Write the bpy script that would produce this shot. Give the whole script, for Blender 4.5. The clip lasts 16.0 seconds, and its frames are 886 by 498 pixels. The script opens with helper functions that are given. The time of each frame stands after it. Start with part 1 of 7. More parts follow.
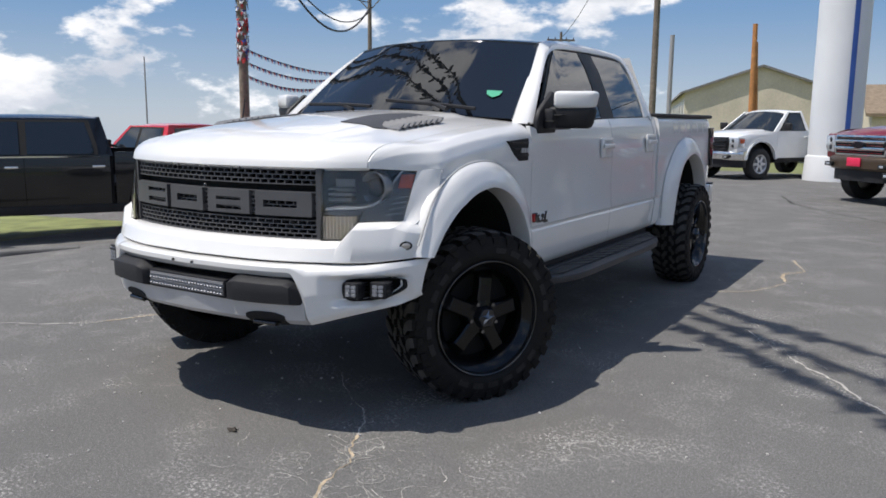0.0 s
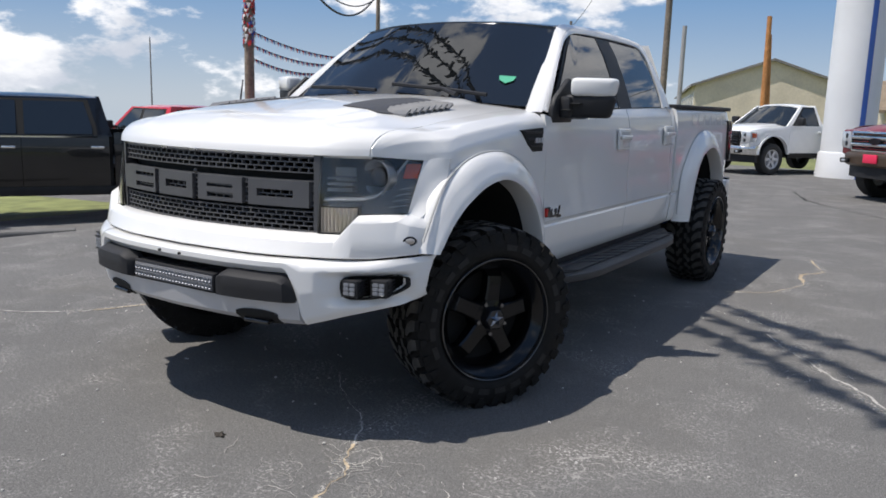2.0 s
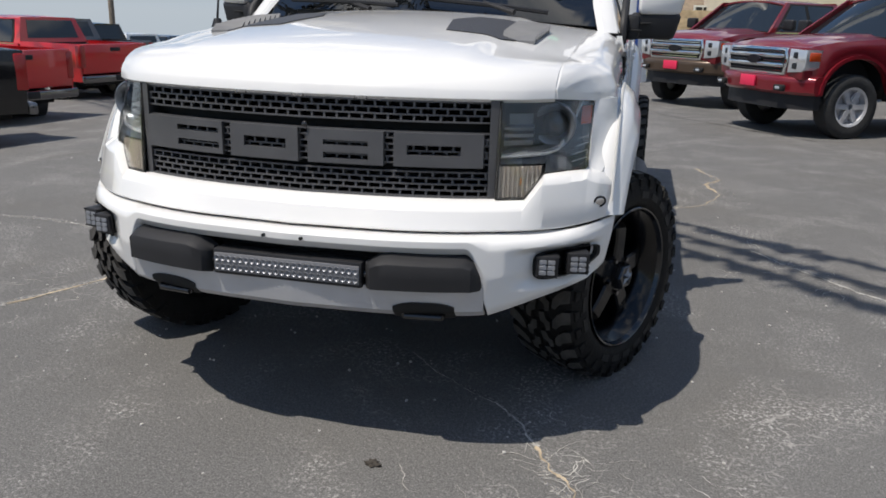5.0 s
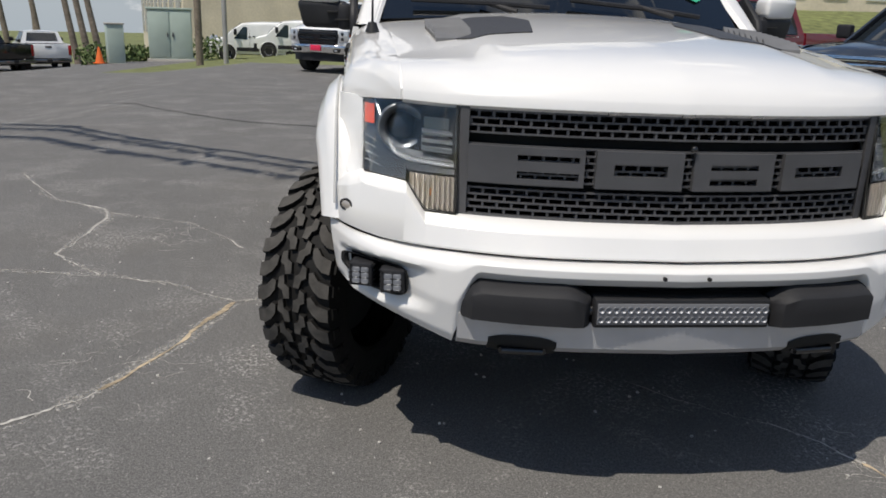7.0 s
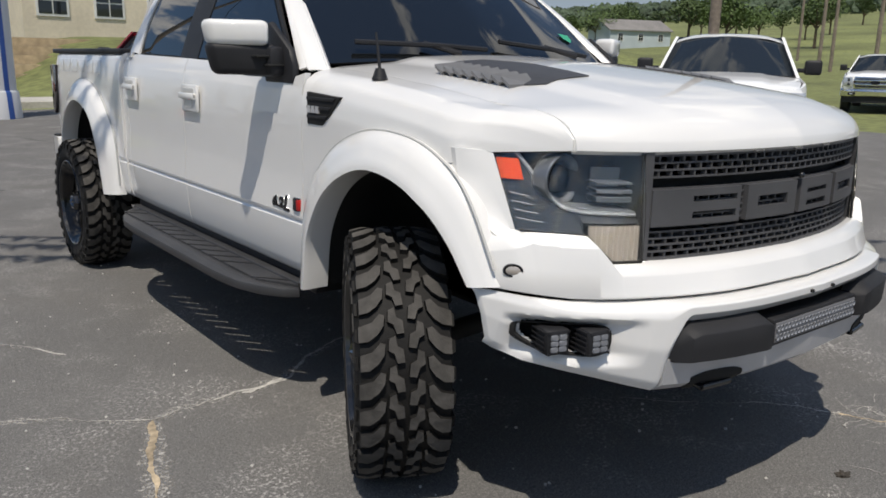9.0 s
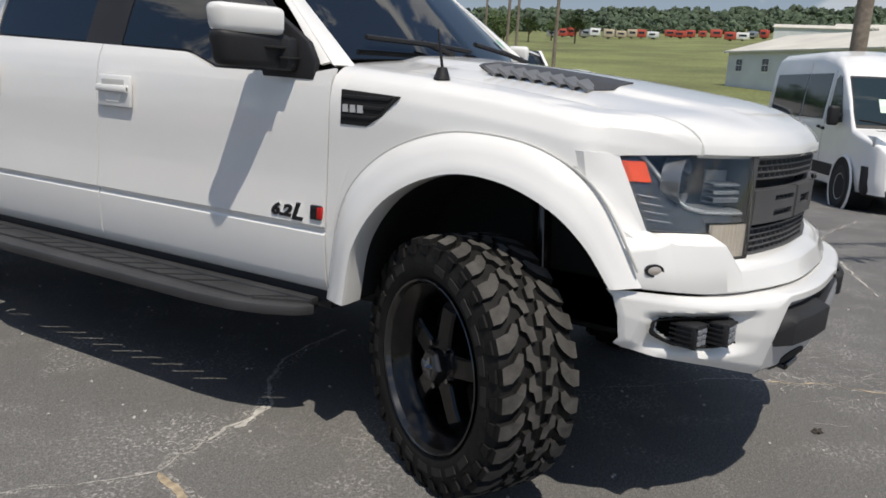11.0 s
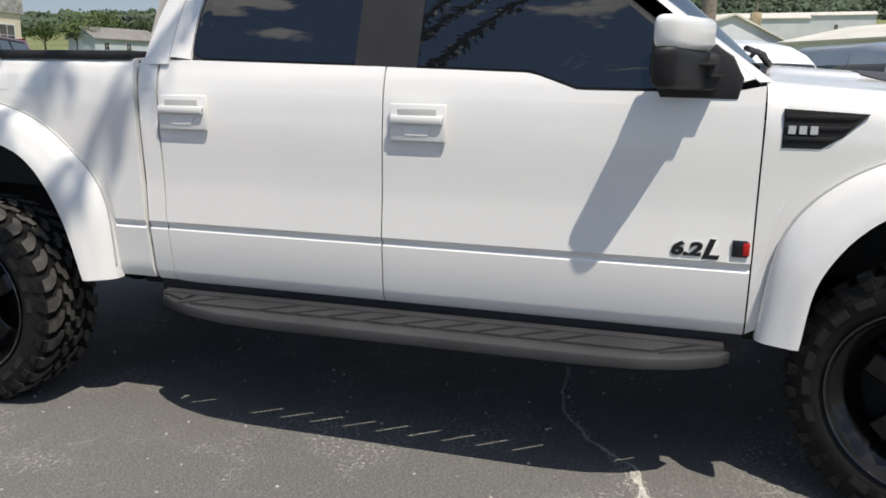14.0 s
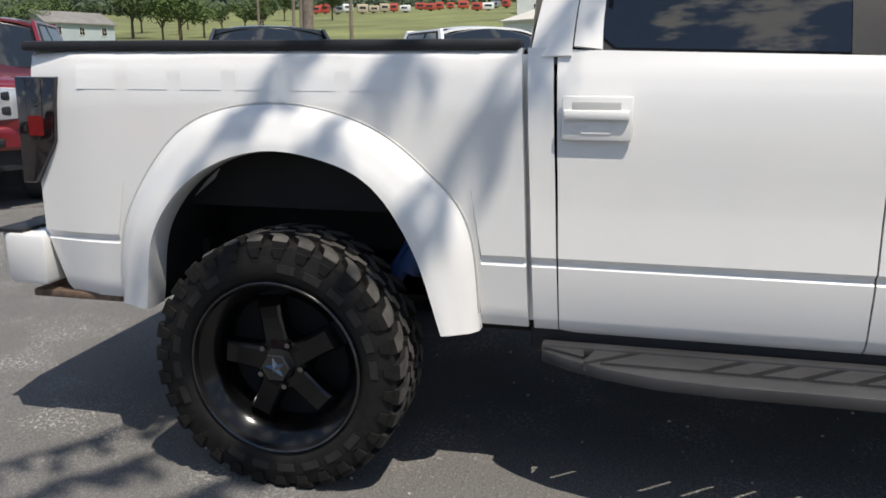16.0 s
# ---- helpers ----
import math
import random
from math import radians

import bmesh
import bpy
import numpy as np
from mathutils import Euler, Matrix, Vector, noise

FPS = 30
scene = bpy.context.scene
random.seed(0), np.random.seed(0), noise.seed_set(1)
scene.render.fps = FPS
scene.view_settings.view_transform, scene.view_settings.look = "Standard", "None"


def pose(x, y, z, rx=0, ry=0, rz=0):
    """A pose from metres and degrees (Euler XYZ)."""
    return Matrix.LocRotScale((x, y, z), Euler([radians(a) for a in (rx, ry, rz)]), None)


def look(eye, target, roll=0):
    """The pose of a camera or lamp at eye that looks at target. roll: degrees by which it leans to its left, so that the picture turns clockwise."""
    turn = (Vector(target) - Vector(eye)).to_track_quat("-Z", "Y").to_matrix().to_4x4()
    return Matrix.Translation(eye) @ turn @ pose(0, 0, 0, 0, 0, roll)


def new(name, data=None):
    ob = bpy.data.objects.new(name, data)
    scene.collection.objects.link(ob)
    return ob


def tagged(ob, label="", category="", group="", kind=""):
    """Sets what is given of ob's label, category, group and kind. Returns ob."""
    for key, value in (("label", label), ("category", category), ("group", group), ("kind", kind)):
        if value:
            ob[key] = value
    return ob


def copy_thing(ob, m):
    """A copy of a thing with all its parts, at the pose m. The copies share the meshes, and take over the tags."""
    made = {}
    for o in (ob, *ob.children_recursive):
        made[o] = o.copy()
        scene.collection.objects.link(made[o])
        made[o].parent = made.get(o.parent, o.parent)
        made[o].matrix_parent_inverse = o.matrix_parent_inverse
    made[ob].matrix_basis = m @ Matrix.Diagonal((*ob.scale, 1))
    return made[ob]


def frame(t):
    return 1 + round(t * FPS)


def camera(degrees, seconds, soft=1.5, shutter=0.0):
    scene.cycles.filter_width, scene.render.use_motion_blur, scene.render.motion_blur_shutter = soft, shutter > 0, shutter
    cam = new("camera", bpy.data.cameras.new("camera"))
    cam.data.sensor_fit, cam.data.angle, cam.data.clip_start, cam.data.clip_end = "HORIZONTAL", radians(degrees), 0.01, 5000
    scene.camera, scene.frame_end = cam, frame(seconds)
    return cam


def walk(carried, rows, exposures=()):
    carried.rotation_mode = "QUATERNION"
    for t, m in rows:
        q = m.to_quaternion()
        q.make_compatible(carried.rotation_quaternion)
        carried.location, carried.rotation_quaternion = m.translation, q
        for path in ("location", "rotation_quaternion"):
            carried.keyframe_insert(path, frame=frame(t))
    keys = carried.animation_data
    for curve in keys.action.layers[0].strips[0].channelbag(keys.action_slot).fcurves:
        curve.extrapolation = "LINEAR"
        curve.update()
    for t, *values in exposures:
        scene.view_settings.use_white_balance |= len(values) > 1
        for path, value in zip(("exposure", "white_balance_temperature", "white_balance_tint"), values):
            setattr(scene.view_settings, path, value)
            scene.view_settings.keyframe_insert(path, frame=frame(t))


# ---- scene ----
cam = camera(58.6, 16.0, soft=1.7)
PATH = [
    (0, (2.975, -3.497, 1.426), (1.925, -1.825, 1.104), 0.5),
    (0.5, (2.877, -3.472, 1.43), (1.821, -1.813, 1.069), -1.3),
    (1, (2.842, -3.389, 1.416), (1.832, -1.698, 1.064), 1.0),
    (1.5, (2.831, -3.297, 1.421), (1.8, -1.617, 1.083), 1.4),
    (2, (2.819, -3.275, 1.417), (1.764, -1.612, 1.065), 1.7),
    (2.5, (2.697, -3.275, 1.389), (1.648, -1.613, 1.021), 2.7),
    (3, (2.398, -3.325, 1.411), (1.503, -1.586, 0.995), 0.5),
    (3.2, (2.294, -3.348, 1.383), (1.434, -1.593, 0.954), 1.6),
    (5.3, (0.773, -3.31, 1.476), (0.386, -1.435, 0.897), 1.8),
    (5.5, (0.571, -3.306, 1.487), (0.219, -1.427, 0.898), 2.1),
    (6, (0.08, -3.337, 1.474), (-0.041, -1.434, 0.87), 1.7),
    (6.5, (-0.423, -3.223, 1.454), (-0.368, -1.312, 0.865), 0.7),
    (7, (-0.913, -3.097, 1.449), (-0.716, -1.187, 0.888), 2.1),
    (7.5, (-1.373, -2.913, 1.46), (-0.812, -1.079, 0.894), 2.0),
    (8, (-1.748, -2.643, 1.46), (-0.932, -0.897, 0.925), 2.3),
    (8.5, (-2.164, -2.445, 1.449), (-1.164, -0.782, 0.966), 2.4),
    (9, (-2.497, -2.23, 1.447), (-1.293, -0.7, 0.989), 1.2),
    (9.2, (-2.613, -2.127, 1.445), (-1.37, -0.623, 1.005), 0.3),
    (11.3, (-3.397, -1.032, 1.385), (-1.63, -0.188, 0.978), 1.6),
    (11.5, (-3.481, -0.91, 1.403), (-1.674, -0.153, 1.004), -0.3),
    (12, (-3.537, -0.658, 1.38), (-1.653, -0.108, 0.995), 1.2),
    (12.5, (-3.606, -0.351, 1.405), (-1.685, 0.078, 1.051), 1.2),
    (13, (-3.71, -0.007, 1.412), (-1.783, 0.393, 1.058), -0.2),
    (13.5, (-3.728, 0.406, 1.387), (-1.81, 0.847, 1.029), -0.2),
    (14, (-3.719, 0.881, 1.387), (-1.836, 1.418, 0.978), 1.0),
    (14.5, (-3.73, 1.343, 1.414), (-1.835, 1.792, 0.961), -1.4),
    (15, (-3.602, 1.732, 1.417), (-1.731, 2.271, 0.961), -1.0),
    (15.5, (-3.545, 2.188, 1.384), (-1.701, 2.815, 0.929), 0.6),
    (15.8, (-3.493, 2.467, 1.417), (-1.608, 2.956, 0.96), 0.1),
    (16, (-3.439, 2.629, 1.42), (-1.541, 3.065, 0.964), 0.1),
]
walk(cam, [(t, look(eye, target, roll)) for t, eye, target, roll in PATH],
     exposures=[(0, 0.25, 6520, 11), (3.0, 0.28, 6530, 11), (5.5, 0.13, 6730, 10), (6.5, 0.08, 6760, 10), (7.5, -0.13, 6830, 10), (9.0, -0.03, 6830, 10), (12.5, 0.1, 6890, 10), (14.0, 0.33, 6920, 10), (16.0, 0.33, 6920, 10)])

# ---- world, sun, exposure ----
SUN = Vector((-0.34, -0.35, 1.0)).normalized()
CLOUD = (1.75, 0.62, 0.35)
world = bpy.data.worlds.new("sky")
scene.world = world
world.use_nodes = True
wn, wl = world.node_tree.nodes, world.node_tree.links
wn.clear()
w_out = wn.new("ShaderNodeOutputWorld")
w_bg = wn.new("ShaderNodeBackground")
w_sky = wn.new("ShaderNodeTexSky")
w_sky.sky_type = "NISHITA"
w_sky.sun_disc = False
w_sky.sun_elevation = math.asin(SUN.z)
w_sky.sun_rotation = math.atan2(SUN.x, SUN.y)
w_sky.air_density, w_sky.dust_density, w_sky.ozone_density = 1.0, 0.25, 2.2
w_co = wn.new("ShaderNodeTexCoord")
# paler blue towards the horizon
w_sep = wn.new("ShaderNodeSeparateXYZ")
wl.new(w_co.outputs["Generated"], w_sep.inputs[0])
w_haze = wn.new("ShaderNodeValToRGB")
w_haze.color_ramp.elements[0].position, w_haze.color_ramp.elements[0].color = 0.0, (0.6, 0.71, 0.84, 1)
w_haze.color_ramp.elements[1].position, w_haze.color_ramp.elements[1].color = 0.42, (0.11, 0.26, 0.58, 1)
w_el = w_haze.color_ramp.elements.new(0.13)
w_el.color = (0.215, 0.405, 0.71, 1)
wl.new(w_sep.outputs["Z"], w_haze.inputs[0])
w_scale = wn.new("ShaderNodeVectorMath")
w_scale.operation = "SCALE"
w_scale.inputs["Scale"].default_value = 6.1
wl.new(w_haze.outputs[0], w_scale.inputs[0])
w_k = wn.new("ShaderNodeMapRange")
w_k.inputs["From Min"].default_value, w_k.inputs["From Max"].default_value = 0.1, 0.6
w_k.inputs["To Min"].default_value, w_k.inputs["To Max"].default_value = 0.9, 0.35
wl.new(w_sep.outputs["Z"], w_k.inputs["Value"])
w_blue = wn.new("ShaderNodeMixRGB")
wl.new(w_k.outputs[0], w_blue.inputs[0])
wl.new(w_sky.outputs[0], w_blue.inputs[1])
wl.new(w_scale.outputs[0], w_blue.inputs[2])
# the far side of the sky, over the hills, is hazy and almost free of cloud
w_east = wn.new("ShaderNodeMapRange")
w_east.interpolation_type = "SMOOTHSTEP"
w_east.inputs["From Min"].default_value, w_east.inputs["From Max"].default_value = 0.15, 0.75
wl.new(w_sep.outputs["X"], w_east.inputs["Value"])
w_low = wn.new("ShaderNodeMapRange")
w_low.inputs["From Min"].default_value, w_low.inputs["From Max"].default_value = 0.55, 0.0
w_low.inputs["To Max"].default_value = 0.85
wl.new(w_sep.outputs["Z"], w_low.inputs["Value"])
w_dull = wn.new("ShaderNodeMath")
w_dull.operation = "MULTIPLY"
wl.new(w_east.outputs[0], w_dull.inputs[0])
wl.new(w_low.outputs[0], w_dull.inputs[1])
w_hazy = wn.new("ShaderNodeMixRGB")
w_hazy.inputs[2].default_value = (2.9, 3.5, 4.2, 1)
wl.new(w_dull.outputs[0], w_hazy.inputs[0])
wl.new(w_blue.outputs[0], w_hazy.inputs[1])
w_few = wn.new("ShaderNodeMath")
w_few.operation = "SUBTRACT"
w_few.inputs[0].default_value = 1.0
wl.new(w_dull.outputs[0], w_few.inputs[1])


def cloud_noise(shift, scale, detail, lo, hi, flat):
    mp = wn.new("ShaderNodeMapping")
    mp.inputs["Scale"].default_value, mp.inputs["Location"].default_value = (1.0, 1.0, flat), shift
    nz = wn.new("ShaderNodeTexNoise")
    nz.inputs["Scale"].default_value, nz.inputs["Detail"].default_value, nz.inputs["Roughness"].default_value = scale, detail, 0.6
    mr = wn.new("ShaderNodeMapRange")
    mr.interpolation_type = "SMOOTHSTEP"
    mr.inputs["From Min"].default_value, mr.inputs["From Max"].default_value = lo, hi
    wl.new(w_co.outputs["Generated"], mp.inputs[0])
    wl.new(mp.outputs[0], nz.inputs["Vector"])
    wl.new(nz.outputs["Fac"], mr.inputs["Value"])
    return mr.outputs[0]


# heaps of cumulus with grey undersides
w_mask = cloud_noise(CLOUD, 3.6, 12, 0.532, 0.595, 2.2)
w_shade = cloud_noise((CLOUD[0], CLOUD[1], CLOUD[2] + 0.06), 5.2, 10, 0.42, 0.66, 2.2)
w_white = wn.new("ShaderNodeMixRGB")
w_white.inputs[1].default_value, w_white.inputs[2].default_value = (8.2, 8.3, 8.5, 1), (4.7, 5.1, 5.8, 1)
wl.new(w_shade, w_white.inputs[0])
w_mix = wn.new("ShaderNodeMixRGB")
w_heap = wn.new("ShaderNodeMath")
w_heap.operation = "MULTIPLY"
wl.new(w_mask, w_heap.inputs[0])
wl.new(w_few.outputs[0], w_heap.inputs[1])
wl.new(w_heap.outputs[0], w_mix.inputs[0])
wl.new(w_hazy.outputs[0], w_mix.inputs[1])
wl.new(w_white.outputs[0], w_mix.inputs[2])
wl.new(w_mix.outputs[0], w_bg.inputs[0])
wl.new(w_bg.outputs[0], w_out.inputs[0])
w_bg.inputs[1].default_value = 0.108
sun_data = bpy.data.lights.new("sun", "SUN")
sun_data.energy, sun_data.angle, sun_data.color = 3.9, radians(0.6), (1.0, 0.955, 0.89)
sun = new("sun", sun_data)
sun.matrix_world = look(SUN * 60, (0, 0, 0))


# ---- materials ----
def material(name, color, rough=0.5, metal=0.0, coat=0.0, grain=0.0, grain_scale=40.0, bump=0.0, bump_scale=120.0,
             stain=0.0, stain_scale=2.0, emit=0.0, spec=0.5, vary=0.0):
    """A principled material with colour variation at two scales and fine relief."""
    m = bpy.data.materials.new(name)
    m.use_nodes = True
    n, l = m.node_tree.nodes, m.node_tree.links
    b = n["Principled BSDF"]
    b.inputs["Base Color"].default_value = (*color, 1)
    b.inputs["Roughness"].default_value = rough
    b.inputs["Metallic"].default_value = metal
    b.inputs["Coat Weight"].default_value = coat
    b.inputs["Coat Roughness"].default_value = 0.03
    b.inputs["Specular IOR Level"].default_value = spec
    if emit:
        b.inputs["Emission Color"].default_value = (*color, 1)
        b.inputs["Emission Strength"].default_value = emit
    co = n.new("ShaderNodeTexCoord")
    last = None
    for amount, scale, detail in ((stain, stain_scale, 5), (grain, grain_scale, 3)):
        if not amount:
            continue
        t = n.new("ShaderNodeTexNoise")
        t.inputs["Scale"].default_value, t.inputs["Detail"].default_value = scale, detail
        l.new(co.outputs["Object"], t.inputs["Vector"])
        k = n.new("ShaderNodeMapRange")
        k.inputs["From Min"].default_value, k.inputs["From Max"].default_value = 0.3, 0.7
        k.inputs["To Min"].default_value, k.inputs["To Max"].default_value = 1 - amount, 1 + amount
        l.new(t.outputs["Fac"], k.inputs["Value"])
        v = n.new("ShaderNodeVectorMath")
        v.operation = "MULTIPLY"
        if last is None:
            v.inputs[0].default_value = color
        else:
            l.new(last, v.inputs[0])
        l.new(k.outputs[0], v.inputs[1])
        last = v.outputs[0]
    if vary:
        info = n.new("ShaderNodeObjectInfo")
        k = n.new("ShaderNodeMapRange")
        k.inputs["To Min"].default_value, k.inputs["To Max"].default_value = 1 - vary, 1 + vary
        l.new(info.outputs["Random"], k.inputs["Value"])
        v = n.new("ShaderNodeVectorMath")
        v.operation = "MULTIPLY"
        if last is None:
            v.inputs[0].default_value = color
        else:
            l.new(last, v.inputs[0])
        l.new(k.outputs[0], v.inputs[1])
        last = v.outputs[0]
    if last is not None:
        l.new(last, b.inputs["Base Color"])
    if bump:
        t = n.new("ShaderNodeTexNoise")
        t.inputs["Scale"].default_value, t.inputs["Detail"].default_value = bump_scale, 4
        l.new(co.outputs["Object"], t.inputs["Vector"])
        u = n.new("ShaderNodeBump")
        u.inputs["Strength"].default_value, u.inputs["Distance"].default_value = bump, 0.01
        l.new(t.outputs["Fac"], u.inputs["Height"])
        l.new(u.outputs[0], b.inputs["Normal"])
    return m


def glass(name, color, rough=0.0, alpha=1.0):
    m = bpy.data.materials.new(name)
    m.use_nodes = True
    b = m.node_tree.nodes["Principled BSDF"]
    b.inputs["Base Color"].default_value = (*color, 1)
    b.inputs["Roughness"].default_value = rough
    b.inputs["Transmission Weight"].default_value = alpha
    b.inputs["IOR"].default_value = 1.45
    return m


white = material("white_paint", (0.78, 0.77, 0.75), 0.28, coat=0.9, stain=0.02, stain_scale=1.5)
white_trim = material("blotchy_grey_underside", (0.42, 0.41, 0.4), 0.7, stain=0.3, stain_scale=6)
black_gloss = material("black_gloss_paint", (0.012, 0.012, 0.013), 0.18, coat=0.6, stain=0.2, stain_scale=4)
black_wheel = material("black_wheel_paint", (0.0035, 0.0035, 0.004), 0.16, spec=0.4, stain=0.25, stain_scale=9)
black_plastic = material("black_plastic", (0.02, 0.02, 0.022), 0.5, spec=0.3, bump=0.12, bump_scale=300, stain=0.2, stain_scale=5)
step_plastic = material("dusty_step_plastic", (0.038, 0.038, 0.04), 0.45, spec=0.45, bump=0.12, bump_scale=300, stain=0.25, stain_scale=4)
grey_plastic = material("grey_textured_plastic", (0.024, 0.024, 0.026), 0.6, spec=0.25, bump=0.15, bump_scale=350, stain=0.15, stain_scale=4)
grille_grey = material("grille_grey", (0.1, 0.1, 0.105), 0.42, metal=0.25, stain=0.12, stain_scale=6)
louvre_grey = material("louvre_grey", (0.16, 0.16, 0.162), 0.38, spec=0.5, stain=0.15, stain_scale=8)
decal_black = material("matt_black_decal", (0.045, 0.045, 0.048), 0.55, bump=0.1, bump_scale=200)
under_black = material("underbody_black", (0.01, 0.01, 0.01), 0.8, stain=0.4, stain_scale=3)
rubber = material("tyre_rubber", (0.0105, 0.01, 0.0095), 0.66, spec=0.22, grain=0.25, grain_scale=25, bump=0.2, bump_scale=60)
tyre_relief = material("tyre_relief", (0.02, 0.019, 0.018), 0.6, spec=0.35, grain=0.2, grain_scale=40)
chrome_dark = material("dark_chrome", (0.2, 0.2, 0.21), 0.15, metal=1.0)
tread_rubber = material("dusty_tread_rubber", (0.058, 0.054, 0.049), 0.9, grain=0.3, grain_scale=20, stain=0.3, stain_scale=6, bump=0.25, bump_scale=80)
tint_glass = material("tinted_glass", (0.006, 0.007, 0.008), 0.015, spec=0.95)
clear_glass = glass("lamp_lens", (0.93, 0.95, 0.96))
chrome = material("chrome", (0.78, 0.78, 0.78), 0.08, metal=1.0)
silver = material("satin_silver", (0.55, 0.55, 0.56), 0.42, metal=0.35, stain=0.1, stain_scale=5)
amber = material("amber_lens", (0.5, 0.06, 0.012), 0.18, coat=0.6)
amber_dull = material("amber_bulb", (0.55, 0.2, 0.06), 0.3)
lamp_dark = material("lamp_housing", (0.03, 0.032, 0.036), 0.3, metal=0.3)
lamp_bezel = material("lamp_bezel", (0.05, 0.053, 0.057), 0.2, metal=0.35, coat=0.4, stain=0.1, stain_scale=9)
shroud_grey = material("shroud_grey", (0.2, 0.215, 0.235), 0.28, metal=0.55, stain=0.08, stain_scale=12)
bezel_edge = material("bezel_edge", (0.42, 0.43, 0.44), 0.25, metal=0.6)
rust = material("rusty_bracket", (0.13, 0.085, 0.06), 0.8, grain=0.3, grain_scale=30, stain=0.3, stain_scale=8)
blue_shock = material("blue_shock_paint", (0.03, 0.07, 0.2), 0.4)
turn_clear = material("ribbed_clear_lens", (0.52, 0.47, 0.42), 0.2, metal=0.35, coat=0.5)
lamp_clear = material("lamp_reflector", (0.6, 0.6, 0.6), 0.18, metal=0.9)
led_face = material("led_reflector", (0.26, 0.27, 0.29), 0.4, metal=0.3)
red_lens = material("smoked_red_lens", (0.01, 0.006, 0.007), 0.06, coat=0.8)
badge_red = material("badge_red", (0.45, 0.012, 0.01), 0.25)
badge_dark = material("badge_dark", (0.03, 0.03, 0.035), 0.2, metal=0.6)
plate_red = material("red_plate", (0.75, 0.03, 0.09), 0.45)
ghost_decal = material("pale_decal", (0.8, 0.795, 0.78), 0.2, coat=0.8)
green_sticker = material("green_sticker", (0.03, 0.35, 0.2), 0.5)


# ---- mesh helpers ----
def finish(name, bm, mat, parent=None, smooth=True, label=""):
    me = bpy.data.meshes.new(name)
    bmesh.ops.recalc_face_normals(bm, faces=bm.faces)
    bm.to_mesh(me)
    bm.free()
    if smooth:
        me.shade_smooth()
        me.set_sharp_from_angle(angle=radians(38))
    me.materials.append(mat)
    ob = new(name, me)
    if parent is not None:
        ob.parent = parent
    if label:
        ob["label"] = label
    return ob


def part(name, bm, mat, parent, label="", smooth=True):
    return finish(name, bm, mat, parent, smooth, label)


def thing(name, m=None, label="", category="", group="", kind=""):
    """An Empty at the thing's base."""
    ob = new(name)
    ob.empty_display_size = 0.1
    if m is not None:
        ob.matrix_basis = m
    return tagged(ob, label, category, group, kind)


def box(bm, x0, x1, y0, y1, z0, z1, bevel=0.0, seg=2):
    (x0, x1), (y0, y1), (z0, z1) = sorted((x0, x1)), sorted((y0, y1)), sorted((z0, z1))
    r = bmesh.ops.create_cube(bm, size=1.0)
    for v in r["verts"]:
        v.co = Vector((x0 + (v.co.x + 0.5) * (x1 - x0), y0 + (v.co.y + 0.5) * (y1 - y0), z0 + (v.co.z + 0.5) * (z1 - z0)))
    if bevel:
        es = list({e for v in r["verts"] for e in v.link_edges})
        bmesh.ops.bevel(bm, geom=es, offset=bevel, segments=seg, profile=0.5, affect="EDGES")
    return bm


def cyl(bm, p0, p1, r0, r1=None, seg=16, caps=True):
    r1 = r0 if r1 is None else r1
    p0, p1 = Vector(p0), Vector(p1)
    d = p1 - p0
    q = d.to_track_quat("Z", "Y").to_matrix().to_4x4()
    bmesh.ops.create_cone(bm, cap_ends=caps, segments=seg, radius1=r0, radius2=r1, depth=d.length,
                          matrix=Matrix.Translation((p0 + p1) / 2) @ q)
    return bm


def lathe(bm, profile, seg=48, axis="x"):
    """Turns a profile of (along, radius) round an axis."""
    rings = []
    for a, r in profile:
        ring = []
        for k in range(seg):
            t = 2 * math.pi * k / seg
            c, s = r * math.cos(t), r * math.sin(t)
            ring.append(bm.verts.new((a, c, s) if axis == "x" else ((c, s, a) if axis == "z" else (c, a, s))))
        rings.append(ring)
    for r0, r1 in zip(rings, rings[1:]):
        for k in range(seg):
            bm.faces.new((r0[k], r0[(k + 1) % seg], r1[(k + 1) % seg], r1[k]))
    return bm


def grid(bm, fn, us, vs, hole=None, flip=False):
    """A surface fn(u, v) over two lists of values; hole(u, v) leaves out cells."""
    vt = [[bm.verts.new(fn(u, v)) for v in vs] for u in us]
    for i in range(len(us) - 1):
        for j in range(len(vs) - 1):
            if hole and hole((us[i] + us[i + 1]) / 2, (vs[j] + vs[j + 1]) / 2):
                continue
            bm.faces.new((vt[i][j], vt[i + 1][j], vt[i + 1][j + 1], vt[i][j + 1]))
    return bm


def sheet(bm, fn, us, vs, thick, hole=None):
    """A grid with thickness: a second skin pushed by thick (a vector) and closed edges."""
    grid(bm, fn, us, vs, hole)
    geo = bm.faces[:]
    r = bmesh.ops.extrude_face_region(bm, geom=geo)
    t = Vector(thick)
    for e in r["geom"]:
        if isinstance(e, bmesh.types.BMVert):
            e.co += t
    return bm


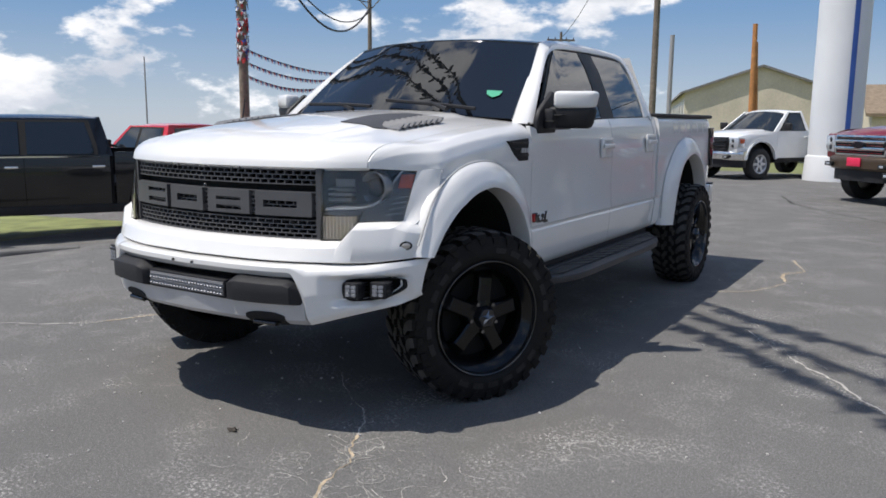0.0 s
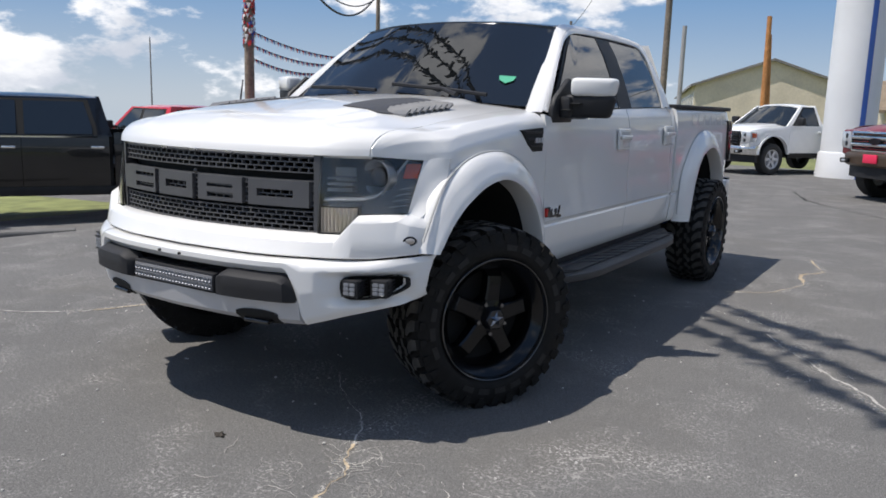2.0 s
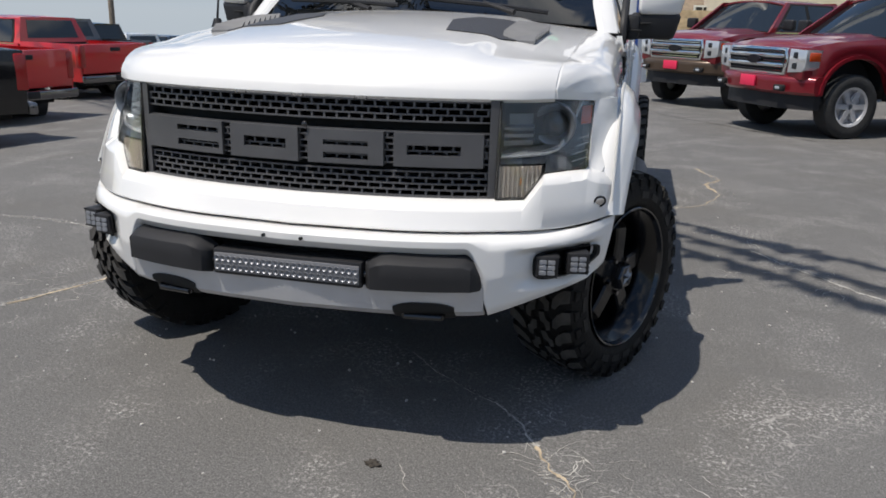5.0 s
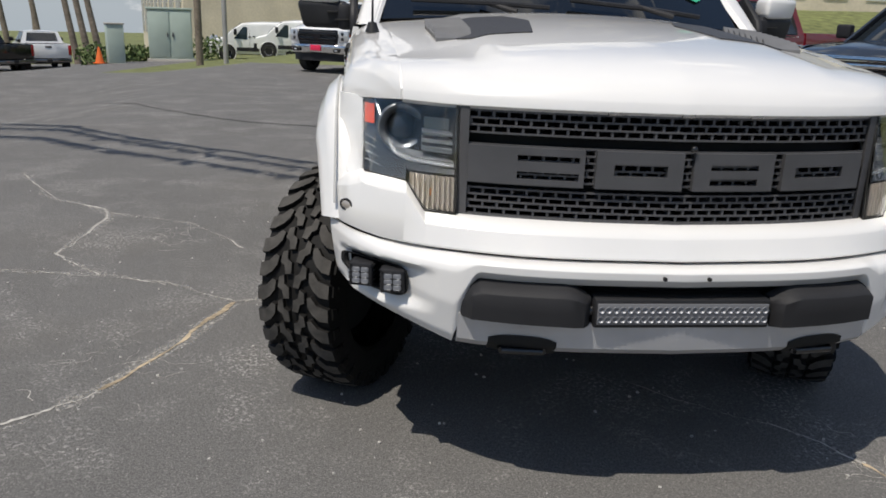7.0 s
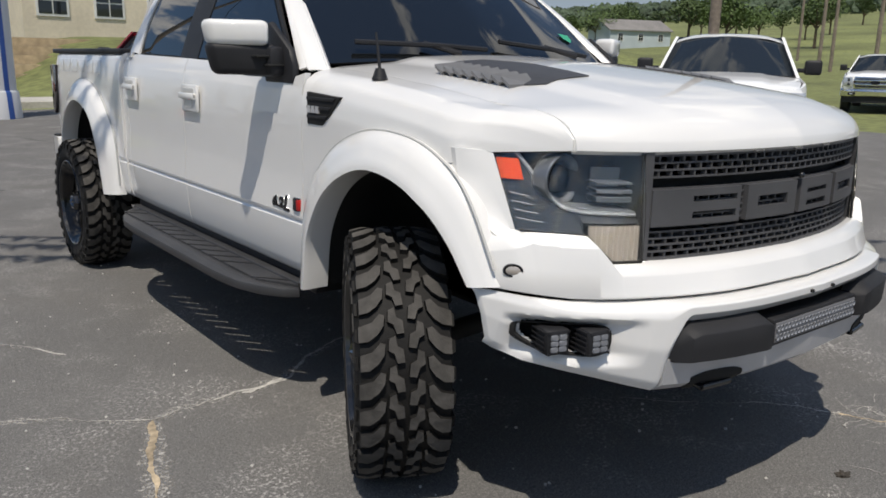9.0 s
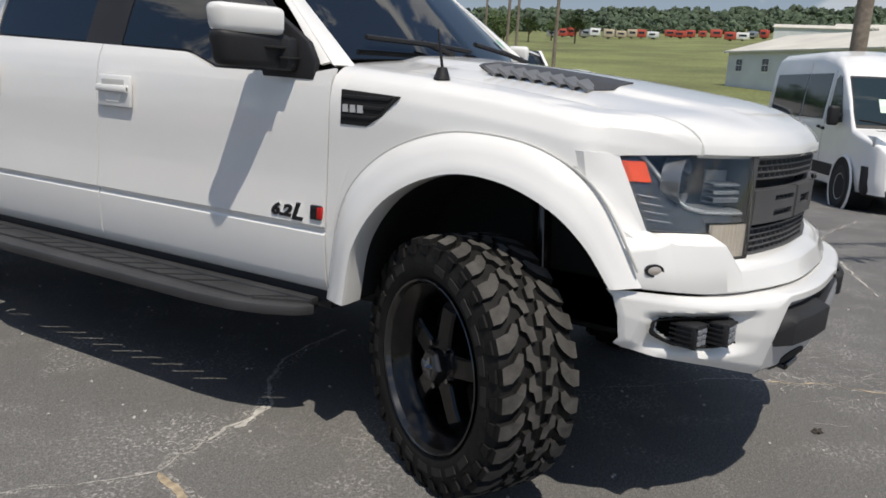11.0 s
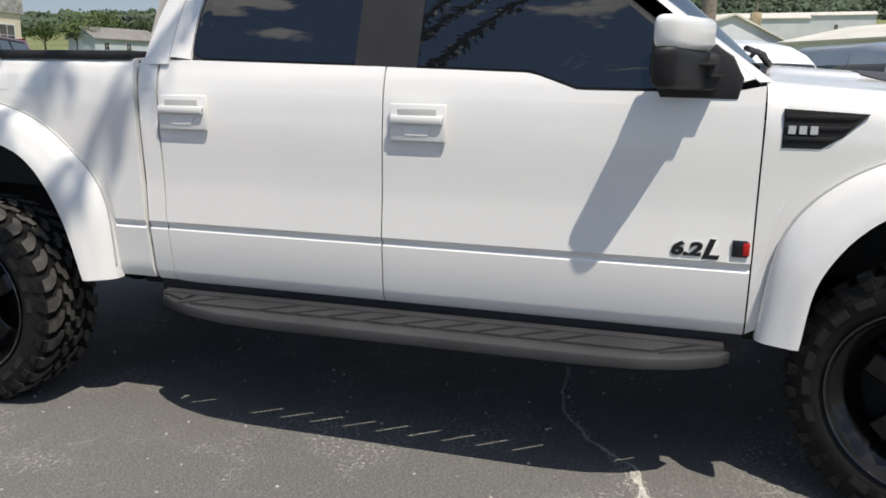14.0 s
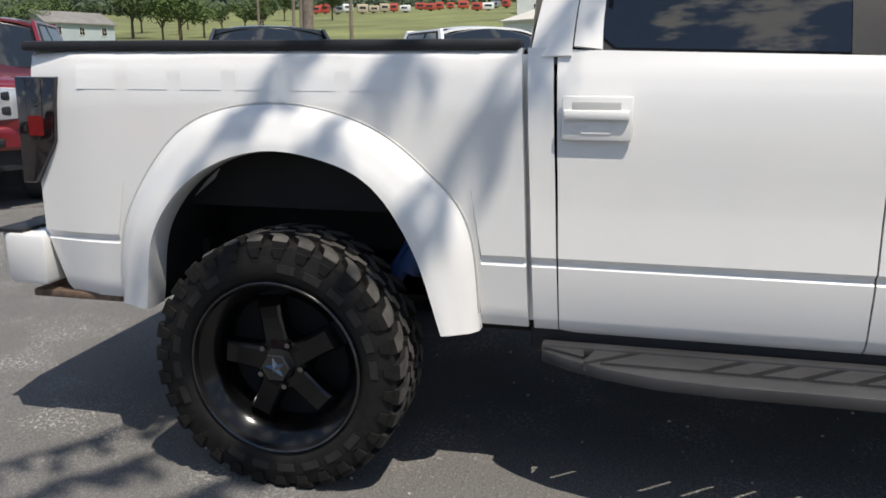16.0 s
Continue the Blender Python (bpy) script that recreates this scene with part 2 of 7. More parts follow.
def prism(bm, pts, axis, a, b, bevel=0.0):
    """A flat outline pts pushed from a to b along an axis. pts are the two other coordinates in order."""
    def put(p, v):
        return {"x": (v, p[0], p[1]), "y": (p[0], v, p[1]), "z": (p[0], p[1], v)}[axis]
    va = [bm.verts.new(put(p, a)) for p in pts]
    vb = [bm.verts.new(put(p, b)) for p in pts]
    n = len(pts)
    fs = [bm.faces.new(va), bm.faces.new(vb[::-1])]
    for k in range(n):
        fs.append(bm.faces.new((va[k], vb[k], vb[(k + 1) % n], va[(k + 1) % n])))
    if bevel:
        bmesh.ops.recalc_face_normals(bm, faces=fs)
        es = list({e for f in fs[:2] for e in f.edges})
        bmesh.ops.bevel(bm, geom=es, offset=bevel, segments=2, profile=0.5, affect="EDGES")
    return bm


def spline(pts, n):
    """n + 1 points along a smooth curve through pts."""
    p = [Vector(q) for q in pts]
    p = [2 * p[0] - p[1]] + p + [2 * p[-1] - p[-2]]
    out = []
    m = len(pts) - 1
    for k in range(n + 1):
        s = k / n * m
        i = min(int(s), m - 1)
        t = s - i
        a, b, c, d = p[i:i + 4]
        out.append(0.5 * ((2 * b) + (c - a) * t + (2 * a - 5 * b + 4 * c - d) * t * t + (3 * b - a - 3 * c + d) * t ** 3))
    return out


def lerp(v, xs, ys):
    return float(np.interp(v, xs, ys))


def mirrored(bm):
    """Adds the other half, x to -x."""
    geo = bm.verts[:] + bm.edges[:] + bm.faces[:]
    r = bmesh.ops.duplicate(bm, geom=geo)
    vs = [e for e in r["geom"] if isinstance(e, bmesh.types.BMVert)]
    for v in vs:
        v.co.x = -v.co.x
    bmesh.ops.reverse_faces(bm, faces=[e for e in r["geom"] if isinstance(e, bmesh.types.BMFace)])
    return bm


def span(a, b, n):
    return [a + (b - a) * k / n for k in range(n + 1)]


def pieces(name, mat, items, label, category):
    """Many rough balls as one mesh. items: (centre, three radii, roughness); smooth lumps from one small template."""
    t = bmesh.new()
    bmesh.ops.create_icosphere(t, subdivisions=1, radius=1.0)
    t.verts.ensure_lookup_table()
    base = np.array([v.co[:] for v in t.verts])
    tris = np.array([[v.index for v in f.verts] for f in t.faces])
    t.free()
    g = np.random.RandomState(4)
    vs, fs = [], []
    for k, (c, r, rough) in enumerate(items):
        vs.append(base * np.array(r) + np.array(c) + g.uniform(-rough, rough, base.shape) * np.array(r))
        fs.append(tris + k * len(base))
    me = bpy.data.meshes.new(name)
    me.from_pydata(np.concatenate(vs).tolist(), [], np.concatenate(fs).tolist())
    me.materials.append(mat)
    return tagged(new(name, me), label, category, kind="stuff")


# ---- the white pickup: shape of the body ----
# front axle at y = 0, rear axle at y = 3.69, nose towards -y, driver's side +x
UP_PLAN = spline([(0, -0.925, 0), (0.32, -0.895, 0), (0.63, -0.815, 0), (0.79, -0.7, 0), (0.905, -0.55, 0), (0.97, -0.39, 0), (0.997, -0.2, 0)], 60)
VAL_PLAN = spline([(0, -1.0, 0), (0.4, -0.965, 0), (0.7, -0.865, 0), (0.87, -0.75, 0), (0.975, -0.635, 0), (1.04, -0.5, 0)], 60)
BUM_PLAN = spline([(0, -1.055, 0), (0.35, -1.03, 0), (0.6, -0.965, 0), (0.8, -0.85, 0), (0.95, -0.7, 0), (1.045, -0.5, 0)], 60)


def plan_y(plan, x):
    return lerp(abs(x), [p.x for p in plan], [p.y for p in plan])


def plan_x(plan, y):
    return lerp(y, [p.y for p in plan], [p.x for p in plan])


F_IN = spline([(0.44, 0.57, 0), (0.4, 0.8, 0), (0.27, 0.98, 0), (0.07, 1.08, 0), (-0.12, 1.085, 0), (-0.3, 1.025, 0), (-0.425, 0.925, 0), (-0.515, 0.806, 0)], 40)
F_OUT = spline([(0.57, 0.57, 0), (0.515, 0.92, 0), (0.36, 1.11, 0), (0.13, 1.21, 0), (-0.1, 1.22, 0), (-0.29, 1.175, 0), (-0.45, 1.07, 0), (-0.612, 0.818, 0)], 40)
R_IN = spline([(4.23, 0.58, 0), (4.18, 0.86, 0), (4.02, 1.05, 0), (3.79, 1.14, 0), (3.56, 1.115, 0), (3.4, 1.03, 0), (3.27, 0.83, 0), (3.18, 0.565, 0)], 40)
R_OUT = spline([(4.38, 0.585, 0), (4.33, 0.9, 0), (4.09, 1.21, 0), (3.77, 1.295, 0), (3.45, 1.235, 0), (3.22, 1.07, 0), (3.1, 0.9, 0), (3.06, 0.57, 0)], 40)

DOOR_Z = [0.56, 0.585, 0.62, 0.77, 0.79, 0.8, 0.812, 0.824, 0.97, 1.0, 1.2, 1.33, 1.40, 1.45]
DOOR_X = [0.945, 0.972, 0.984, 0.997, 0.998, 0.99, 0.992, 1.004, 0.994, 0.993, 0.996, 0.988, 0.973, 0.95]
BED_Z = [0.57, 0.60, 0.78, 0.79, 0.8, 0.812, 0.824, 1.05, 1.3, 1.40, 1.45, 1.468]
BED_X = [0.96, 0.985, 1.003, 1.004, 0.996, 0.998, 1.008, 1.008, 1.006, 0.996, 0.98, 0.955]


HOOD_U = [0, 0.003, 0.012, 0.035, 0.07, 0.12, 0.2, 0.32, 0.5, 0.72, 1.0]
HOOD_H = [1.212, 1.236, 1.26, 1.292, 1.318, 1.34, 1.362, 1.387, 1.418, 1.447, 1.472]
FEND_Y = [-0.676, -0.63, -0.577, -0.515, -0.465, -0.425, -0.39, -0.34, -0.2]
FEND_X = [0.812, 0.84, 0.87, 0.902, 0.928, 0.956, 0.985, 1.0, 0.998]


def hood_z(x, y):
    """Height of the hood and the fender tops."""
    x = abs(x)
    yf = plan_y(UP_PLAN, min(x, 0.9))
    yc = cowl_y(x)
    u = max(0.0, (y - yf) / (yc - yf))
    z = lerp(u, HOOD_U, HOOD_H)
    z -= 0.045 * (x / 0.8) ** 2 * min(1, u * 4)
    dome = max(0.0, min(1.0, (0.6 - x) / 0.12)) * min(1.0, u * 5)
    return z + 0.016 * dome * dome * (3 - 2 * dome)


def lamp_y(x, z):
    """Front face at the lamps, which leans back towards the corners."""
    return plan_y(UP_PLAN, x) + (z - 1.08) * lerp(abs(x), [0.55, 0.65, 0.79, 0.92], [0.03, 0.07, 0.25, 0.5])


def lamp_low(x):
    return lerp(abs(x), [0.64, 0.735, 0.79, 0.912, 0.926], [0.885, 0.887, 0.968, 0.968, 0.975])


def cowl_y(x):
    return lerp(abs(x), [0, 0.4, 0.7, 0.85, 0.95], [0.5, 0.53, 0.585, 0.615, 0.64])


def seam_x(y):
    """The line between hood and fender."""
    return lerp(y, [-0.7, -0.5, 0.0, 0.8], [0.806, 0.812, 0.82, 0.838])


def build_body(truck):
    # hood
    bm = bmesh.new()
    us = [k / 40 for k in range(-40, 41)]
    vs = [0, 0.003, 0.006, 0.015, 0.03, 0.05, 0.08, 0.12, 0.17, 0.23, 0.3, 0.38, 0.46, 0.55, 0.64, 0.73, 0.82, 0.9, 0.96, 1]

    def hood(u, v):
        x = u * 0.803
        y = plan_y(UP_PLAN, x) + v * (cowl_y(x) - plan_y(UP_PLAN, x))
        x = u * (seam_x(y) - 0.003)
        return (x, y, hood_z(x, y) if v > 0 else HOOD_H[0])
    sheet(bm, hood, us, vs, (0, 0.02, -0.012))
    part("hood", bm, white, truck)

    # front fenders
    for s in (1, -1):
        bm = bmesh.new()
        ys = [-0.676, -0.66, -0.64, -0.6, -0.55, -0.5, -0.46, -0.432, -0.428] + span(-0.4, 0.597, 30)

        def zlow(y):
            if y > 0.57:
                return 0.57
            if y < -0.43:
                return lerp(y, [-0.7, -0.43], [1.212, 1.19])
            z = lerp(-y, [-p.x for p in F_OUT], [p.y for p in F_OUT]) - 0.02
            return z if y > -0.3 else lerp(y, [-0.43, -0.3], [1.19, z])

        def fender(y, v):
            xs, zt = seam_x(y) + 0.002, hood_z(seam_x(y), y)
            xo = lerp(y, FEND_Y, FEND_X)
            zl = zlow(y)
            pts = []
            for q in (0, 0.12, 0.25, 0.38, 0.5, 0.62, 0.73, 0.82, 0.9, 0.96, 1):
                x = xs + (xo - xs) * q
                yf = lerp(x, FEND_X, FEND_Y)
                u = max(0.0, (y - yf) / (0.62 - yf))
                roll = lerp(u, HOOD_U, HOOD_H) - 0.045 * min(1, u * 4)
                pts.append((x, min(zt - lerp(q, [0, 0.5, 0.82, 0.96, 1], [0, 0.012, 0.045, 0.1, 0.17]), max(roll, zt - 0.17))))
            for z in (1.1, 0.95, 0.83, 0.81, 0.798, 0.77, 0.6, 0.57):
                if z < zt - 0.18:
                    pts.append((min(xo, lerp(z, DOOR_Z, DOOR_X) + 0.0) if y > -0.2 else xo, z))
            keep = [p for p in pts if p[1] > zl + 0.004]
            nxt = next((p for p in pts if p[1] <= zl + 0.004), pts[-1])
            if keep and nxt is not keep[-1]:
                a, t = keep[-1], 0
                t = (a[1] - zl) / max(1e-4, a[1] - nxt[1])
                keep.append((a[0] + (nxt[0] - a[0]) * min(1, t), zl))
            if len(keep) < 2:
                keep = [(xs, zt), (xo, min(zl, zt - 0.01))]
            d = [0]
            for a, b in zip(keep, keep[1:]):
                d.append(d[-1] + math.hypot(a[0] - b[0], a[1] - b[1]))
            q = v * d[-1]
            return (s * lerp(q, d, [p[0] for p in keep]), y, lerp(q, d, [p[1] for p in keep]))
        sheet(bm, fender, ys, span(0, 1, 26), (-s * 0.02, 0, 0))
        part("fender", bm, white, truck)

    # corner of the fender outside the lamp: a recessed panel and a chamfer round it
    for s in (1, -1):
        bm = bmesh.new()
        zs = (1.196, 1.13, 1.05, 0.962)
        edge = [(0.924, lamp_y(0.924, z) - 0.004, z) for z in zs]
        dip = [(0.988, -0.395, 1.2), (0.972, -0.425, 1.12), (0.946, -0.492, 1.04), (0.928, -0.566, 0.966)]
        lip = [(0.999, -0.375, 1.2), (1.001, -0.395, 1.1), (0.99, -0.47, 1.0), (0.966, -0.56, 0.95)]
        back = [(0.984, -0.3, 1.2), (0.984, -0.34, 1.08), (0.986, -0.43, 0.97), (0.98, -0.49, 0.92)]
        rows = [edge, dip, lip, back]

        def corner(u, v):
            i, j = min(2, int(u * 3)), min(2, int(v * 3))
            p = Vector(rows[j][i]).lerp(Vector(rows[j][i + 1]), u * 3 - i)
            q = Vector(rows[j + 1][i]).lerp(Vector(rows[j + 1][i + 1]), u * 3 - i)
            p = p.lerp(q, v * 3 - j)
            return (s * p.x, p.y, p.z)
        sheet(bm, corner, span(0, 1, 12), [0, 1 / 6, 1 / 3, 0.5, 2 / 3, 1], (-s * 0.006, 0.01, 0))
        part("fender_corner", bm, white, truck)

    # below the lamps and the grille
    bm = bmesh.new()

    def valance(u, v):
        x = plan_at(VAL_PLAN, abs(u))
        yf = plan_y(VAL_PLAN, x)
        zt = lamp_low(x) if x < 0.926 else lerp(x, [0.926, 0.97, 1.04], [0.972, 0.955, 0.93])
        yu = lamp_y(x, zt) if x < 0.926 else lerp(x, [0.926, 0.966, 1.04], [lamp_y(0.926, 0.972), -0.555, -0.42])
        yu = max(yu - 0.006, yf + 0.006)
        yb, ze = yu + 0.6 * (yf - yu), zt - 0.024
        dz = lerp(x, [0.86, 1.0], [0.0, 0.015])
        pts = [(yf + 0.03, 0.795 + dz), (yf + 0.004, 0.797 + dz), (yf, 0.803 + dz), (yb - 0.003, ze - 0.006), (yb, ze), (yu, zt), (yu + 0.03, zt + 0.004)]
        q = v * 6
        k = min(5, int(q))
        y = pts[k][0] + (pts[k + 1][0] - pts[k][0]) * (q - k)
        z = pts[k][1] + (pts[k + 1][1] - pts[k][1]) * (q - k)
        return (math.copysign(x, u), y, z)

    def val_u(x):
        return lerp(x, [plan_at(VAL_PLAN, k / 60) for k in range(61)], span(0, 1, 60))
    ups = sorted({*span(0, 0.905, 50), *(val_u(x) for x in (0.73, 0.735, 0.74, 0.785, 0.79, 0.795, 0.912, 0.926))})
    sheet(bm, valance, [-q for q in ups[:0:-1]] + ups, sorted({*span(0, 1, 6), 0.42}), (0, 0.03, 0))
    part("front_valance", bm, white, truck)

    # bumper skin with openings for the fog lamps and the light bar
    bm = bmesh.new()

    def zb(x):
        return lerp(abs(x), [0, 0.585, 0.6, 0.648, 0.8, 0.95, 0.99, 1.02, 1.05], [0.725, 0.725, 0.7, 0.512, 0.558, 0.598, 0.618, 0.65, 0.7])

    def bumper(u, v):
        t = abs(u) - (0.012 + 0.058 * (1 - v) ** 1.5) * max(0.0, (abs(u) - 0.8) / 0.174)
        k = min(59, int(t * 60))
        p = BUM_PLAN[k].lerp(BUM_PLAN[k + 1], t * 60 - k)
        z = zb(p.x) + v * (lerp(p.x, [0.86, 1.0], [0.788, 0.802]) - zb(p.x))
        y = p.y + lerp(v, [0, 0.1, 0.5, 0.86, 0.94, 1.0], [0.05, 0.025, 0.0, 0.0, 0.012, lerp(p.x, [0.8, 0.95], [0.06, 0.02])])
        # shallow sculpted pocket round the lamps
        a = lerp(p.x, [0.7, 0.735, 0.785, 0.97, 1.0], [0, 0.35, 1, 1, 0])
        b = lerp(z, [0.6, 0.635, 0.725, 0.748], [0, 1, 1, 0])
        return (math.copysign(p.x - 0.012 * a * b, u), y + 0.026 * a * b, z)

    def fog_hole(u, v):
        x = plan_at(BUM_PLAN, abs(u))
        z = zb(x) + v * (0.788 - zb(x))
        return fog_inside(x, z, 0.95)
    us = span(-0.974, 0.974, 280)
    sheet(bm, bumper, us, [0, 0.05, 0.1] + span(0.14, 0.9, 24) + [0.93, 0.96, 1], (0, 0.02, 0), fog_hole)
    part("front_bumper", bm, white, truck)
    # dark dishes of the fog lamp openings
    for s in (1, -1):
        bm = bmesh.new()
        n = 36
        rows = []
        for k, dep in ((1.1, -0.004), (0.99, -0.005), (0.93, 0.004), (0.88, 0.065), (0.3, 0.075)):
            row = []
            for i in range(n):
                x, z = fog_outline(2 * math.pi * i / n, k)
                vv = (z - zb(x)) / (0.788 - zb(x))
                yy = bumper(lerp(x, [plan_at(BUM_PLAN, q / 60) for q in range(61)], span(0, 1, 60)), vv)[1]
                row.append(bm.verts.new((s * (x - dep * 0.5), yy + dep, z)))
            rows.append(row)
        for r0, r1 in zip(rows, rows[1:]):
            for i in range(n):
                bm.faces.new((r0[i], r0[(i + 1) % n], r1[(i + 1) % n], r1[i]))
        bm.faces.new(rows[-1])
        part("fog_lamp_recess", bm, under_black, truck, "black fog lamp opening")
    bm = bmesh.new()

    def skid_y(x, z):
        return plan_y(BUM_PLAN, x) + lerp(z, [0.512, 0.535, 0.62], [0.055, 0.026, 0.012])

    def skid(u, v):
        x, z = u * 0.638, 0.512 + 0.108 * v
        return (x, skid_y(x, z), z)
    sheet(bm, skid, span(-1, 1, 60), [0, 0.12, 0.22, 0.5, 0.75, 1], (0, 0.02, 0))
    part("skid_plate", bm, silver, truck, "satin silver lower bumper strip")
    # backing behind the openings
    bm = bmesh.new()
    grid(bm, lambda u, v: (u * 0.9, plan_y(BUM_PLAN, u * 0.9) + 0.11, 0.56 + 0.05 * abs(u) ** 3 + v * 0.19), span(-1, 1, 40), [0, 1])
    part("bumper_backing", bm, under_black, truck)
    for s in (1, -1):
        bm = bmesh.new()
        xs = span(0.268, 0.632, 14)

        def pad(x, v):
            e = min(1, (x - 0.268) / 0.03, (0.632 - x) / 0.02)
            z0, z1 = 0.61, lerp(x, [0.268, 0.33, 0.6, 0.632], [0.7, 0.735, 0.728, 0.66])
            return (s * x, plan_y(BUM_PLAN, x) + 0.02 - 0.055 * lerp(v, [0, 0.1, 0.8, 1], [0.3, 0.95, 1.0, 0.0]) * max(0.1, e) , z0 + (z1 - z0) * v)
        sheet(bm, pad, xs, [0, 0.05, 0.1, 0.4, 0.78, 0.81, 0.9, 1], (0, 0.03, 0))
        part("bumper_pad", bm, grey_plastic, truck, "dark grey textured plastic pad")
        bm = bmesh.new()

        def slot(u, v):
            x, z = 0.355 + 0.195 * u, 0.507 + (0.062 - 0.016 * abs(2 * u - 1) ** 3) * v
            return (s * x, skid_y(x, z) - 0.004, z)
        sheet(bm, slot, span(0, 1, 10), span(0, 1, 5), (0, 0.06, 0))
        pocket = part("tow_hook_pocket", bm, under_black, truck)
        bm = bmesh.new()
        yh = skid_y(0.45, 0.52)
        cyl(bm, (s * 0.39, yh - 0.022, 0.516), (s * 0.51, yh - 0.006, 0.516), 0.011, seg=10)
        for a in (0.39, 0.51):
            cyl(bm, (s * a, yh - 0.022 + (a - 0.39) * 0.13, 0.516), (s * a, yh + 0.06, 0.53), 0.011, seg=10)
        part("tow_hook", bm, black_gloss, pocket)
    for x in (-0.07, 0.06):
        bm = bmesh.new()
        cyl(bm, (x, -1.06, 0.765), (x, -1.05, 0.765), 0.006, seg=8)
        part("screw_hole", bm, under_black, truck)


FOG_X, FOG_W = 0.884, 0.094


def fog_outline(a, k):
    """A rounded four-sided opening, k times its size, with a lower edge that rises outwards."""
    c, q = math.cos(a), math.sin(a)
    e = 0.5
    u, v = math.copysign(abs(c) ** e, c), math.copysign(abs(q) ** e, q)
    mid, half = lerp(u, [-1, 0.3, 1], [0.679, 0.682, 0.7]), lerp(u, [-1, 0.3, 1], [0.05, 0.046, 0.027])
    return FOG_X + FOG_W * u * k, mid + half * v * k


def fog_inside(x, z, k):
    u = (x - FOG_X) / (FOG_W * k)
    if abs(u) >= 1:
        return False
    mid, half = lerp(u, [-1, 0.3, 1], [0.679, 0.682, 0.7]), lerp(u, [-1, 0.3, 1], [0.05, 0.046, 0.027])
    v = (z - mid) / (half * k)
    return abs(u) ** 4 + abs(v) ** 4 < 1


def plan_at(plan, t):
    k = min(59, int(t * 60))
    return plan[k].lerp(plan[k + 1], t * 60 - k).x


def build_flares(truck):
    for s in (1, -1):
        for inner, outer, name in ((F_IN, F_OUT, "front"), (R_IN, R_OUT, "rear")):
            bm = bmesh.new()

            def flare(u, v):
                k = min(39, int(u * 40))
                t = u * 40 - k
                a, b = outer[k].lerp(outer[k + 1], t), inner[k].lerp(inner[k + 1], t)
                p = a.lerp(b, lerp(v, [0, 0.12, 0.3, 0.7, 0.85, 0.93, 1], [0, 0.02, 0.22, 0.8, 0.97, 1.0, 0.98]))
                x = lerp(v, [0, 0.12, 0.3, 0.7, 0.85, 0.93, 1], [0.985, 1.018, 1.05, 1.085, 1.088, 1.07, 0.99])
                if name == "front" and p.x < -0.3:
                    x -= lerp(-p.x, [0.3, 0.62], [0, 0.045])
                return (s * x, p.x, p.y)
            sheet(bm, flare, span(0, 1, 48), [0, 0.06, 0.12, 0.2, 0.3, 0.45, 0.6, 0.7, 0.78, 0.85, 0.89, 0.93, 1], (-s * 0.012, 0, 0))
            part("wheel_flare", bm, white, truck)
            # dark liner inside the arch
            bm = bmesh.new()

            def liner(u, v):
                k = min(39, int(u * 40))
                p = inner[k].lerp(inner[k + 1], u * 40 - k)
                c = Vector(((inner[0].x + inner[-1].x) / 2, 0.6, 0))
                p = c + (p - c) * 1.03
                return (s * (1.04 - v * 0.55), p.x, p.y)
            grid(bm, liner, span(0, 1, 30), [0, 0.5, 1])
            part("arch_liner", bm, under_black, truck)
            bm = bmesh.new()
            yc = (inner[0].x + inner[-1].x) / 2
            box(bm, s * 0.47, s * 0.5, yc - 0.6, yc + 0.6, 0.5, 1.2)
            part("inner_wing", bm, under_black, truck)
            if name == "rear":
                # inner bed panel and flap, greyer than the body paint, with random blotches
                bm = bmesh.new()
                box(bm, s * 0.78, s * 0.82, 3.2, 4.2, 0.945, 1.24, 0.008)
                part("bed_underside", bm, white_trim, truck, "blotchy grey inner bed panel")
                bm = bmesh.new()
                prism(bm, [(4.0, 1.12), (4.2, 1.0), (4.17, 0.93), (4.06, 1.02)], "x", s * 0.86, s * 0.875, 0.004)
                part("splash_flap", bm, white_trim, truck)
            # rubber seal where the flare meets the body
            bm = bmesh.new()
            mid = outer[20].lerp(inner[20], 0.5)

            def seal(u, v):
                p = outer[1 + round(u * 38)]
                d = (p - Vector((mid.x, 0.75, 0))).normalized() * 0.005 * math.cos(v)
                return (s * (1.012 + 0.005 * math.sin(v)), p.x + d.x, p.y + d.y)
            grid(bm, seal, span(0, 1, 38), span(0, 2 * math.pi, 6))
            part("flare_seal", bm, grey_cup, truck, "grey rubber seal")


def side_panel(truck, name, y0, y1, zs, xs, zlow, ztop, n, mat=None, skew=0.0):
    for s in (1, -1):
        bm = bmesh.new()

        def f(y, v):
            a, b = zlow(y), ztop(y)
            z = max(a, v) if v <= 1.33 else 1.33 + (b - 1.33) * (v - 1.33) / 0.12
            return (s * lerp(z, zs, xs), y + skew * (z - 0.57) * ((y - y0) / (y1 - y0) if name == "rear_door" else 1), z)
        lev = sorted({q for q in DOOR_Z if q > 0.58} | {0.566, 0.9, 1.1, 1.28, 1.35, 1.37, 1.42})
        sheet(bm, f, span(y0, y1, n), lev, (-s * 0.025, 0, 0))
        yield s, part(name, bm, mat or white, truck)


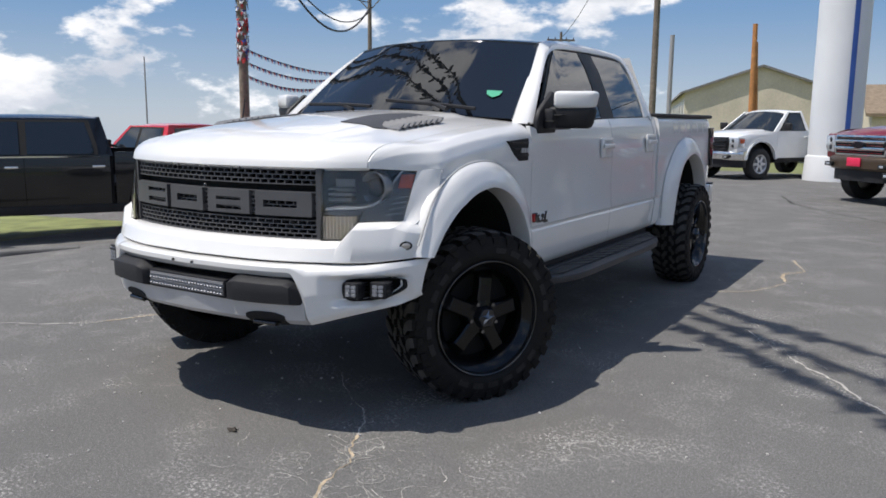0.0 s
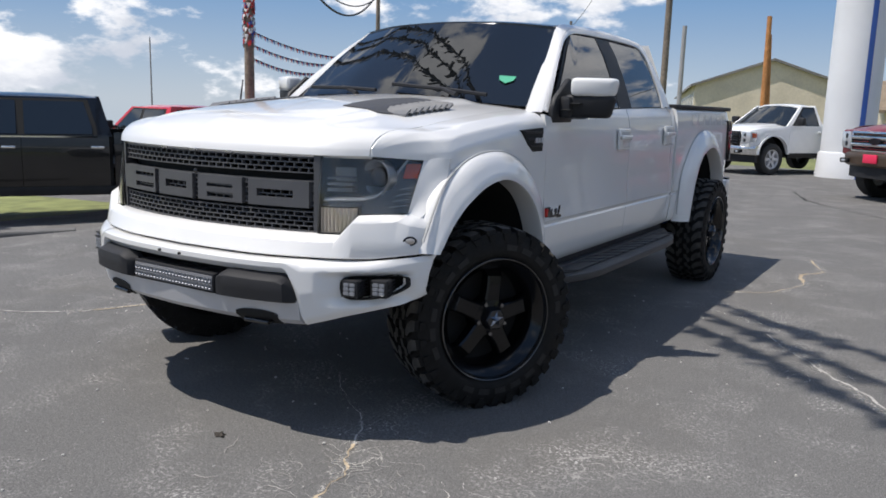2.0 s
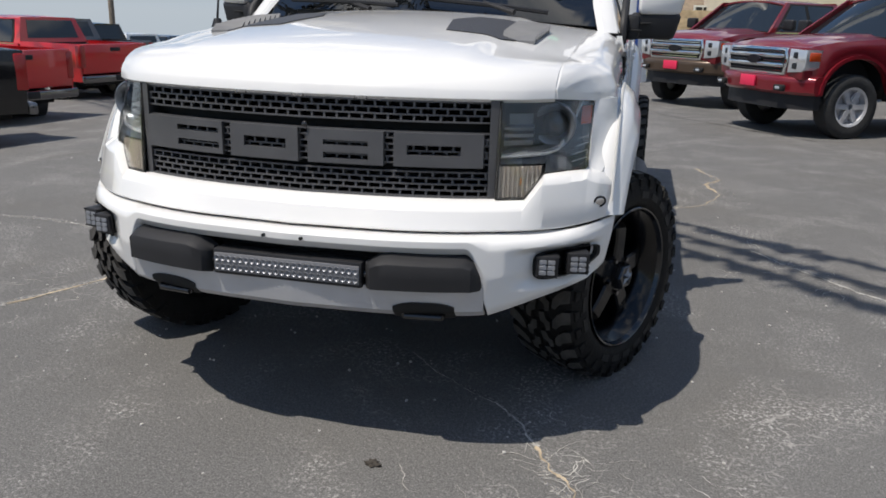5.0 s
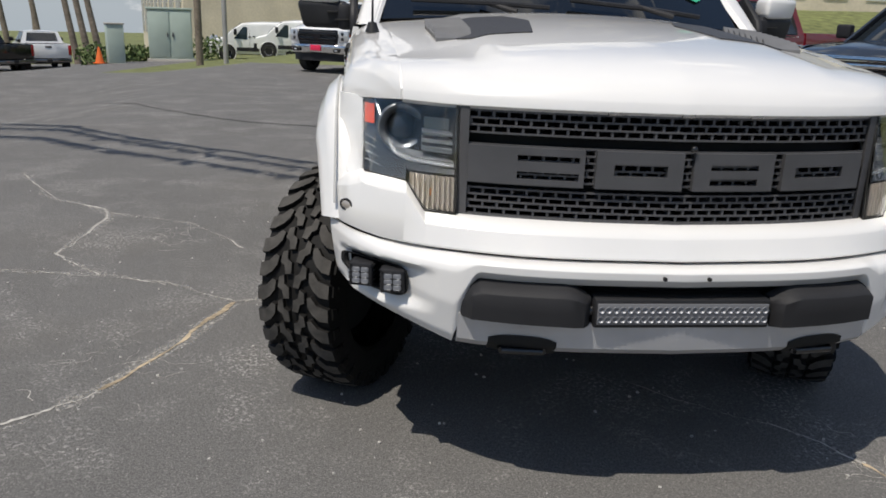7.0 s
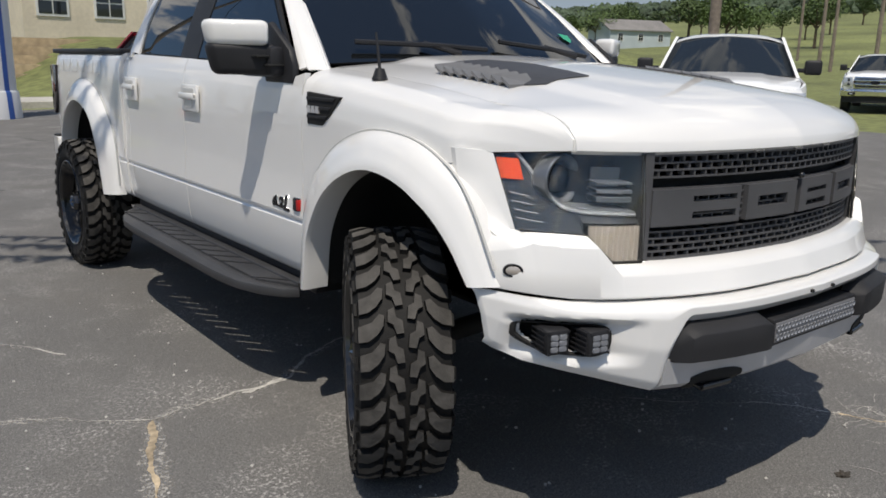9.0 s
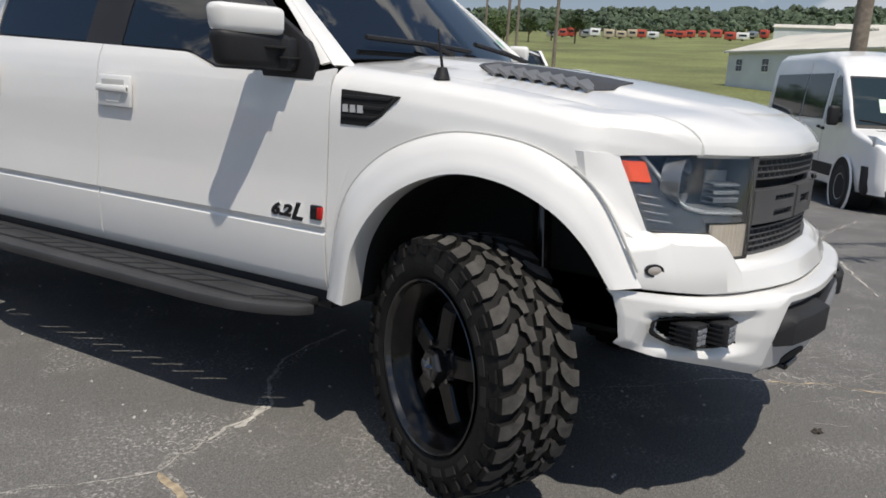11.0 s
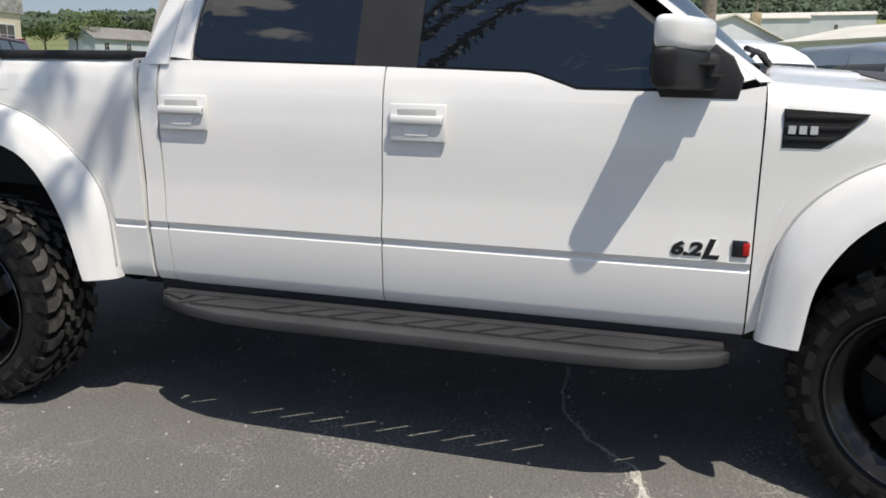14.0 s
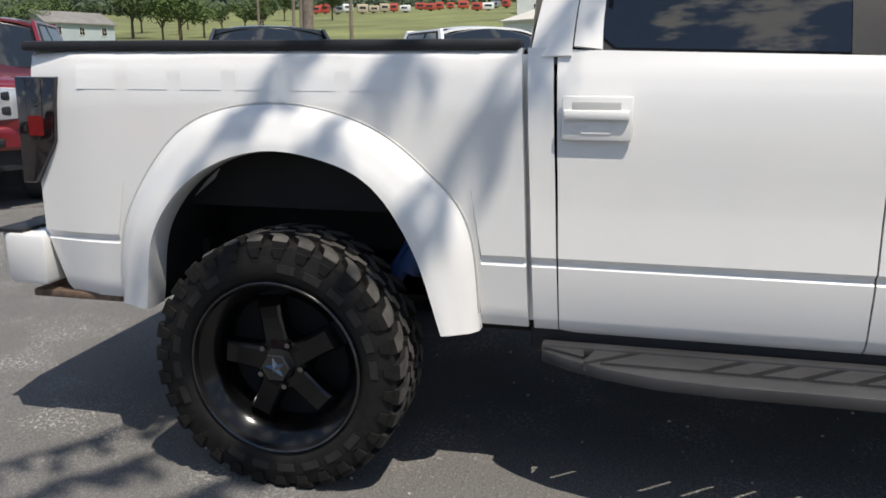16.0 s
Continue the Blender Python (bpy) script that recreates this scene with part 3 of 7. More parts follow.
def build_handle(door, s, y, z):
    """A door pull: a shallow cup with a bar across it."""
    bm = bmesh.new()
    box(bm, s * 1.0, s * 1.016, y - 0.105, y + 0.105, z - 0.067, z + 0.067, 0.007)
    cup = part("handle_cup", bm, white, door)
    bm = bmesh.new()
    box(bm, s * 1.012, s * 1.0185, y - 0.07, y + 0.075, z + 0.02, z + 0.05, 0.003)
    part("cup_shadow_gap", bm, grey_cup, cup)
    bm = bmesh.new()
    box(bm, s * 1.012, s * 1.034, y - 0.095, y + 0.1, z - 0.004, z + 0.026, 0.008)
    box(bm, s * 1.01, s * 1.03, y - 0.095, y - 0.075, z - 0.004, z + 0.026, 0.003)
    box(bm, s * 1.01, s * 1.03, y + 0.08, y + 0.1, z - 0.004, z + 0.026, 0.003)
    part("handle_bar", bm, white, cup)
    bm = bmesh.new()
    prism(bm, [(y - 0.055, z - 0.01), (y + 0.06, z - 0.01), (y + 0.045, z - 0.045), (y - 0.04, z - 0.045)], "x", s * 1.01, s * 1.019)
    part("cup_hollow", bm, white, cup)


brake_dim = material("dim_red_reflector", (0.16, 0.008, 0.008), 0.2, coat=0.6)
grey_cup = material("handle_cup_grey", (0.45, 0.45, 0.44), 0.5)


def win_x(z):
    return lerp(z, [1.36, 1.45, 1.6, 1.75, 1.86, 1.92], [0.972, 0.95, 0.897, 0.835, 0.78, 0.735])


def build_cab(truck):
    doors = []
    for s, d in side_panel(truck, "front_door", 0.603, 1.893, DOOR_Z, DOOR_X, lambda y: 0.565, lambda y: lerp(y, [0.6, 0.72, 1.2, 1.36, 1.9], [1.40, 1.375, 1.375, 1.43, 1.445]), 30):
        doors.append(d)
        build_handle(d, s, 1.755, 1.25)
    for s, d in side_panel(truck, "rear_door", 1.899, 2.806, DOOR_Z, DOOR_X, lambda y: 0.565 + max(0, y - 2.75) * 0.2, lambda y: lerp(y, [1.89, 2.84], [1.445, 1.465]), 22, skew=0.042):
        build_handle(d, s, 2.715, 1.262)
    for s, d in side_panel(truck, "cab_corner", 2.8095, 2.888, DOOR_Z, DOOR_X, lambda y: 0.575, lambda y: 1.47, 4, skew=0.052):
        pass
    for s in (1, -1):
        # sill below the doors
        bm = bmesh.new()
        box(bm, s * 0.8, s * 0.945, 0.6, 2.9, 0.49, 0.575, 0.01)
        part("rocker_panel", bm, black_plastic, truck)
        bm = bmesh.new()
        grid(bm, lambda y, z: (s * 0.955, y - 0.05 * max(0.0, 1.46 - z), z), [2.86, 2.92, 2.99], [0.6, 0.9, 1.2, 1.45])
        part("cab_bed_gap", bm, white, truck)
        # upper side of the cab: pillar and roof rail, and the door frames inside it
        outer = spline([(0.89, 0.57, 1.41), (0.832, 0.8, 1.585), (0.782, 1.0, 1.735), (0.742, 1.15, 1.85), (0.715, 1.255, 1.92), (0.7, 1.4, 1.95), (0.69, 1.8, 1.968), (0.69, 2.2, 1.97),
                        (0.695, 2.6, 1.957), (0.712, 2.76, 1.93), (0.775, 2.85, 1.8), (0.87, 2.9, 1.62), (0.948, 2.93, 1.44)], 72)
        inner = spline([(win_x(z) + 0.004, y, z) for y, z in ((0.66, 1.4), (0.855, 1.588), (1.04, 1.735), (1.2, 1.835), (1.36, 1.885), (1.52, 1.902), (1.83, 1.91), (2.25, 1.912),
                        (2.56, 1.902), (2.65, 1.855), (2.69, 1.73), (2.71, 1.58), (2.71, 1.44))], 72)

        def side(u, v):
            k = min(71, int(u * 72))
            a, b = outer[k].lerp(outer[k + 1], u * 72 - k), inner[k].lerp(inner[k + 1], u * 72 - k)
            p = a.lerp(b, max(0.0, v))
            out = 0.016 * math.sin(math.pi * max(0.0, v)) if v < 1 else 0
            p.x += out
            p.z += out * 0.4
            if v < 0:
                p.x -= 0.012
                p.z -= 0.012
            return (s * p.x, p.y, p.z)
        bm = bmesh.new()
        sheet(bm, side, span(0, 1, 72), [-0.1, 0, 0.1, 0.25, 0.45, 0.57, 0.585], (-s * 0.012, 0, -0.004))
        part("roof_rail", bm, white, truck)
        bm = bmesh.new()
        sheet(bm, side, span(0.005, 0.985, 72), [0.606, 0.62, 0.75, 0.9, 0.97, 1], (-s * 0.012, 0, -0.004))
        part("door_frame", bm, white, truck)
        bm = bmesh.new()
        grid(bm, lambda u, v: (side(u, v)[0] - s * 0.016, side(u, v)[1], side(u, v)[2] - 0.006), span(0.005, 0.99, 60), [0.5, 0.7])
        part("frame_seal", bm, under_black, truck)
        # glass and black pillar
        for nm, mat, pts, dx in (
            ("front_side_window", tint_glass, [(0.72, 1.385), (1.2, 1.385), (1.37, 1.44), (1.8, 1.45), (1.8, 1.895), (1.36, 1.885), (1.2, 1.78), (0.9, 1.54)], 0.0),
            ("center_pillar", black_plastic, [(1.78, 1.44), (2.02, 1.45), (2.02, 1.9), (1.78, 1.9)], 0.004),
            ("rear_side_window", tint_glass, [(2.0, 1.455), (2.67, 1.47), (2.71, 1.5), (2.71, 1.56), (2.66, 1.84), (2.6, 1.885), (2.0, 1.895)], 0.0),
            ("window_trim", black_plastic, [(0.68, 1.355), (1.2, 1.355), (1.38, 1.42), (2.7, 1.445), (2.76, 1.47), (2.765, 1.55), (2.7, 1.87), (2.64, 1.9), (2.5, 1.91), (1.36, 1.9), (1.18, 1.79), (0.88, 1.545)], -0.006)):
            bm = bmesh.new()
            vs = [bm.verts.new((0, y, z)) for y, z in pts]
            bm.faces.new(vs)
            bmesh.ops.triangulate(bm, faces=bm.faces[:])
            bmesh.ops.subdivide_edges(bm, edges=bm.edges[:], cuts=3, use_grid_fill=True)
            for v in bm.verts:
                v.co.x = s * (win_x(v.co.z) + dx - 0.004)
            r = bmesh.ops.extrude_face_region(bm, geom=bm.faces[:])
            for e in r["geom"]:
                if isinstance(e, bmesh.types.BMVert):
                    e.co.x -= s * 0.01
            part(nm, bm, mat, truck, "dark tinted glass" if mat is tint_glass else "")
    # windscreen
    bm = bmesh.new()

    def screen(u, v):
        x = u * lerp(v, [0, 1], [0.876, 0.718])
        y0, y1 = cowl_y(x) + 0.03, lerp(abs(x), [0, 0.4, 0.72], [1.09, 1.13, 1.25])
        z0, z1 = 1.465 - 0.03 * u * u, 1.955 - 0.04 * u * u
        return (x, y0 + (y1 - y0) * v, z0 + (z1 - z0) * (v + 0.09 * v * (1 - v)))
    sheet(bm, screen, span(-1, 1, 30), span(0, 1, 12), (0, 0.006, -0.006))
    part("windscreen", bm, tint_glass, truck, "dark tinted windscreen")
    # roof
    bm = bmesh.new()

    def roof(u, v):
        x = u * 0.7
        y0 = lerp(abs(x), [0, 0.4, 0.72], [1.08, 1.12, 1.24])
        y = y0 + (2.9 - y0) * v
        z = lerp(v, [0, 0.06, 0.3, 0.7, 0.96, 1], [1.953, 1.968, 1.985, 1.985, 1.965, 1.92]) - 0.03 * abs(u) ** 2.2
        return (x, y, z)
    sheet(bm, roof, span(-1, 1, 24), [0, 0.02, 0.05, 0.1, 0.2, 0.35, 0.5, 0.65, 0.8, 0.9, 0.96, 1], (0, 0, -0.03))
    part("roof_panel", bm, black_gloss, truck, "glossy black roof panel")
    # back of the cab
    bm = bmesh.new()
    grid(bm, lambda u, v: (u * lerp(v, [0, 0.6, 1], [0.97, 0.95, 0.735]), 2.935 - 0.03 * max(0, v - 0.6) * 2.5, 0.6 + 1.34 * v), span(-1, 1, 6), [0, 0.3, 0.6, 0.8, 1])
    part("cab_back", bm, white, truck)
    bm = bmesh.new()
    prism(bm, [(-0.62, 1.52), (0.62, 1.52), (0.58, 1.86), (-0.58, 1.86)], "y", 2.915, 2.945, 0.01)
    part("rear_window", bm, tint_glass, truck)
    # cowl and wipers
    bm = bmesh.new()
    grid(bm, lambda u, v: (u * 0.9, cowl_y(u * 0.9) - 0.02 + 0.1 * v, hood_z(u * 0.9, cowl_y(u * 0.9)) - 0.012 + 0.01 * v), span(-1, 1, 24), [0, 1])
    part("cowl", bm, black_plastic, truck)
    for x0, x1 in ((0.62, 0.0), (-0.1, -0.72)):
        bm = bmesh.new()
        pts = [Vector(screen(x / 0.87, v)) + Vector((0, -0.025, 0.03)) for x, v in ((x0, 0.03), ((x0 * 0.6 + x1 * 0.4), 0.06), (x1, 0.1))]
        for a, b in zip(pts, pts[1:]):
            cyl(bm, a, b, 0.011, seg=6)
        c = pts[0].lerp(pts[2], 0.5)
        cyl(bm, c + Vector((0.16, -0.06, -0.03)), c + Vector((0, 0, 0.012)), 0.014, 0.01, 8)
        part("wiper", bm, black_plastic, truck)
    bm = bmesh.new()
    z = hood_z(0.8, 0.2)
    cyl(bm, (-0.89, 0.2, 1.385), (-0.89, 0.2, 1.425), 0.03, 0.016, 14)
    cyl(bm, (-0.89, 0.2, 1.42), (-0.89, 0.225, 1.55), 0.006, 0.004, 6)
    part("antenna", bm, black_plastic, truck, "short black stub aerial")
    bm = bmesh.new()
    c = Vector(screen(0.78, 0.26)) + Vector((0.0, -0.006, 0.006))
    dx, up = Vector(screen(0.8, 0.26)) - Vector(screen(0.7, 0.26)), Vector(screen(0.78, 0.3)) - Vector(screen(0.78, 0.2))
    dx.normalize(), up.normalize()
    vs = [bm.verts.new(c + dx * a + up * b) for a, b in ((-0.05, 0.03), (0.05, 0.03), (0.04, -0.01), (0, -0.035), (-0.04, -0.01))]
    bm.faces.new(vs)
    part("windscreen_sticker", bm, green_sticker, truck, "small green sticker on the glass")


def build_bed(truck):
    def bed_low(y):
        if 3.06 < y < 4.38:
            return lerp(-y, [-p.x for p in R_OUT], [p.y for p in R_OUT]) - 0.02
        return 0.58
    ys = [2.949, 3.0, 3.05] + span(3.062, 4.378, 36) + [4.385, 4.45, 4.52, 4.6, 4.66, 4.7]
    for s in (1, -1):
        bm = bmesh.new()

        def f(y, v):
            a = bed_low(y)
            z = a + (1.468 - a) * max(0.0, v) if a > 0.83 else max(a, 0.58 + 0.888 * v)
            back = max(0.0, min(1.0, (3.06 - y) / 0.11)) * 0.048 * max(0.0, 1.46 - z)
            cut = max(0.0, min(1.0, (y - 4.45) / 0.25)) * lerp(z, [0.58, 0.82, 0.9], [0.06, 0.0, 0.0])
            return (s * (lerp(z, BED_Z, BED_X) - 0.03 * max(0, y - 4.5) / 0.2), y - back - cut, z)
        sheet(bm, f, ys, sorted({*span(0, 0.2, 5), *((q - 0.58) / 0.888 for q in BED_Z if 0.75 < q < 1.0), *span(0.35, 1, 16), (1.45 - 0.58) / 0.888}), (-s * 0.03, 0, 0))
        part("bed_side", bm, white, truck)
        bm = bmesh.new()
        box(bm, s * 0.86, s * 0.985, 2.955, 4.72, 1.462, 1.497, 0.012)
        part("bed_rail", bm, black_plastic, truck, "black plastic bed rail cap")
        bm = bmesh.new()
        box(bm, s * 0.84, s * 0.87, 2.95, 4.7, 0.95, 1.465)
        part("bed_inner_wall", bm, under_black, truck)
        bm = bmesh.new()
        prism(bm, [(4.575, 1.375), (4.74, 1.375), (4.75, 1.0), (4.7, 1.0), (4.6, 1.15)], "x", s * 0.9, s * 1.008, 0.008)
        lamp = part("tail_lamp", bm, red_lens, truck, "smoked dark red tail lamp")
        bm = bmesh.new()
        box(bm, s * 1.0, s * 1.009, 4.64, 4.7, 1.17, 1.24)
        part("reflector", bm, brake_dim, lamp)
        # faint decal blocks along the top of the bed side
        for k in range(6):
            bm = bmesh.new()
            y = 4.42 - k * 0.2
            grid(bm, lambda a, b: (s * (lerp(b, BED_Z, BED_X) + 0.0015), a, b), [y - 0.075, y + 0.075], [1.335, 1.36, 1.4, 1.42])
            part("pale_decal", bm, ghost_decal, truck)
    bm = bmesh.new()
    box(bm, -0.86, 0.86, 2.95, 4.7, 0.92, 0.96)
    part("bed_floor", bm, under_black, truck)
    bm = bmesh.new()
    box(bm, -0.86, 0.86, 4.68, 4.735, 0.78, 1.475, 0.015)
    part("tailgate", bm, white, truck)
    bm = bmesh.new()
    for s in (1, -1):
        prism(bm, [(s * 0.75, 4.97), (s * 0.94, 4.93), (s * 1.0, 4.86), (s * 1.005, 4.7), (s * 0.7, 4.7)], "z", 0.61, 0.805, 0.02)
    box(bm, -0.76, 0.76, 4.74, 4.97, 0.6, 0.79, 0.02)
    part("rear_bumper", bm, white, truck)
    for s in (1, -1):
        bm = bmesh.new()
        box(bm, s * 0.72, s * 0.965, 4.42, 4.8, 0.556, 0.585, 0.006)
        part("bumper_bracket", bm, rust, truck, "rust-brown bumper bracket")
    bm = bmesh.new()
    box(bm, -0.75, 0.75, 4.74, 4.96, 0.79, 0.812, 0.006)
    for s in (1, -1):
        box(bm, s * 0.75, s * 0.985, 4.8, 4.92, 0.803, 0.818, 0.003)
    part("bumper_step", bm, black_plastic, truck)


def mirror_shell(bm, s, x0, x1, z0, z1):
    """A rounded box that sweeps back towards its outer end."""
    n0 = len(bm.verts)
    box(bm, x0, x1, 0.768, 0.912, z0, z1, 0.026, 3)
    bm.verts.ensure_lookup_table()
    for v in bm.verts[n0:]:
        k = (v.co.x - x0) / (x1 - x0)
        v.co.x -= max(0.0, k) * lerp(v.co.z, [1.38, 1.5, 1.6], [0.05, 0.02, 0.0])
        v.co.y += (0.125 if v.co.y < 0.84 else 0.05) * max(0.0, k) ** 1.4
        v.co.x *= s


def build_mirror(truck, s):
    bm = bmesh.new()
    prism(bm, [(0.685, 1.352), (0.93, 1.355), (0.97, 1.45), (0.96, 1.58), (0.88, 1.6), (0.71, 1.49), (0.672, 1.42)], "x", s * 0.955, s * 0.99, 0.014)
    foot = part("mirror_foot", bm, black_plastic, truck)
    bm = bmesh.new()
    mirror_shell(bm, s, 1.0, 1.265, 1.385, 1.51)
    box(bm, s * 0.97, s * 1.05, 0.75, 0.9, 1.38, 1.5, 0.025)
    house = part("mirror_housing", bm, black_plastic, truck, "black lower mirror housing")
    for z in (1.42, 1.455):
        bm = bmesh.new()
        box(bm, s * 0.99, s * (1.06 if z < 1.43 else 1.1), 0.745 if z < 1.43 else 0.766, 0.84, z, z + 0.01, 0.003)
        part("housing_rib", bm, under_black, house)
    bm = bmesh.new()
    mirror_shell(bm, s, 1.035, 1.258, 1.5, 1.6)
    part("mirror_cap", bm, white, truck, "white upper mirror cap")
    bm = bmesh.new()
    box(bm, s * 1.05, s * 1.19, 0.9, 0.935, 1.42, 1.575, 0.01)
    part("mirror_glass", bm, chrome, house)


def build_grille(truck):
    def at(x, z, d=0.0):
        return (x, plan_y(UP_PLAN, x) + 0.012 + d, z)
    half = 0.628
    # back plate
    bm = bmesh.new()
    grid(bm, lambda u, v: at(u * half, 0.885 + 0.345 * v, 0.06), span(-1, 1, 24), [0, 1])
    back = part("grille_backing", bm, under_black, truck)
    bm = bmesh.new()

    def strip(x0, x1, z0, z1, d0, d1, n):
        sheet(bm, lambda u, v: at(u, v, d0), span(x0, x1, n), [z0, z1], (0, d1 - d0, 0))
    for z in (1.222, 0.888):
        strip(-half, half, z - 0.006, z + 0.006, -0.004, 0.03, 24)
    for s in (-1, 1):
        strip(s * half - 0.012, s * half + 0.014, 0.882, 1.222, -0.006, 0.03, 1)
    surround = part("grille_frame", bm, grille_grey, truck)

    def lattice(z0, z1, rows):
        bm2 = bmesh.new()
        h = (z1 - z0) / rows
        n = 30
        w = 2 * half / n
        for r in range(rows + 1):
            z = z0 + r * h
            sheet(bm2, lambda u, v: at(u, v, 0.004), span(-half, half, 28), [z - 0.0026, z + 0.0026], (0, 0.02, 0))
            if r == rows:
                break
            for k in range(n + 1):
                x = -half + (k + (0.5 if r % 2 else 0)) * w
                if abs(x) > half - 0.01:
                    continue
                y = plan_y(UP_PLAN, x) + 0.016
                box(bm2, x - 0.0034, x + 0.0034, y + 0.002, y + 0.02, z, z + h)
        part("grille_mesh", bm2, grille_grey, truck, "dark grey brick-pattern mesh", smooth=False)
    lattice(1.135, 1.22, 4)
    lattice(0.892, 0.972, 4)
    # mesh behind the blocks
    lattice(1.0, 1.1, 5)
    # four plain raised blocks with slots
    for x0, x1, slots in ((-0.615, -0.285, ((-0.475, -0.3, 1.06, 1.078), (-0.475, -0.3, 1.008, 1.03))), (-0.252, 0.0, ((-0.2, -0.045, 1.028, 1.062),)),
                          (0.033, 0.285, ((0.085, 0.235, 1.05, 1.066), (0.085, 0.235, 1.006, 1.026))), (0.318, 0.6, ((0.36, 0.53, 1.028, 1.06),))):
        bm = bmesh.new()
        xs = sorted({x0, x1, *span(x0, x1, 6), *(q for s4 in slots for q in s4[:2])})
        zs = sorted({0.99, 1.1, *(q for s4 in slots for q in s4[2:])})

        def hole(x, z):
            return any(a < x < b and c < z < d for a, b, c, d in slots)
        sheet(bm, lambda x, z: at(x, z, -0.012), xs, zs, (0, 0.04, 0), hole)
        part("grille_block", bm, grille_grey, truck, "raised dark grey block in the grille")
    for x in (-0.21, 0.0, 0.21):
        bm = bmesh.new()
        p = at(x, 1.208, 0.0)
        box(bm, x - 0.02, x + 0.02, p[1] - 0.008, p[1] + 0.02, 1.2, 1.217, 0.005)
        part("marker_lamp", bm, lamp_clear, truck, "small clear marker lamp")
    bm = bmesh.new()
    bmesh.ops.create_uvsphere(bm, u_segments=10, v_segments=8, radius=0.011, matrix=Matrix.Translation(at(0.025, 1.113, -0.012)))
    part("front_camera", bm, black_gloss, truck)


def build_headlamp(truck, s):
    xs = sorted(set(span(0.644, 0.924, 22)) | {0.735, 0.79})

    def top(x):
        return lerp(x, [0.64, 0.79, 0.905, 0.924], [1.217, 1.212, 1.195, 1.185])
    low = lamp_low
    bm = bmesh.new()
    sheet(bm, lambda x, v: (s * x, lamp_y(x, low(x) + (top(x) - low(x)) * v) - 0.002 - 0.008 * math.sin(math.pi * v), low(x) + (top(x) - low(x)) * v), xs, span(0, 1, 8), (-s * 0.002, 0.005, 0))
    lens = part("headlamp_lens", bm, clear_glass, truck, "clear lamp lens")
    lens.visible_shadow = False
    bm = bmesh.new()

    def bowl(x, v):
        z = low(x) + (top(x) - low(x)) * v
        e = max(abs(2 * v - 1), abs(2 * (x - 0.644) / 0.28 - 1))
        return (s * x, lamp_y(x, z) + 0.008 + 0.09 * (1 - e ** 6), z)
    grid(bm, bowl, xs, span(0, 1, 14))
    part("lamp_bowl", bm, lamp_dark, truck, "dark lamp housing")

    # grey bezel below and outside the main chamber
    def brim(x):
        return lerp(x, [0.64, 0.78, 0.82, 0.84, 0.856, 0.872, 0.884], [1.028, 1.034, 1.046, 1.075, 1.12, 1.172, 1.21])

    def bezel(x, v):
        a = low(x) + 0.004
        b = min(brim(x), top(x) - 0.004)
        if x < 0.788:
            a = 1.003
        z = a + (b - a) * v
        return (s * x, lamp_y(x, z) + 0.012 + 0.016 * v, z)
    bx = span(0.648, 0.787, 10) + [0.789] + span(0.8, 0.92, 16)
    bm = bmesh.new()
    sheet(bm, bezel, bx, span(0, 1, 6), (0, 0.012, 0))
    bez = part("lamp_bezel", bm, lamp_bezel, truck, "dark grey lamp bezel")
    # bright rim along the bezel, and fins in its outer end
    bm = bmesh.new()
    edge = [Vector((s * x, lamp_y(x, brim(x)) + 0.022, brim(x) - 0.002)) for x in span(0.65, 0.882, 30)]
    for a, b in zip(edge, edge[1:]):
        cyl(bm, a, b, 0.0065, seg=8)
    part("bezel_rim", bm, bezel_edge, bez)
    for k in range(4):
        bm = bmesh.new()
        z = 1.0 + 0.024 * k
        a, b = 0.868 + 0.005 * k, 0.912
        cyl(bm, (s * a, lamp_y(a, z) + 0.009, z), (s * b, lamp_y(b, z + 0.008) + 0.009, z + 0.008), 0.002, seg=5)
        part("bezel_fin", bm, bezel_edge, bez)
    # projector with its shroud
    bm = bmesh.new()
    c = Vector((s * 0.802, lamp_y(0.802, 1.122) + 0.066, 1.122))
    lathe(bm, [(0.012, 0.044), (-0.008, 0.05), (-0.026, 0.062), (-0.03, 0.07), (-0.026, 0.074), (0.03, 0.07)], 32, "y")
    bmesh.ops.translate(bm, verts=bm.verts, vec=c)
    ring = part("projector_ring", bm, shroud_grey, truck, "blue-grey projector shroud")
    bm = bmesh.new()
    bmesh.ops.create_uvsphere(bm, u_segments=24, v_segments=14, radius=0.044, matrix=Matrix.Translation(c + Vector((0, 0.008, 0))))
    part("projector_lens", bm, tint_glass, ring, "dark glass projector lens")
    # shelf under the projector and the reflector box of the high beam
    bm = bmesh.new()
    sheet(bm, lambda x, v: (s * x, lamp_y(x, 1.06) + 0.02 + 0.055 * v, brim(min(x, 0.82)) + 0.004 + 0.012 * v), span(0.652, 0.84, 10), [0, 1], (0, 0, 0.004))
    part("lamp_shelf", bm, shroud_grey, bez)
    bm = bmesh.new()
    for zs in (1.062, 1.088, 1.114):
        sheet(bm, lambda x, v: (s * x, lamp_y(x, 1.08) + 0.028 + 0.036 * v, zs + 0.006 * v), span(0.656, 0.742, 4), [0, 1], (0, 0, 0.005))
    sheet(bm, lambda x, v: (s * x, lamp_y(x, 1.1) + 0.065, 1.06 + 0.1 * v), span(0.66, 0.735, 4), [0, 1], (0, 0.004, 0))
    part("high_beam_reflector", bm, shroud_grey, truck, "ribbed grey reflector")
    bm = bmesh.new()
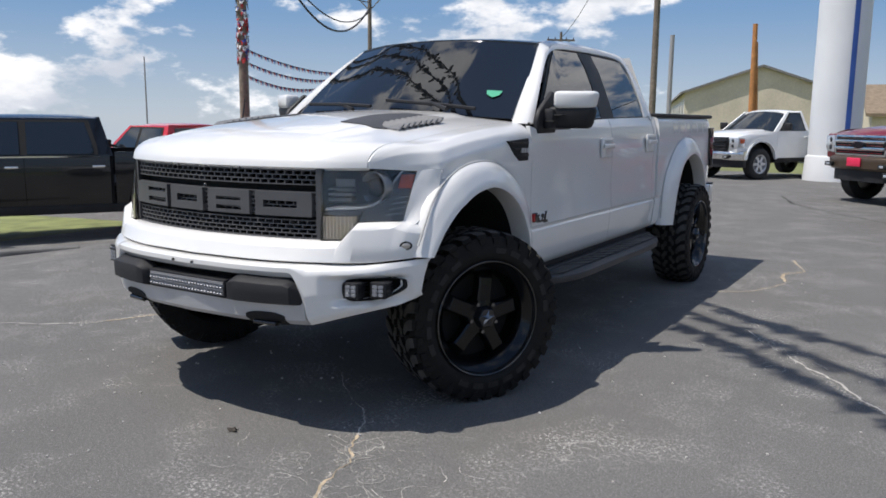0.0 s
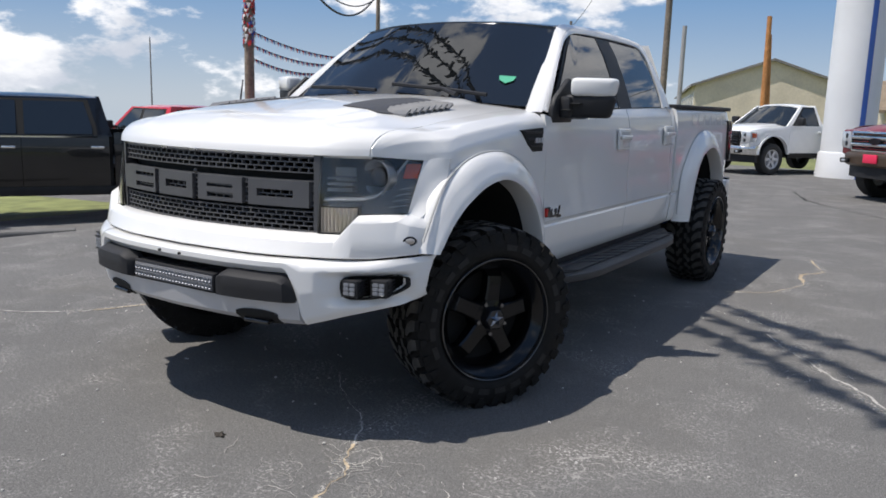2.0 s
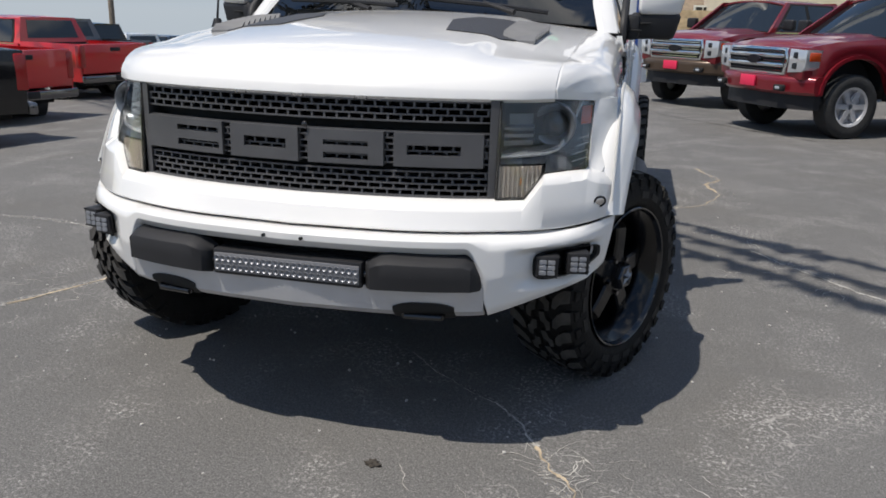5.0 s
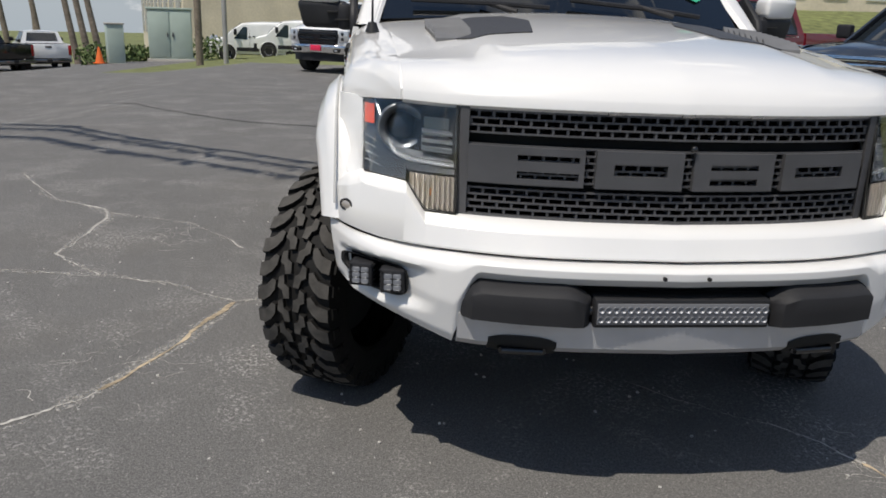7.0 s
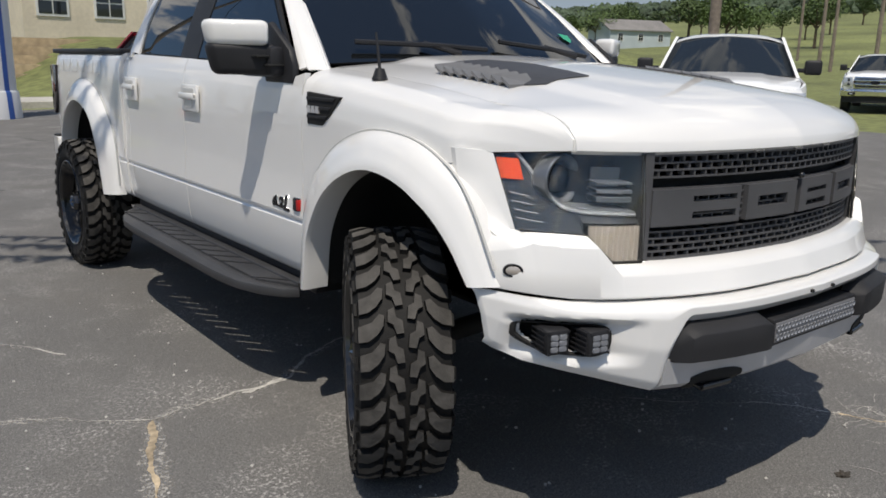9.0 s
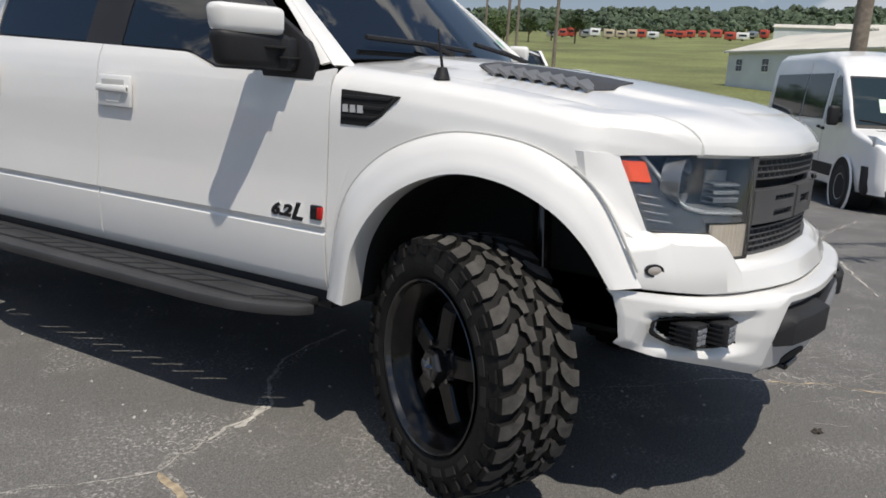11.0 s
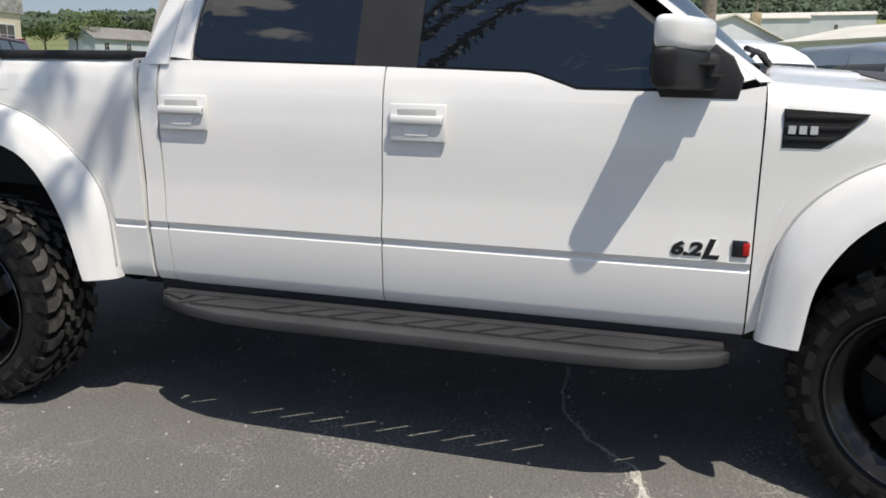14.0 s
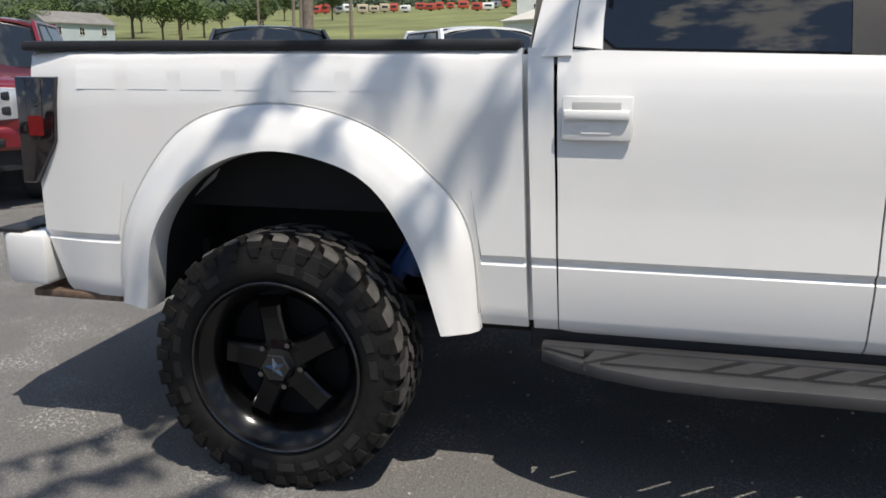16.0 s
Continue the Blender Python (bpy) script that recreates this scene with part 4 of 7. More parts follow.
    sheet(bm, lambda u, v: (s * (0.884 + 0.031 * u), lamp_y(0.884 + 0.031 * u, 1.118 + 0.06 * v) + 0.01, 1.118 + 0.06 * v), span(0, 1, 5), span(0, 1, 4), (0, 0.008, 0))
    part("amber_reflector", bm, amber, truck, "amber side reflector")
    # ribbed turn lamp in the lower inner corner
    bm = bmesh.new()
    ribs = [(0.65 + 0.0036 * k, 0.0 if k % 4 in (0, 1) else 0.012) for k in range(37)]

    def rib(k, v):
        x, dep = ribs[k]
        z0 = min(low(x) + 0.008, 0.99)
        return (s * x, lamp_y(x, 0.94) + 0.008 + dep, z0 + (0.997 - z0) * v)
    sheet(bm, rib, list(range(37)), [0, 0.5, 1], (0, 0.004, 0))
    part("turn_lamp", bm, turn_clear, truck, "ribbed clear turn lamp", smooth=False)
    bm = bmesh.new()
    bmesh.ops.create_uvsphere(bm, u_segments=12, v_segments=8, radius=0.038, matrix=Matrix.Translation((s * 0.7, lamp_y(0.7, 0.94) + 0.06, 0.945)))
    part("turn_bulb", bm, amber_dull, truck)
    bm = bmesh.new()
    pts = [(0.645, 0.891), (0.733, 0.893), (0.79, 0.972), (0.915, 0.974)]
    for (a, za), (b, zb2) in zip(pts, pts[1:]):
        cyl(bm, (s * a, lamp_y(a, za) + 0.002, za), (s * b, lamp_y(b, zb2) + 0.002, zb2), 0.004, seg=6)
    for z0, z1 in ((0.892, 1.215),):
        cyl(bm, (s * 0.647, lamp_y(0.647, z0) + 0.002, z0), (s * 0.647, lamp_y(0.647, z1) + 0.002, z1), 0.005, seg=6)
    part("lens_seal", bm, under_black, lens)


led_back = material("led_backing", (0.2, 0.2, 0.21), 0.5, metal=0.3)


def build_lights(truck):
    # light bar in the bumper
    bm = bmesh.new()
    box(bm, -0.262, 0.292 - 0.03, -1.045, -0.96, 0.612, 0.7, 0.008)
    bar = part("light_bar", bm, black_plastic, truck, "LED light bar in a black housing")
    bm = bmesh.new()
    box(bm, -0.254, 0.254, -1.048, -1.04, 0.624, 0.688, 0.002)
    part("reflector_panel", bm, led_back, bar)
    for r in range(2):
        for k in range(24):
            bm = bmesh.new()
            x, z = -0.243 + k * 0.0211, 0.635 + r * 0.029
            lathe(bm, [(-1.047, 0.0098), (-1.052, 0.0098), (-1.044, 0.003)], 8, "y")
            bmesh.ops.translate(bm, verts=bm.verts, vec=(x, 0, z + 0.006))
            part("led_cell", bm, led_face, bar)
    for s in (1, -1):
        bm = bmesh.new()
        cyl(bm, (s * 0.262, -1.01, 0.655), (s * 0.277, -1.01, 0.655), 0.02, seg=12)
        part("mount_bolt", bm, black_gloss, bar)
    # pairs of cube lamps
    for s in (1, -1):
        for x, turn, out in ((0.823, 10, 0.0), (0.916, 15, 0.02)):
            y = plan_y(BUM_PLAN, x) + 0.03 - out
            m = Matrix.Translation((s * x, y, 0.682)) @ Matrix.Rotation(radians(s * turn), 4, "Z")
            bm = bmesh.new()
            box(bm, -0.037, 0.037, -0.04, 0.03, -0.037, 0.037, 0.007)
            for k in range(5):
                z = -0.03 + k * 0.015
                box(bm, -0.041, 0.041, -0.028, 0.045, z - 0.0025, z + 0.0025)
            for qx in (-0.032, 0.032):
                for qz in (-0.032, 0.032):
                    cyl(bm, (qx, -0.043, qz), (qx, -0.038, qz), 0.004, seg=6)
            bmesh.ops.transform(bm, matrix=m, verts=bm.verts)
            pod = part("cube_lamp", bm, black_plastic, truck, "black LED cube lamp")
            for r in range(3):
                for c in range(2):
                    bm = bmesh.new()
                    box(bm, -0.026 + c * 0.0275, -0.0015 + c * 0.0275, -0.0435, -0.04, -0.026 + r * 0.0178, -0.0105 + r * 0.0178, 0.003, 1)
                    bmesh.ops.transform(bm, matrix=m, verts=bm.verts)
                    part("led_cell", bm, led_face, pod)
        bm = bmesh.new()
        m = Matrix.Translation((s * 0.972, -0.622, 0.868)) @ Matrix.Rotation(radians(s * 48), 4, "Z")
        lathe(bm, [(-0.002, 0.012), (-0.004, 0.026), (0.012, 0.028)], 18, "y")
        bmesh.ops.scale(bm, verts=bm.verts, vec=(1.15, 1, 0.75))
        bmesh.ops.transform(bm, matrix=m, verts=bm.verts)
        mk = part("side_marker", bm, badge_dark, truck, "small oval side lamp with a dark ring")
        bm = bmesh.new()
        lathe(bm, [(-0.006, 0.0), (-0.0055, 0.013), (-0.003, 0.019)], 14, "y")
        bmesh.ops.scale(bm, verts=bm.verts, vec=(1.15, 1, 0.7))
        bmesh.ops.transform(bm, matrix=m, verts=bm.verts)
        part("marker_lens", bm, turn_clear, mk)


def build_hood_vents(truck):
    for s in (1, -1):
        bm = bmesh.new()

        def decal(u, v):
            y = -0.3 + 0.55 * v
            x0 = lerp(v, [0, 0.6, 1], [0.34, 0.29, 0.36])
            x1 = lerp(v, [0, 0.1, 0.8, 1], [0.55, 0.6, 0.64, 0.53])
            x = x0 + (x1 - x0) * u
            return (s * x, y, hood_z(x, y) + 0.0045)
        sheet(bm, decal, span(0, 1, 8), span(0, 1, 10), (0, 0, -0.004))
        part("hood_decal", bm, decal_black, truck, "matt black panel round the hood vent")
        for k in range(8):
            bm = bmesh.new()
            y = -0.24 + k * 0.05
            x0, x1 = 0.545, 0.672 + 0.002 * k
            z = hood_z((x0 + x1) / 2, y)
            v8 = [(s * x0, y, z + 0.006), (s * x1, y - 0.008, z + 0.004), (s * x1, y + 0.034, z + 0.03), (s * x0, y + 0.042, z + 0.042)]
            a = [bm.verts.new(p) for p in v8]
            b = [bm.verts.new((p[0], p[1], p[2] - 0.012)) for p in v8]
            bm.faces.new(a), bm.faces.new(b[::-1])
            for q in range(4):
                bm.faces.new((a[q], b[q], b[(q + 1) % 4], a[(q + 1) % 4]))
            part("vent_louvre", bm, louvre_grey, truck, "grey satin louvre", smooth=False)


def build_side_details(truck):
    for s in (1, -1):
        # vent in the fender
        bm = bmesh.new()
        prism(bm, [(0.545, 1.33), (0.3, 1.318), (0.37, 1.245), (0.43, 1.207), (0.545, 1.207)], "x", s * 0.955, s * 1.001, 0.004)
        vent = part("fender_vent", bm, under_black, truck, "black vent in the fender")
        for k in range(3):
            bm = bmesh.new()
            z = 1.232 + 0.034 * k
            prism(bm, [(0.54, z), (0.4 - 0.03 * k, z), (0.385 - 0.03 * k, z + 0.012), (0.54, z + 0.012)], "x", s * 0.99, s * 1.006, 0.002)
            part("vent_slat", bm, black_plastic, vent)
        for k in range(3):
            bm = bmesh.new()
            y = 0.52 - k * 0.032
            box(bm, s * 1.0, s * 1.008, y - 0.011, y + 0.011, 1.252, 1.278)
            part("vent_plaque", bm, silver, vent)
        # badge on the door
        for body, size, wide, y, z, shear in (("6.2", 0.06, 1.35, 0.812, 0.842, 0.2), ("L", 0.09, 1.2, 0.735, 0.834, 0.3)):
            for mat, out, grow in ((chrome, 1.0, 0.0046), (badge_dark, 1.0035, 0.0022)):
                words = bpy.data.curves.new("badge_text", "FONT")
                words.body, words.size, words.extrude, words.align_x, words.shear, words.offset = body, size, 0.004, "CENTER", shear, grow
                words.materials.append(mat)
                txt = new("badge_text", words)
                txt.parent = truck
                txt.matrix_basis = Matrix.Translation((s * out, y if s < 0 else 1.52 - y, z)) @ Matrix.Rotation(radians(90 * s), 4, "Z") @ Matrix.Rotation(radians(90), 4, "X") @ Matrix.Diagonal((wide, 1, 1, 1))
        bm = bmesh.new()
        box(bm, s * 0.99, s * 1.011, 0.615, 0.665, 0.845, 0.9, 0.004)
        part("badge_square", bm, badge_dark, truck)
        bm = bmesh.new()
        box(bm, s * 0.99, s * 1.013, 0.61, 0.632, 0.85, 0.895, 0.004)
        part("badge_inlay", bm, badge_red, truck)
        # side step: two rails, slats between them, brackets below
        bm = bmesh.new()
        prism(bm, [(0.95, 0.66), (0.995, 0.66), (0.995, 2.86), (0.95, 2.86)] if s > 0 else [(-0.95, 0.66), (-0.95, 2.86), (-0.995, 2.86), (-0.995, 0.66)], "z", 0.5, 0.535, 0.006)
        step = part("side_step", bm, step_plastic, truck, "black slotted side step")
        bm = bmesh.new()
        nose = [(1.0, 0.64), (1.06, 0.68), (1.125, 0.79), (1.165, 0.93), (1.18, 1.1)]
        tail = [(1.18, 2.3), (1.165, 2.5), (1.12, 2.66), (1.06, 2.78), (1.0, 2.86)]
        inside = [(0.99, 2.84), (1.04, 2.72), (1.08, 2.6), (1.085, 2.4), (1.085, 1.0), (1.06, 0.86), (1.02, 0.72), (0.99, 0.66)]
        prism(bm, [(s * a, b) for a, b in nose + tail + inside], "z", 0.474, 0.516, 0.008)
        part("step_rail", bm, step_plastic, step)
        slots = [0.73, 1.08, 1.22, 1.36, 1.5, 1.64, 1.785, 1.93, 2.07, 2.21, 2.54, 2.69]
        edges = [0.66]
        for q in slots:
            edges += [q - 0.002, q + 0.036]
        edges.append(2.86)
        for a, b in zip(edges[::2], edges[1::2]):
            bm = bmesh.new()
            ya0, yb0 = a, b
            ya1, yb1 = min(max(a + 0.13, 0.86), 2.72), min(max(b + 0.13, 0.87), 2.72)
            o = [(0.99, ya0), (1.095, ya1), (1.095, yb1), (0.99, yb0)]
            if yb1 - ya1 < 0.01:
                o = [(0.99, ya0), (1.06, 2.72), (0.99, yb0)]
            prism(bm, [(s * p, q) for p, q in o], "z", 0.492, 0.525)
            part("step_slat", bm, step_plastic, step, smooth=False)
        for y in (0.95, 1.75, 2.55):
            bm = bmesh.new()
            box(bm, s * 0.6, s * 0.97, y - 0.03, y + 0.03, 0.485, 0.505)
            part("step_bracket", bm, under_black, step)


def build_underbody(truck):
    bm = bmesh.new()
    box(bm, -0.78, 0.78, 0.45, 3.1, 0.5, 0.62)
    box(bm, -0.5, 0.5, -0.85, 4.6, 0.52, 0.7)
    box(bm, -0.7, 0.7, 4.2, 4.7, 0.6, 0.75)
    box(bm, -0.48, 0.48, -0.75, 0.6, 0.7, 1.2)
    part("chassis", bm, under_black, truck)
    bm = bmesh.new()
    box(bm, -0.9, 0.9, 0.62, 2.93, 0.6, 1.42)
    part("cab_inside", bm, under_black, truck)
    bm = bmesh.new()
    cyl(bm, (-0.9, 3.725, 0.434), (0.9, 3.725, 0.434), 0.055, seg=12)
    bmesh.ops.create_uvsphere(bm, u_segments=14, v_segments=10, radius=0.16, matrix=Matrix.Translation((0.0, 3.725, 0.434)))
    part("rear_axle", bm, under_black, truck)
    for s in (1, -1):
        bm = bmesh.new()
        cyl(bm, (s * 0.3, 0, 0.48), (s * 0.82, 0.0, 0.44), 0.04, seg=10)
        part("front_axle", bm, under_black, truck)
        bm = bmesh.new()
        cyl(bm, (s * 0.78, 3.52, 0.5), (s * 0.74, 3.24, 0.98), 0.035, seg=12)
        cyl(bm, (s * 0.8, 3.36, 0.7), (s * 0.78, 3.26, 0.9), 0.048, seg=12)
        part("shock_absorber", bm, blue_shock, truck, "blue rear shock absorber")
        bm = bmesh.new()
        cyl(bm, (s * 0.55, -0.1, 0.5), (s * 0.5, -0.05, 1.0), 0.035, seg=10)
        part("shock_absorber", bm, black_gloss, truck)


def build_wheel(truck, x, y, s, steer, spin=0.5):
    """Wheel with mud tyre. Local x is the axle, outwards positive."""
    R, W = 0.446, 0.292
    hub = new("wheel")
    hub.empty_display_size = 0.1
    hub.parent = truck
    hub.matrix_basis = Matrix.Translation((s * x, y, R - 0.012)) @ Matrix.Rotation(radians(steer), 4, "Z") @ Matrix.Rotation(radians(0 if s > 0 else 180), 4, "Z")
    bm = bmesh.new()
    h = W / 2
    lathe(bm, [(-h + 0.02, 0.28), (-h - 0.004, 0.3), (-h - 0.01, 0.36), (-h + 0.004, 0.42), (-h + 0.03, R - 0.022), (0, R - 0.016), (h - 0.03, R - 0.022), (h - 0.004, 0.42),
               (h + 0.01, 0.37), (h + 0.012, 0.34), (h + 0.006, 0.315), (h - 0.004, 0.302), (h - 0.02, 0.28)], 72)
    part("tyre", bm, rubber, hub, "black mud tyre")
    # tread blocks: hooked shoulder lugs and two staggered rows of bent blocks
    bm = bmesh.new()
    n = 31
    da = 2 * math.pi / n

    def block(outline, t0, base, top, shrink):
        lo, hi = [], []
        cx = sum(p[0] for p in outline) / len(outline)
        ct = sum(p[1] for p in outline) / len(outline)
        for a, t in outline:
            for lst, r, k in ((lo, base, 1.0), (hi, top, shrink)):
                aa, tt = cx + (a - cx) * k, ct + (t - ct) * k
                rr = r - 0.02 * max(0, abs(aa) - 0.72) ** 1.5 * 3
                ang = t0 + tt * da
                lst.append(bm.verts.new((aa * h, rr * math.cos(ang), rr * math.sin(ang))))
        bm.faces.new(hi)
        m = len(outline)
        for k in range(m):
            bm.faces.new((lo[k], lo[(k + 1) % m], hi[(k + 1) % m], hi[k])).material_index = 1
    for k in range(n):
        for sg in (1, -1):
            t2 = (k + (0 if sg > 0 else 0.5)) * da
            j = 0.03 * (k % 2)
            block([(sg * (1.03 - j), 0.0), (sg * (1.03 - j), 0.6), (sg * 0.72, 0.74), (sg * 0.55, 1.06), (sg * 0.43, 1.0), (sg * 0.46, 0.6), (sg * 0.6, 0.28), (sg * 0.8, 0.04)], t2, R - 0.022, R - 0.001, 0.93)
            block([(sg * 0.03, 0.3), (sg * 0.06, 0.78), (sg * 0.2, 0.9), (sg * 0.24, 1.28), (sg * 0.38, 1.18), (sg * 0.4, 0.74), (sg * 0.27, 0.62), (sg * 0.2, 0.26)], t2, R - 0.022, R, 0.93)
            # side biters
            a0 = sg * (h + 0.002)
            for r0, r1, w0, w1 in ((R - 0.03, R - 0.062, 0.08, 0.56), (R - 0.068, R - 0.09, 0.2, 0.5)):
                vs = [(a0, r0, w0), (a0, r0, w1), (a0, r1, w1 - 0.08), (a0, r1, w0 + 0.06)]
                lo = [bm.verts.new((a, r * math.cos(t2 + q * da), r * math.sin(t2 + q * da))) for a, r, q in vs]
                hi = [bm.verts.new((a + sg * 0.009, r * math.cos(t2 + q * da), r * math.sin(t2 + q * da))) for a, r, q in vs]
                bm.faces.new(hi).material_index = 1
                for q in range(4):
                    bm.faces.new((lo[q], lo[(q + 1) % 4], hi[(q + 1) % 4], hi[q])).material_index = 1
    tr = part("tread", bm, tread_rubber, hub, "dusty grey tread blocks", smooth=False)
    tr.data.materials.append(rubber)
    # raised lettering band on the sidewall, too worn to read
    for k in range(24):
        if k % 8 in (6, 7):
            continue
        bm = bmesh.new()
        t0, t1 = k * 0.1309 * 2, k * 0.1309 * 2 + 0.17
        sheet(bm, lambda t, r: (h + 0.014, r * math.cos(t), r * math.sin(t)), span(t0, t1, 3), [0.338, 0.365], (-0.006, 0, 0))
        part("sidewall_relief", bm, tyre_relief, hub)
    # rim
    bm = bmesh.new()
    lathe(bm, [(-h + 0.02, 0.27), (-0.05, 0.235), (0.05, 0.225), (h - 0.035, 0.25), (h - 0.012, 0.285), (h + 0.004, 0.299), (h + 0.001, 0.29), (h - 0.02, 0.281), (h - 0.06, 0.274), (0.02, 0.264)], 60)
    rim = part("rim", bm, black_wheel, hub, "black alloy rim")
    bm = bmesh.new()
    lathe(bm, [(h - 0.012, 0.287), (h + 0.006, 0.3), (h + 0.009, 0.297), (h + 0.006, 0.291), (h - 0.012, 0.283)], 60)
    part("rim_lip", bm, black_gloss, rim, "glossy black rim lip")
    bm = bmesh.new()
    lathe(bm, [(-0.02, 0.0), (-0.02, 0.262)], 40)
    part("brake_disc", bm, under_black, rim)
    # six-sided centre with a raised star cap
    bm = bmesh.new()
    lathe(bm, [(0.03, 0.105), (h - 0.07, 0.1), (h - 0.05, 0.088), (h - 0.045, 0.06)], 10)
    part("hub_face", bm, black_wheel, rim)
    bm = bmesh.new()
    lathe(bm, [(h - 0.05, 0.062), (h - 0.012, 0.057), (h - 0.004, 0.048), (h - 0.004, 0.0)], 6)
    cap = part("hub_cap", bm, black_gloss, rim, "glossy black hexagonal hub cap")
    bm = bmesh.new()
    tip = bm.verts.new((h + 0.012, 0, 0))
    ring = []
    for k in range(10):
        a, r = spin + math.pi / 5 * k, 0.042 if k % 2 == 0 else 0.018
        ring.append(bm.verts.new((h - 0.003, r * math.cos(a), r * math.sin(a))))
    for k in range(10):
        bm.faces.new((tip, ring[k], ring[(k + 1) % 10]))
    part("cap_star", bm, chrome_dark, cap, smooth=False)
    # five thick flat spokes whose ends drop to the barrel
    for k in range(5):
        rot = Matrix.Rotation(k * math.pi * 0.4 + spin, 4, "X")
        bm = bmesh.new()
        sec = [(0.06, 0.042, h - 0.05, 0.06), (0.16, 0.038, h - 0.052, 0.055), (0.2, 0.04, h - 0.056, 0.05), (0.238, 0.046, h - 0.092, 0.035), (0.276, 0.058, h - 0.1, 0.03)]
        prev = None
        for r, w, xo, th in sec:
            cur = [bm.verts.new(rot @ Vector(q)) for q in ((xo - 0.008, r, -w), (xo, r, -w * 0.8), (xo, r, w * 0.8), (xo - 0.008, r, w), (xo - th, r, w * 1.1), (xo - th, r, -w * 1.1))]
            if prev:
                for q in range(6):
                    bm.faces.new((prev[q], prev[(q + 1) % 6], cur[(q + 1) % 6], cur[q]))
            prev = cur
        part("spoke", bm, black_wheel, rim, smooth=False)
        for da2, r in ((0.63, 0.078),):
            bm = bmesh.new()
            q = rot @ Vector((0, r * math.cos(da2), r * math.sin(da2)))
            cyl(bm, (h - 0.07, q.y, q.z), (h - 0.034, q.y, q.z), 0.012, 0.01, 6)
            part("lug_nut", bm, chrome_dark, rim)
        for da2 in (0.35, 0.9):
            bm = bmesh.new()
            q = rot @ Vector((0, 0.27 * math.cos(da2), 0.27 * math.sin(da2)))
            cyl(bm, (h - 0.06, q.y, q.z), (h - 0.044, q.y, q.z), 0.008, 0.006, 6)
            part("rim_bolt", bm, chrome_dark, rim)
    return hub


truck = thing("pickup_truck", None, "white lifted crew-cab pickup with black wheels and mud tyres", "pickup truck")
build_body(truck)
build_flares(truck)
build_cab(truck)
build_bed(truck)
for side in (1, -1):
    build_mirror(truck, side)
    build_headlamp(truck, side)
build_grille(truck)
build_lights(truck)
build_hood_vents(truck)
build_side_details(truck)
build_underbody(truck)
for side in (1, -1):
    build_wheel(truck, 0.968, 0.0, side, -28, 0.2)
    build_wheel(truck, 1.02, 3.725, side, 0, 0.506)


# ---- ground ----
def terrain(x, y):
    """Height of the land: the lot falls to one side, a bank rises behind it, hills stand far off."""
    r = math.hypot(x, y)
    z = lerp(-x, [4.5, 7.2, 12, 24, 60], [0, -0.38, -0.55, -0.95, -2.0]) * max(0, min(1, (y + 12) / 10)) - 0.03 * max(0.0, min(60, y - 20)) * max(0, min(1, (6 - x) / 6))
    z -= 0.35 * max(0.0, min(1.0, (-x - 12.5) / 3)) * max(0.0, min(1.0, (y - 17) / 8))
    z -= 0.4 * max(0.0, min(1.0, (x - 7.5) / 4)) * max(0.0, min(1.0, (3.5 - y) / 3)) * max(0.0, min(1.0, (40 - x) / 15))
    bank = max(0.0, min(1.0, (y - 23) / 14)) * max(0, min(1, (x - 1) / 6)) * max(0, min(1, (60 - x) / 20))
    z += 2.3 * bank * bank * (3 - 2 * bank)
    if r > 20:
        az = math.atan2(x, y)
        a = max(0.0, math.cos(az - radians(100)))
        z -= 0.03 * max(0.0, min(6000.0, r - 65)) * max(0.0, math.cos(az + radians(50))) ** 0.5
        z += a * lerp(r, [0, 20, 60, 120, 300, 600, 1500, 3000], [0, 0, 1.0, 5, 22, 50, 145, 240])
    return z


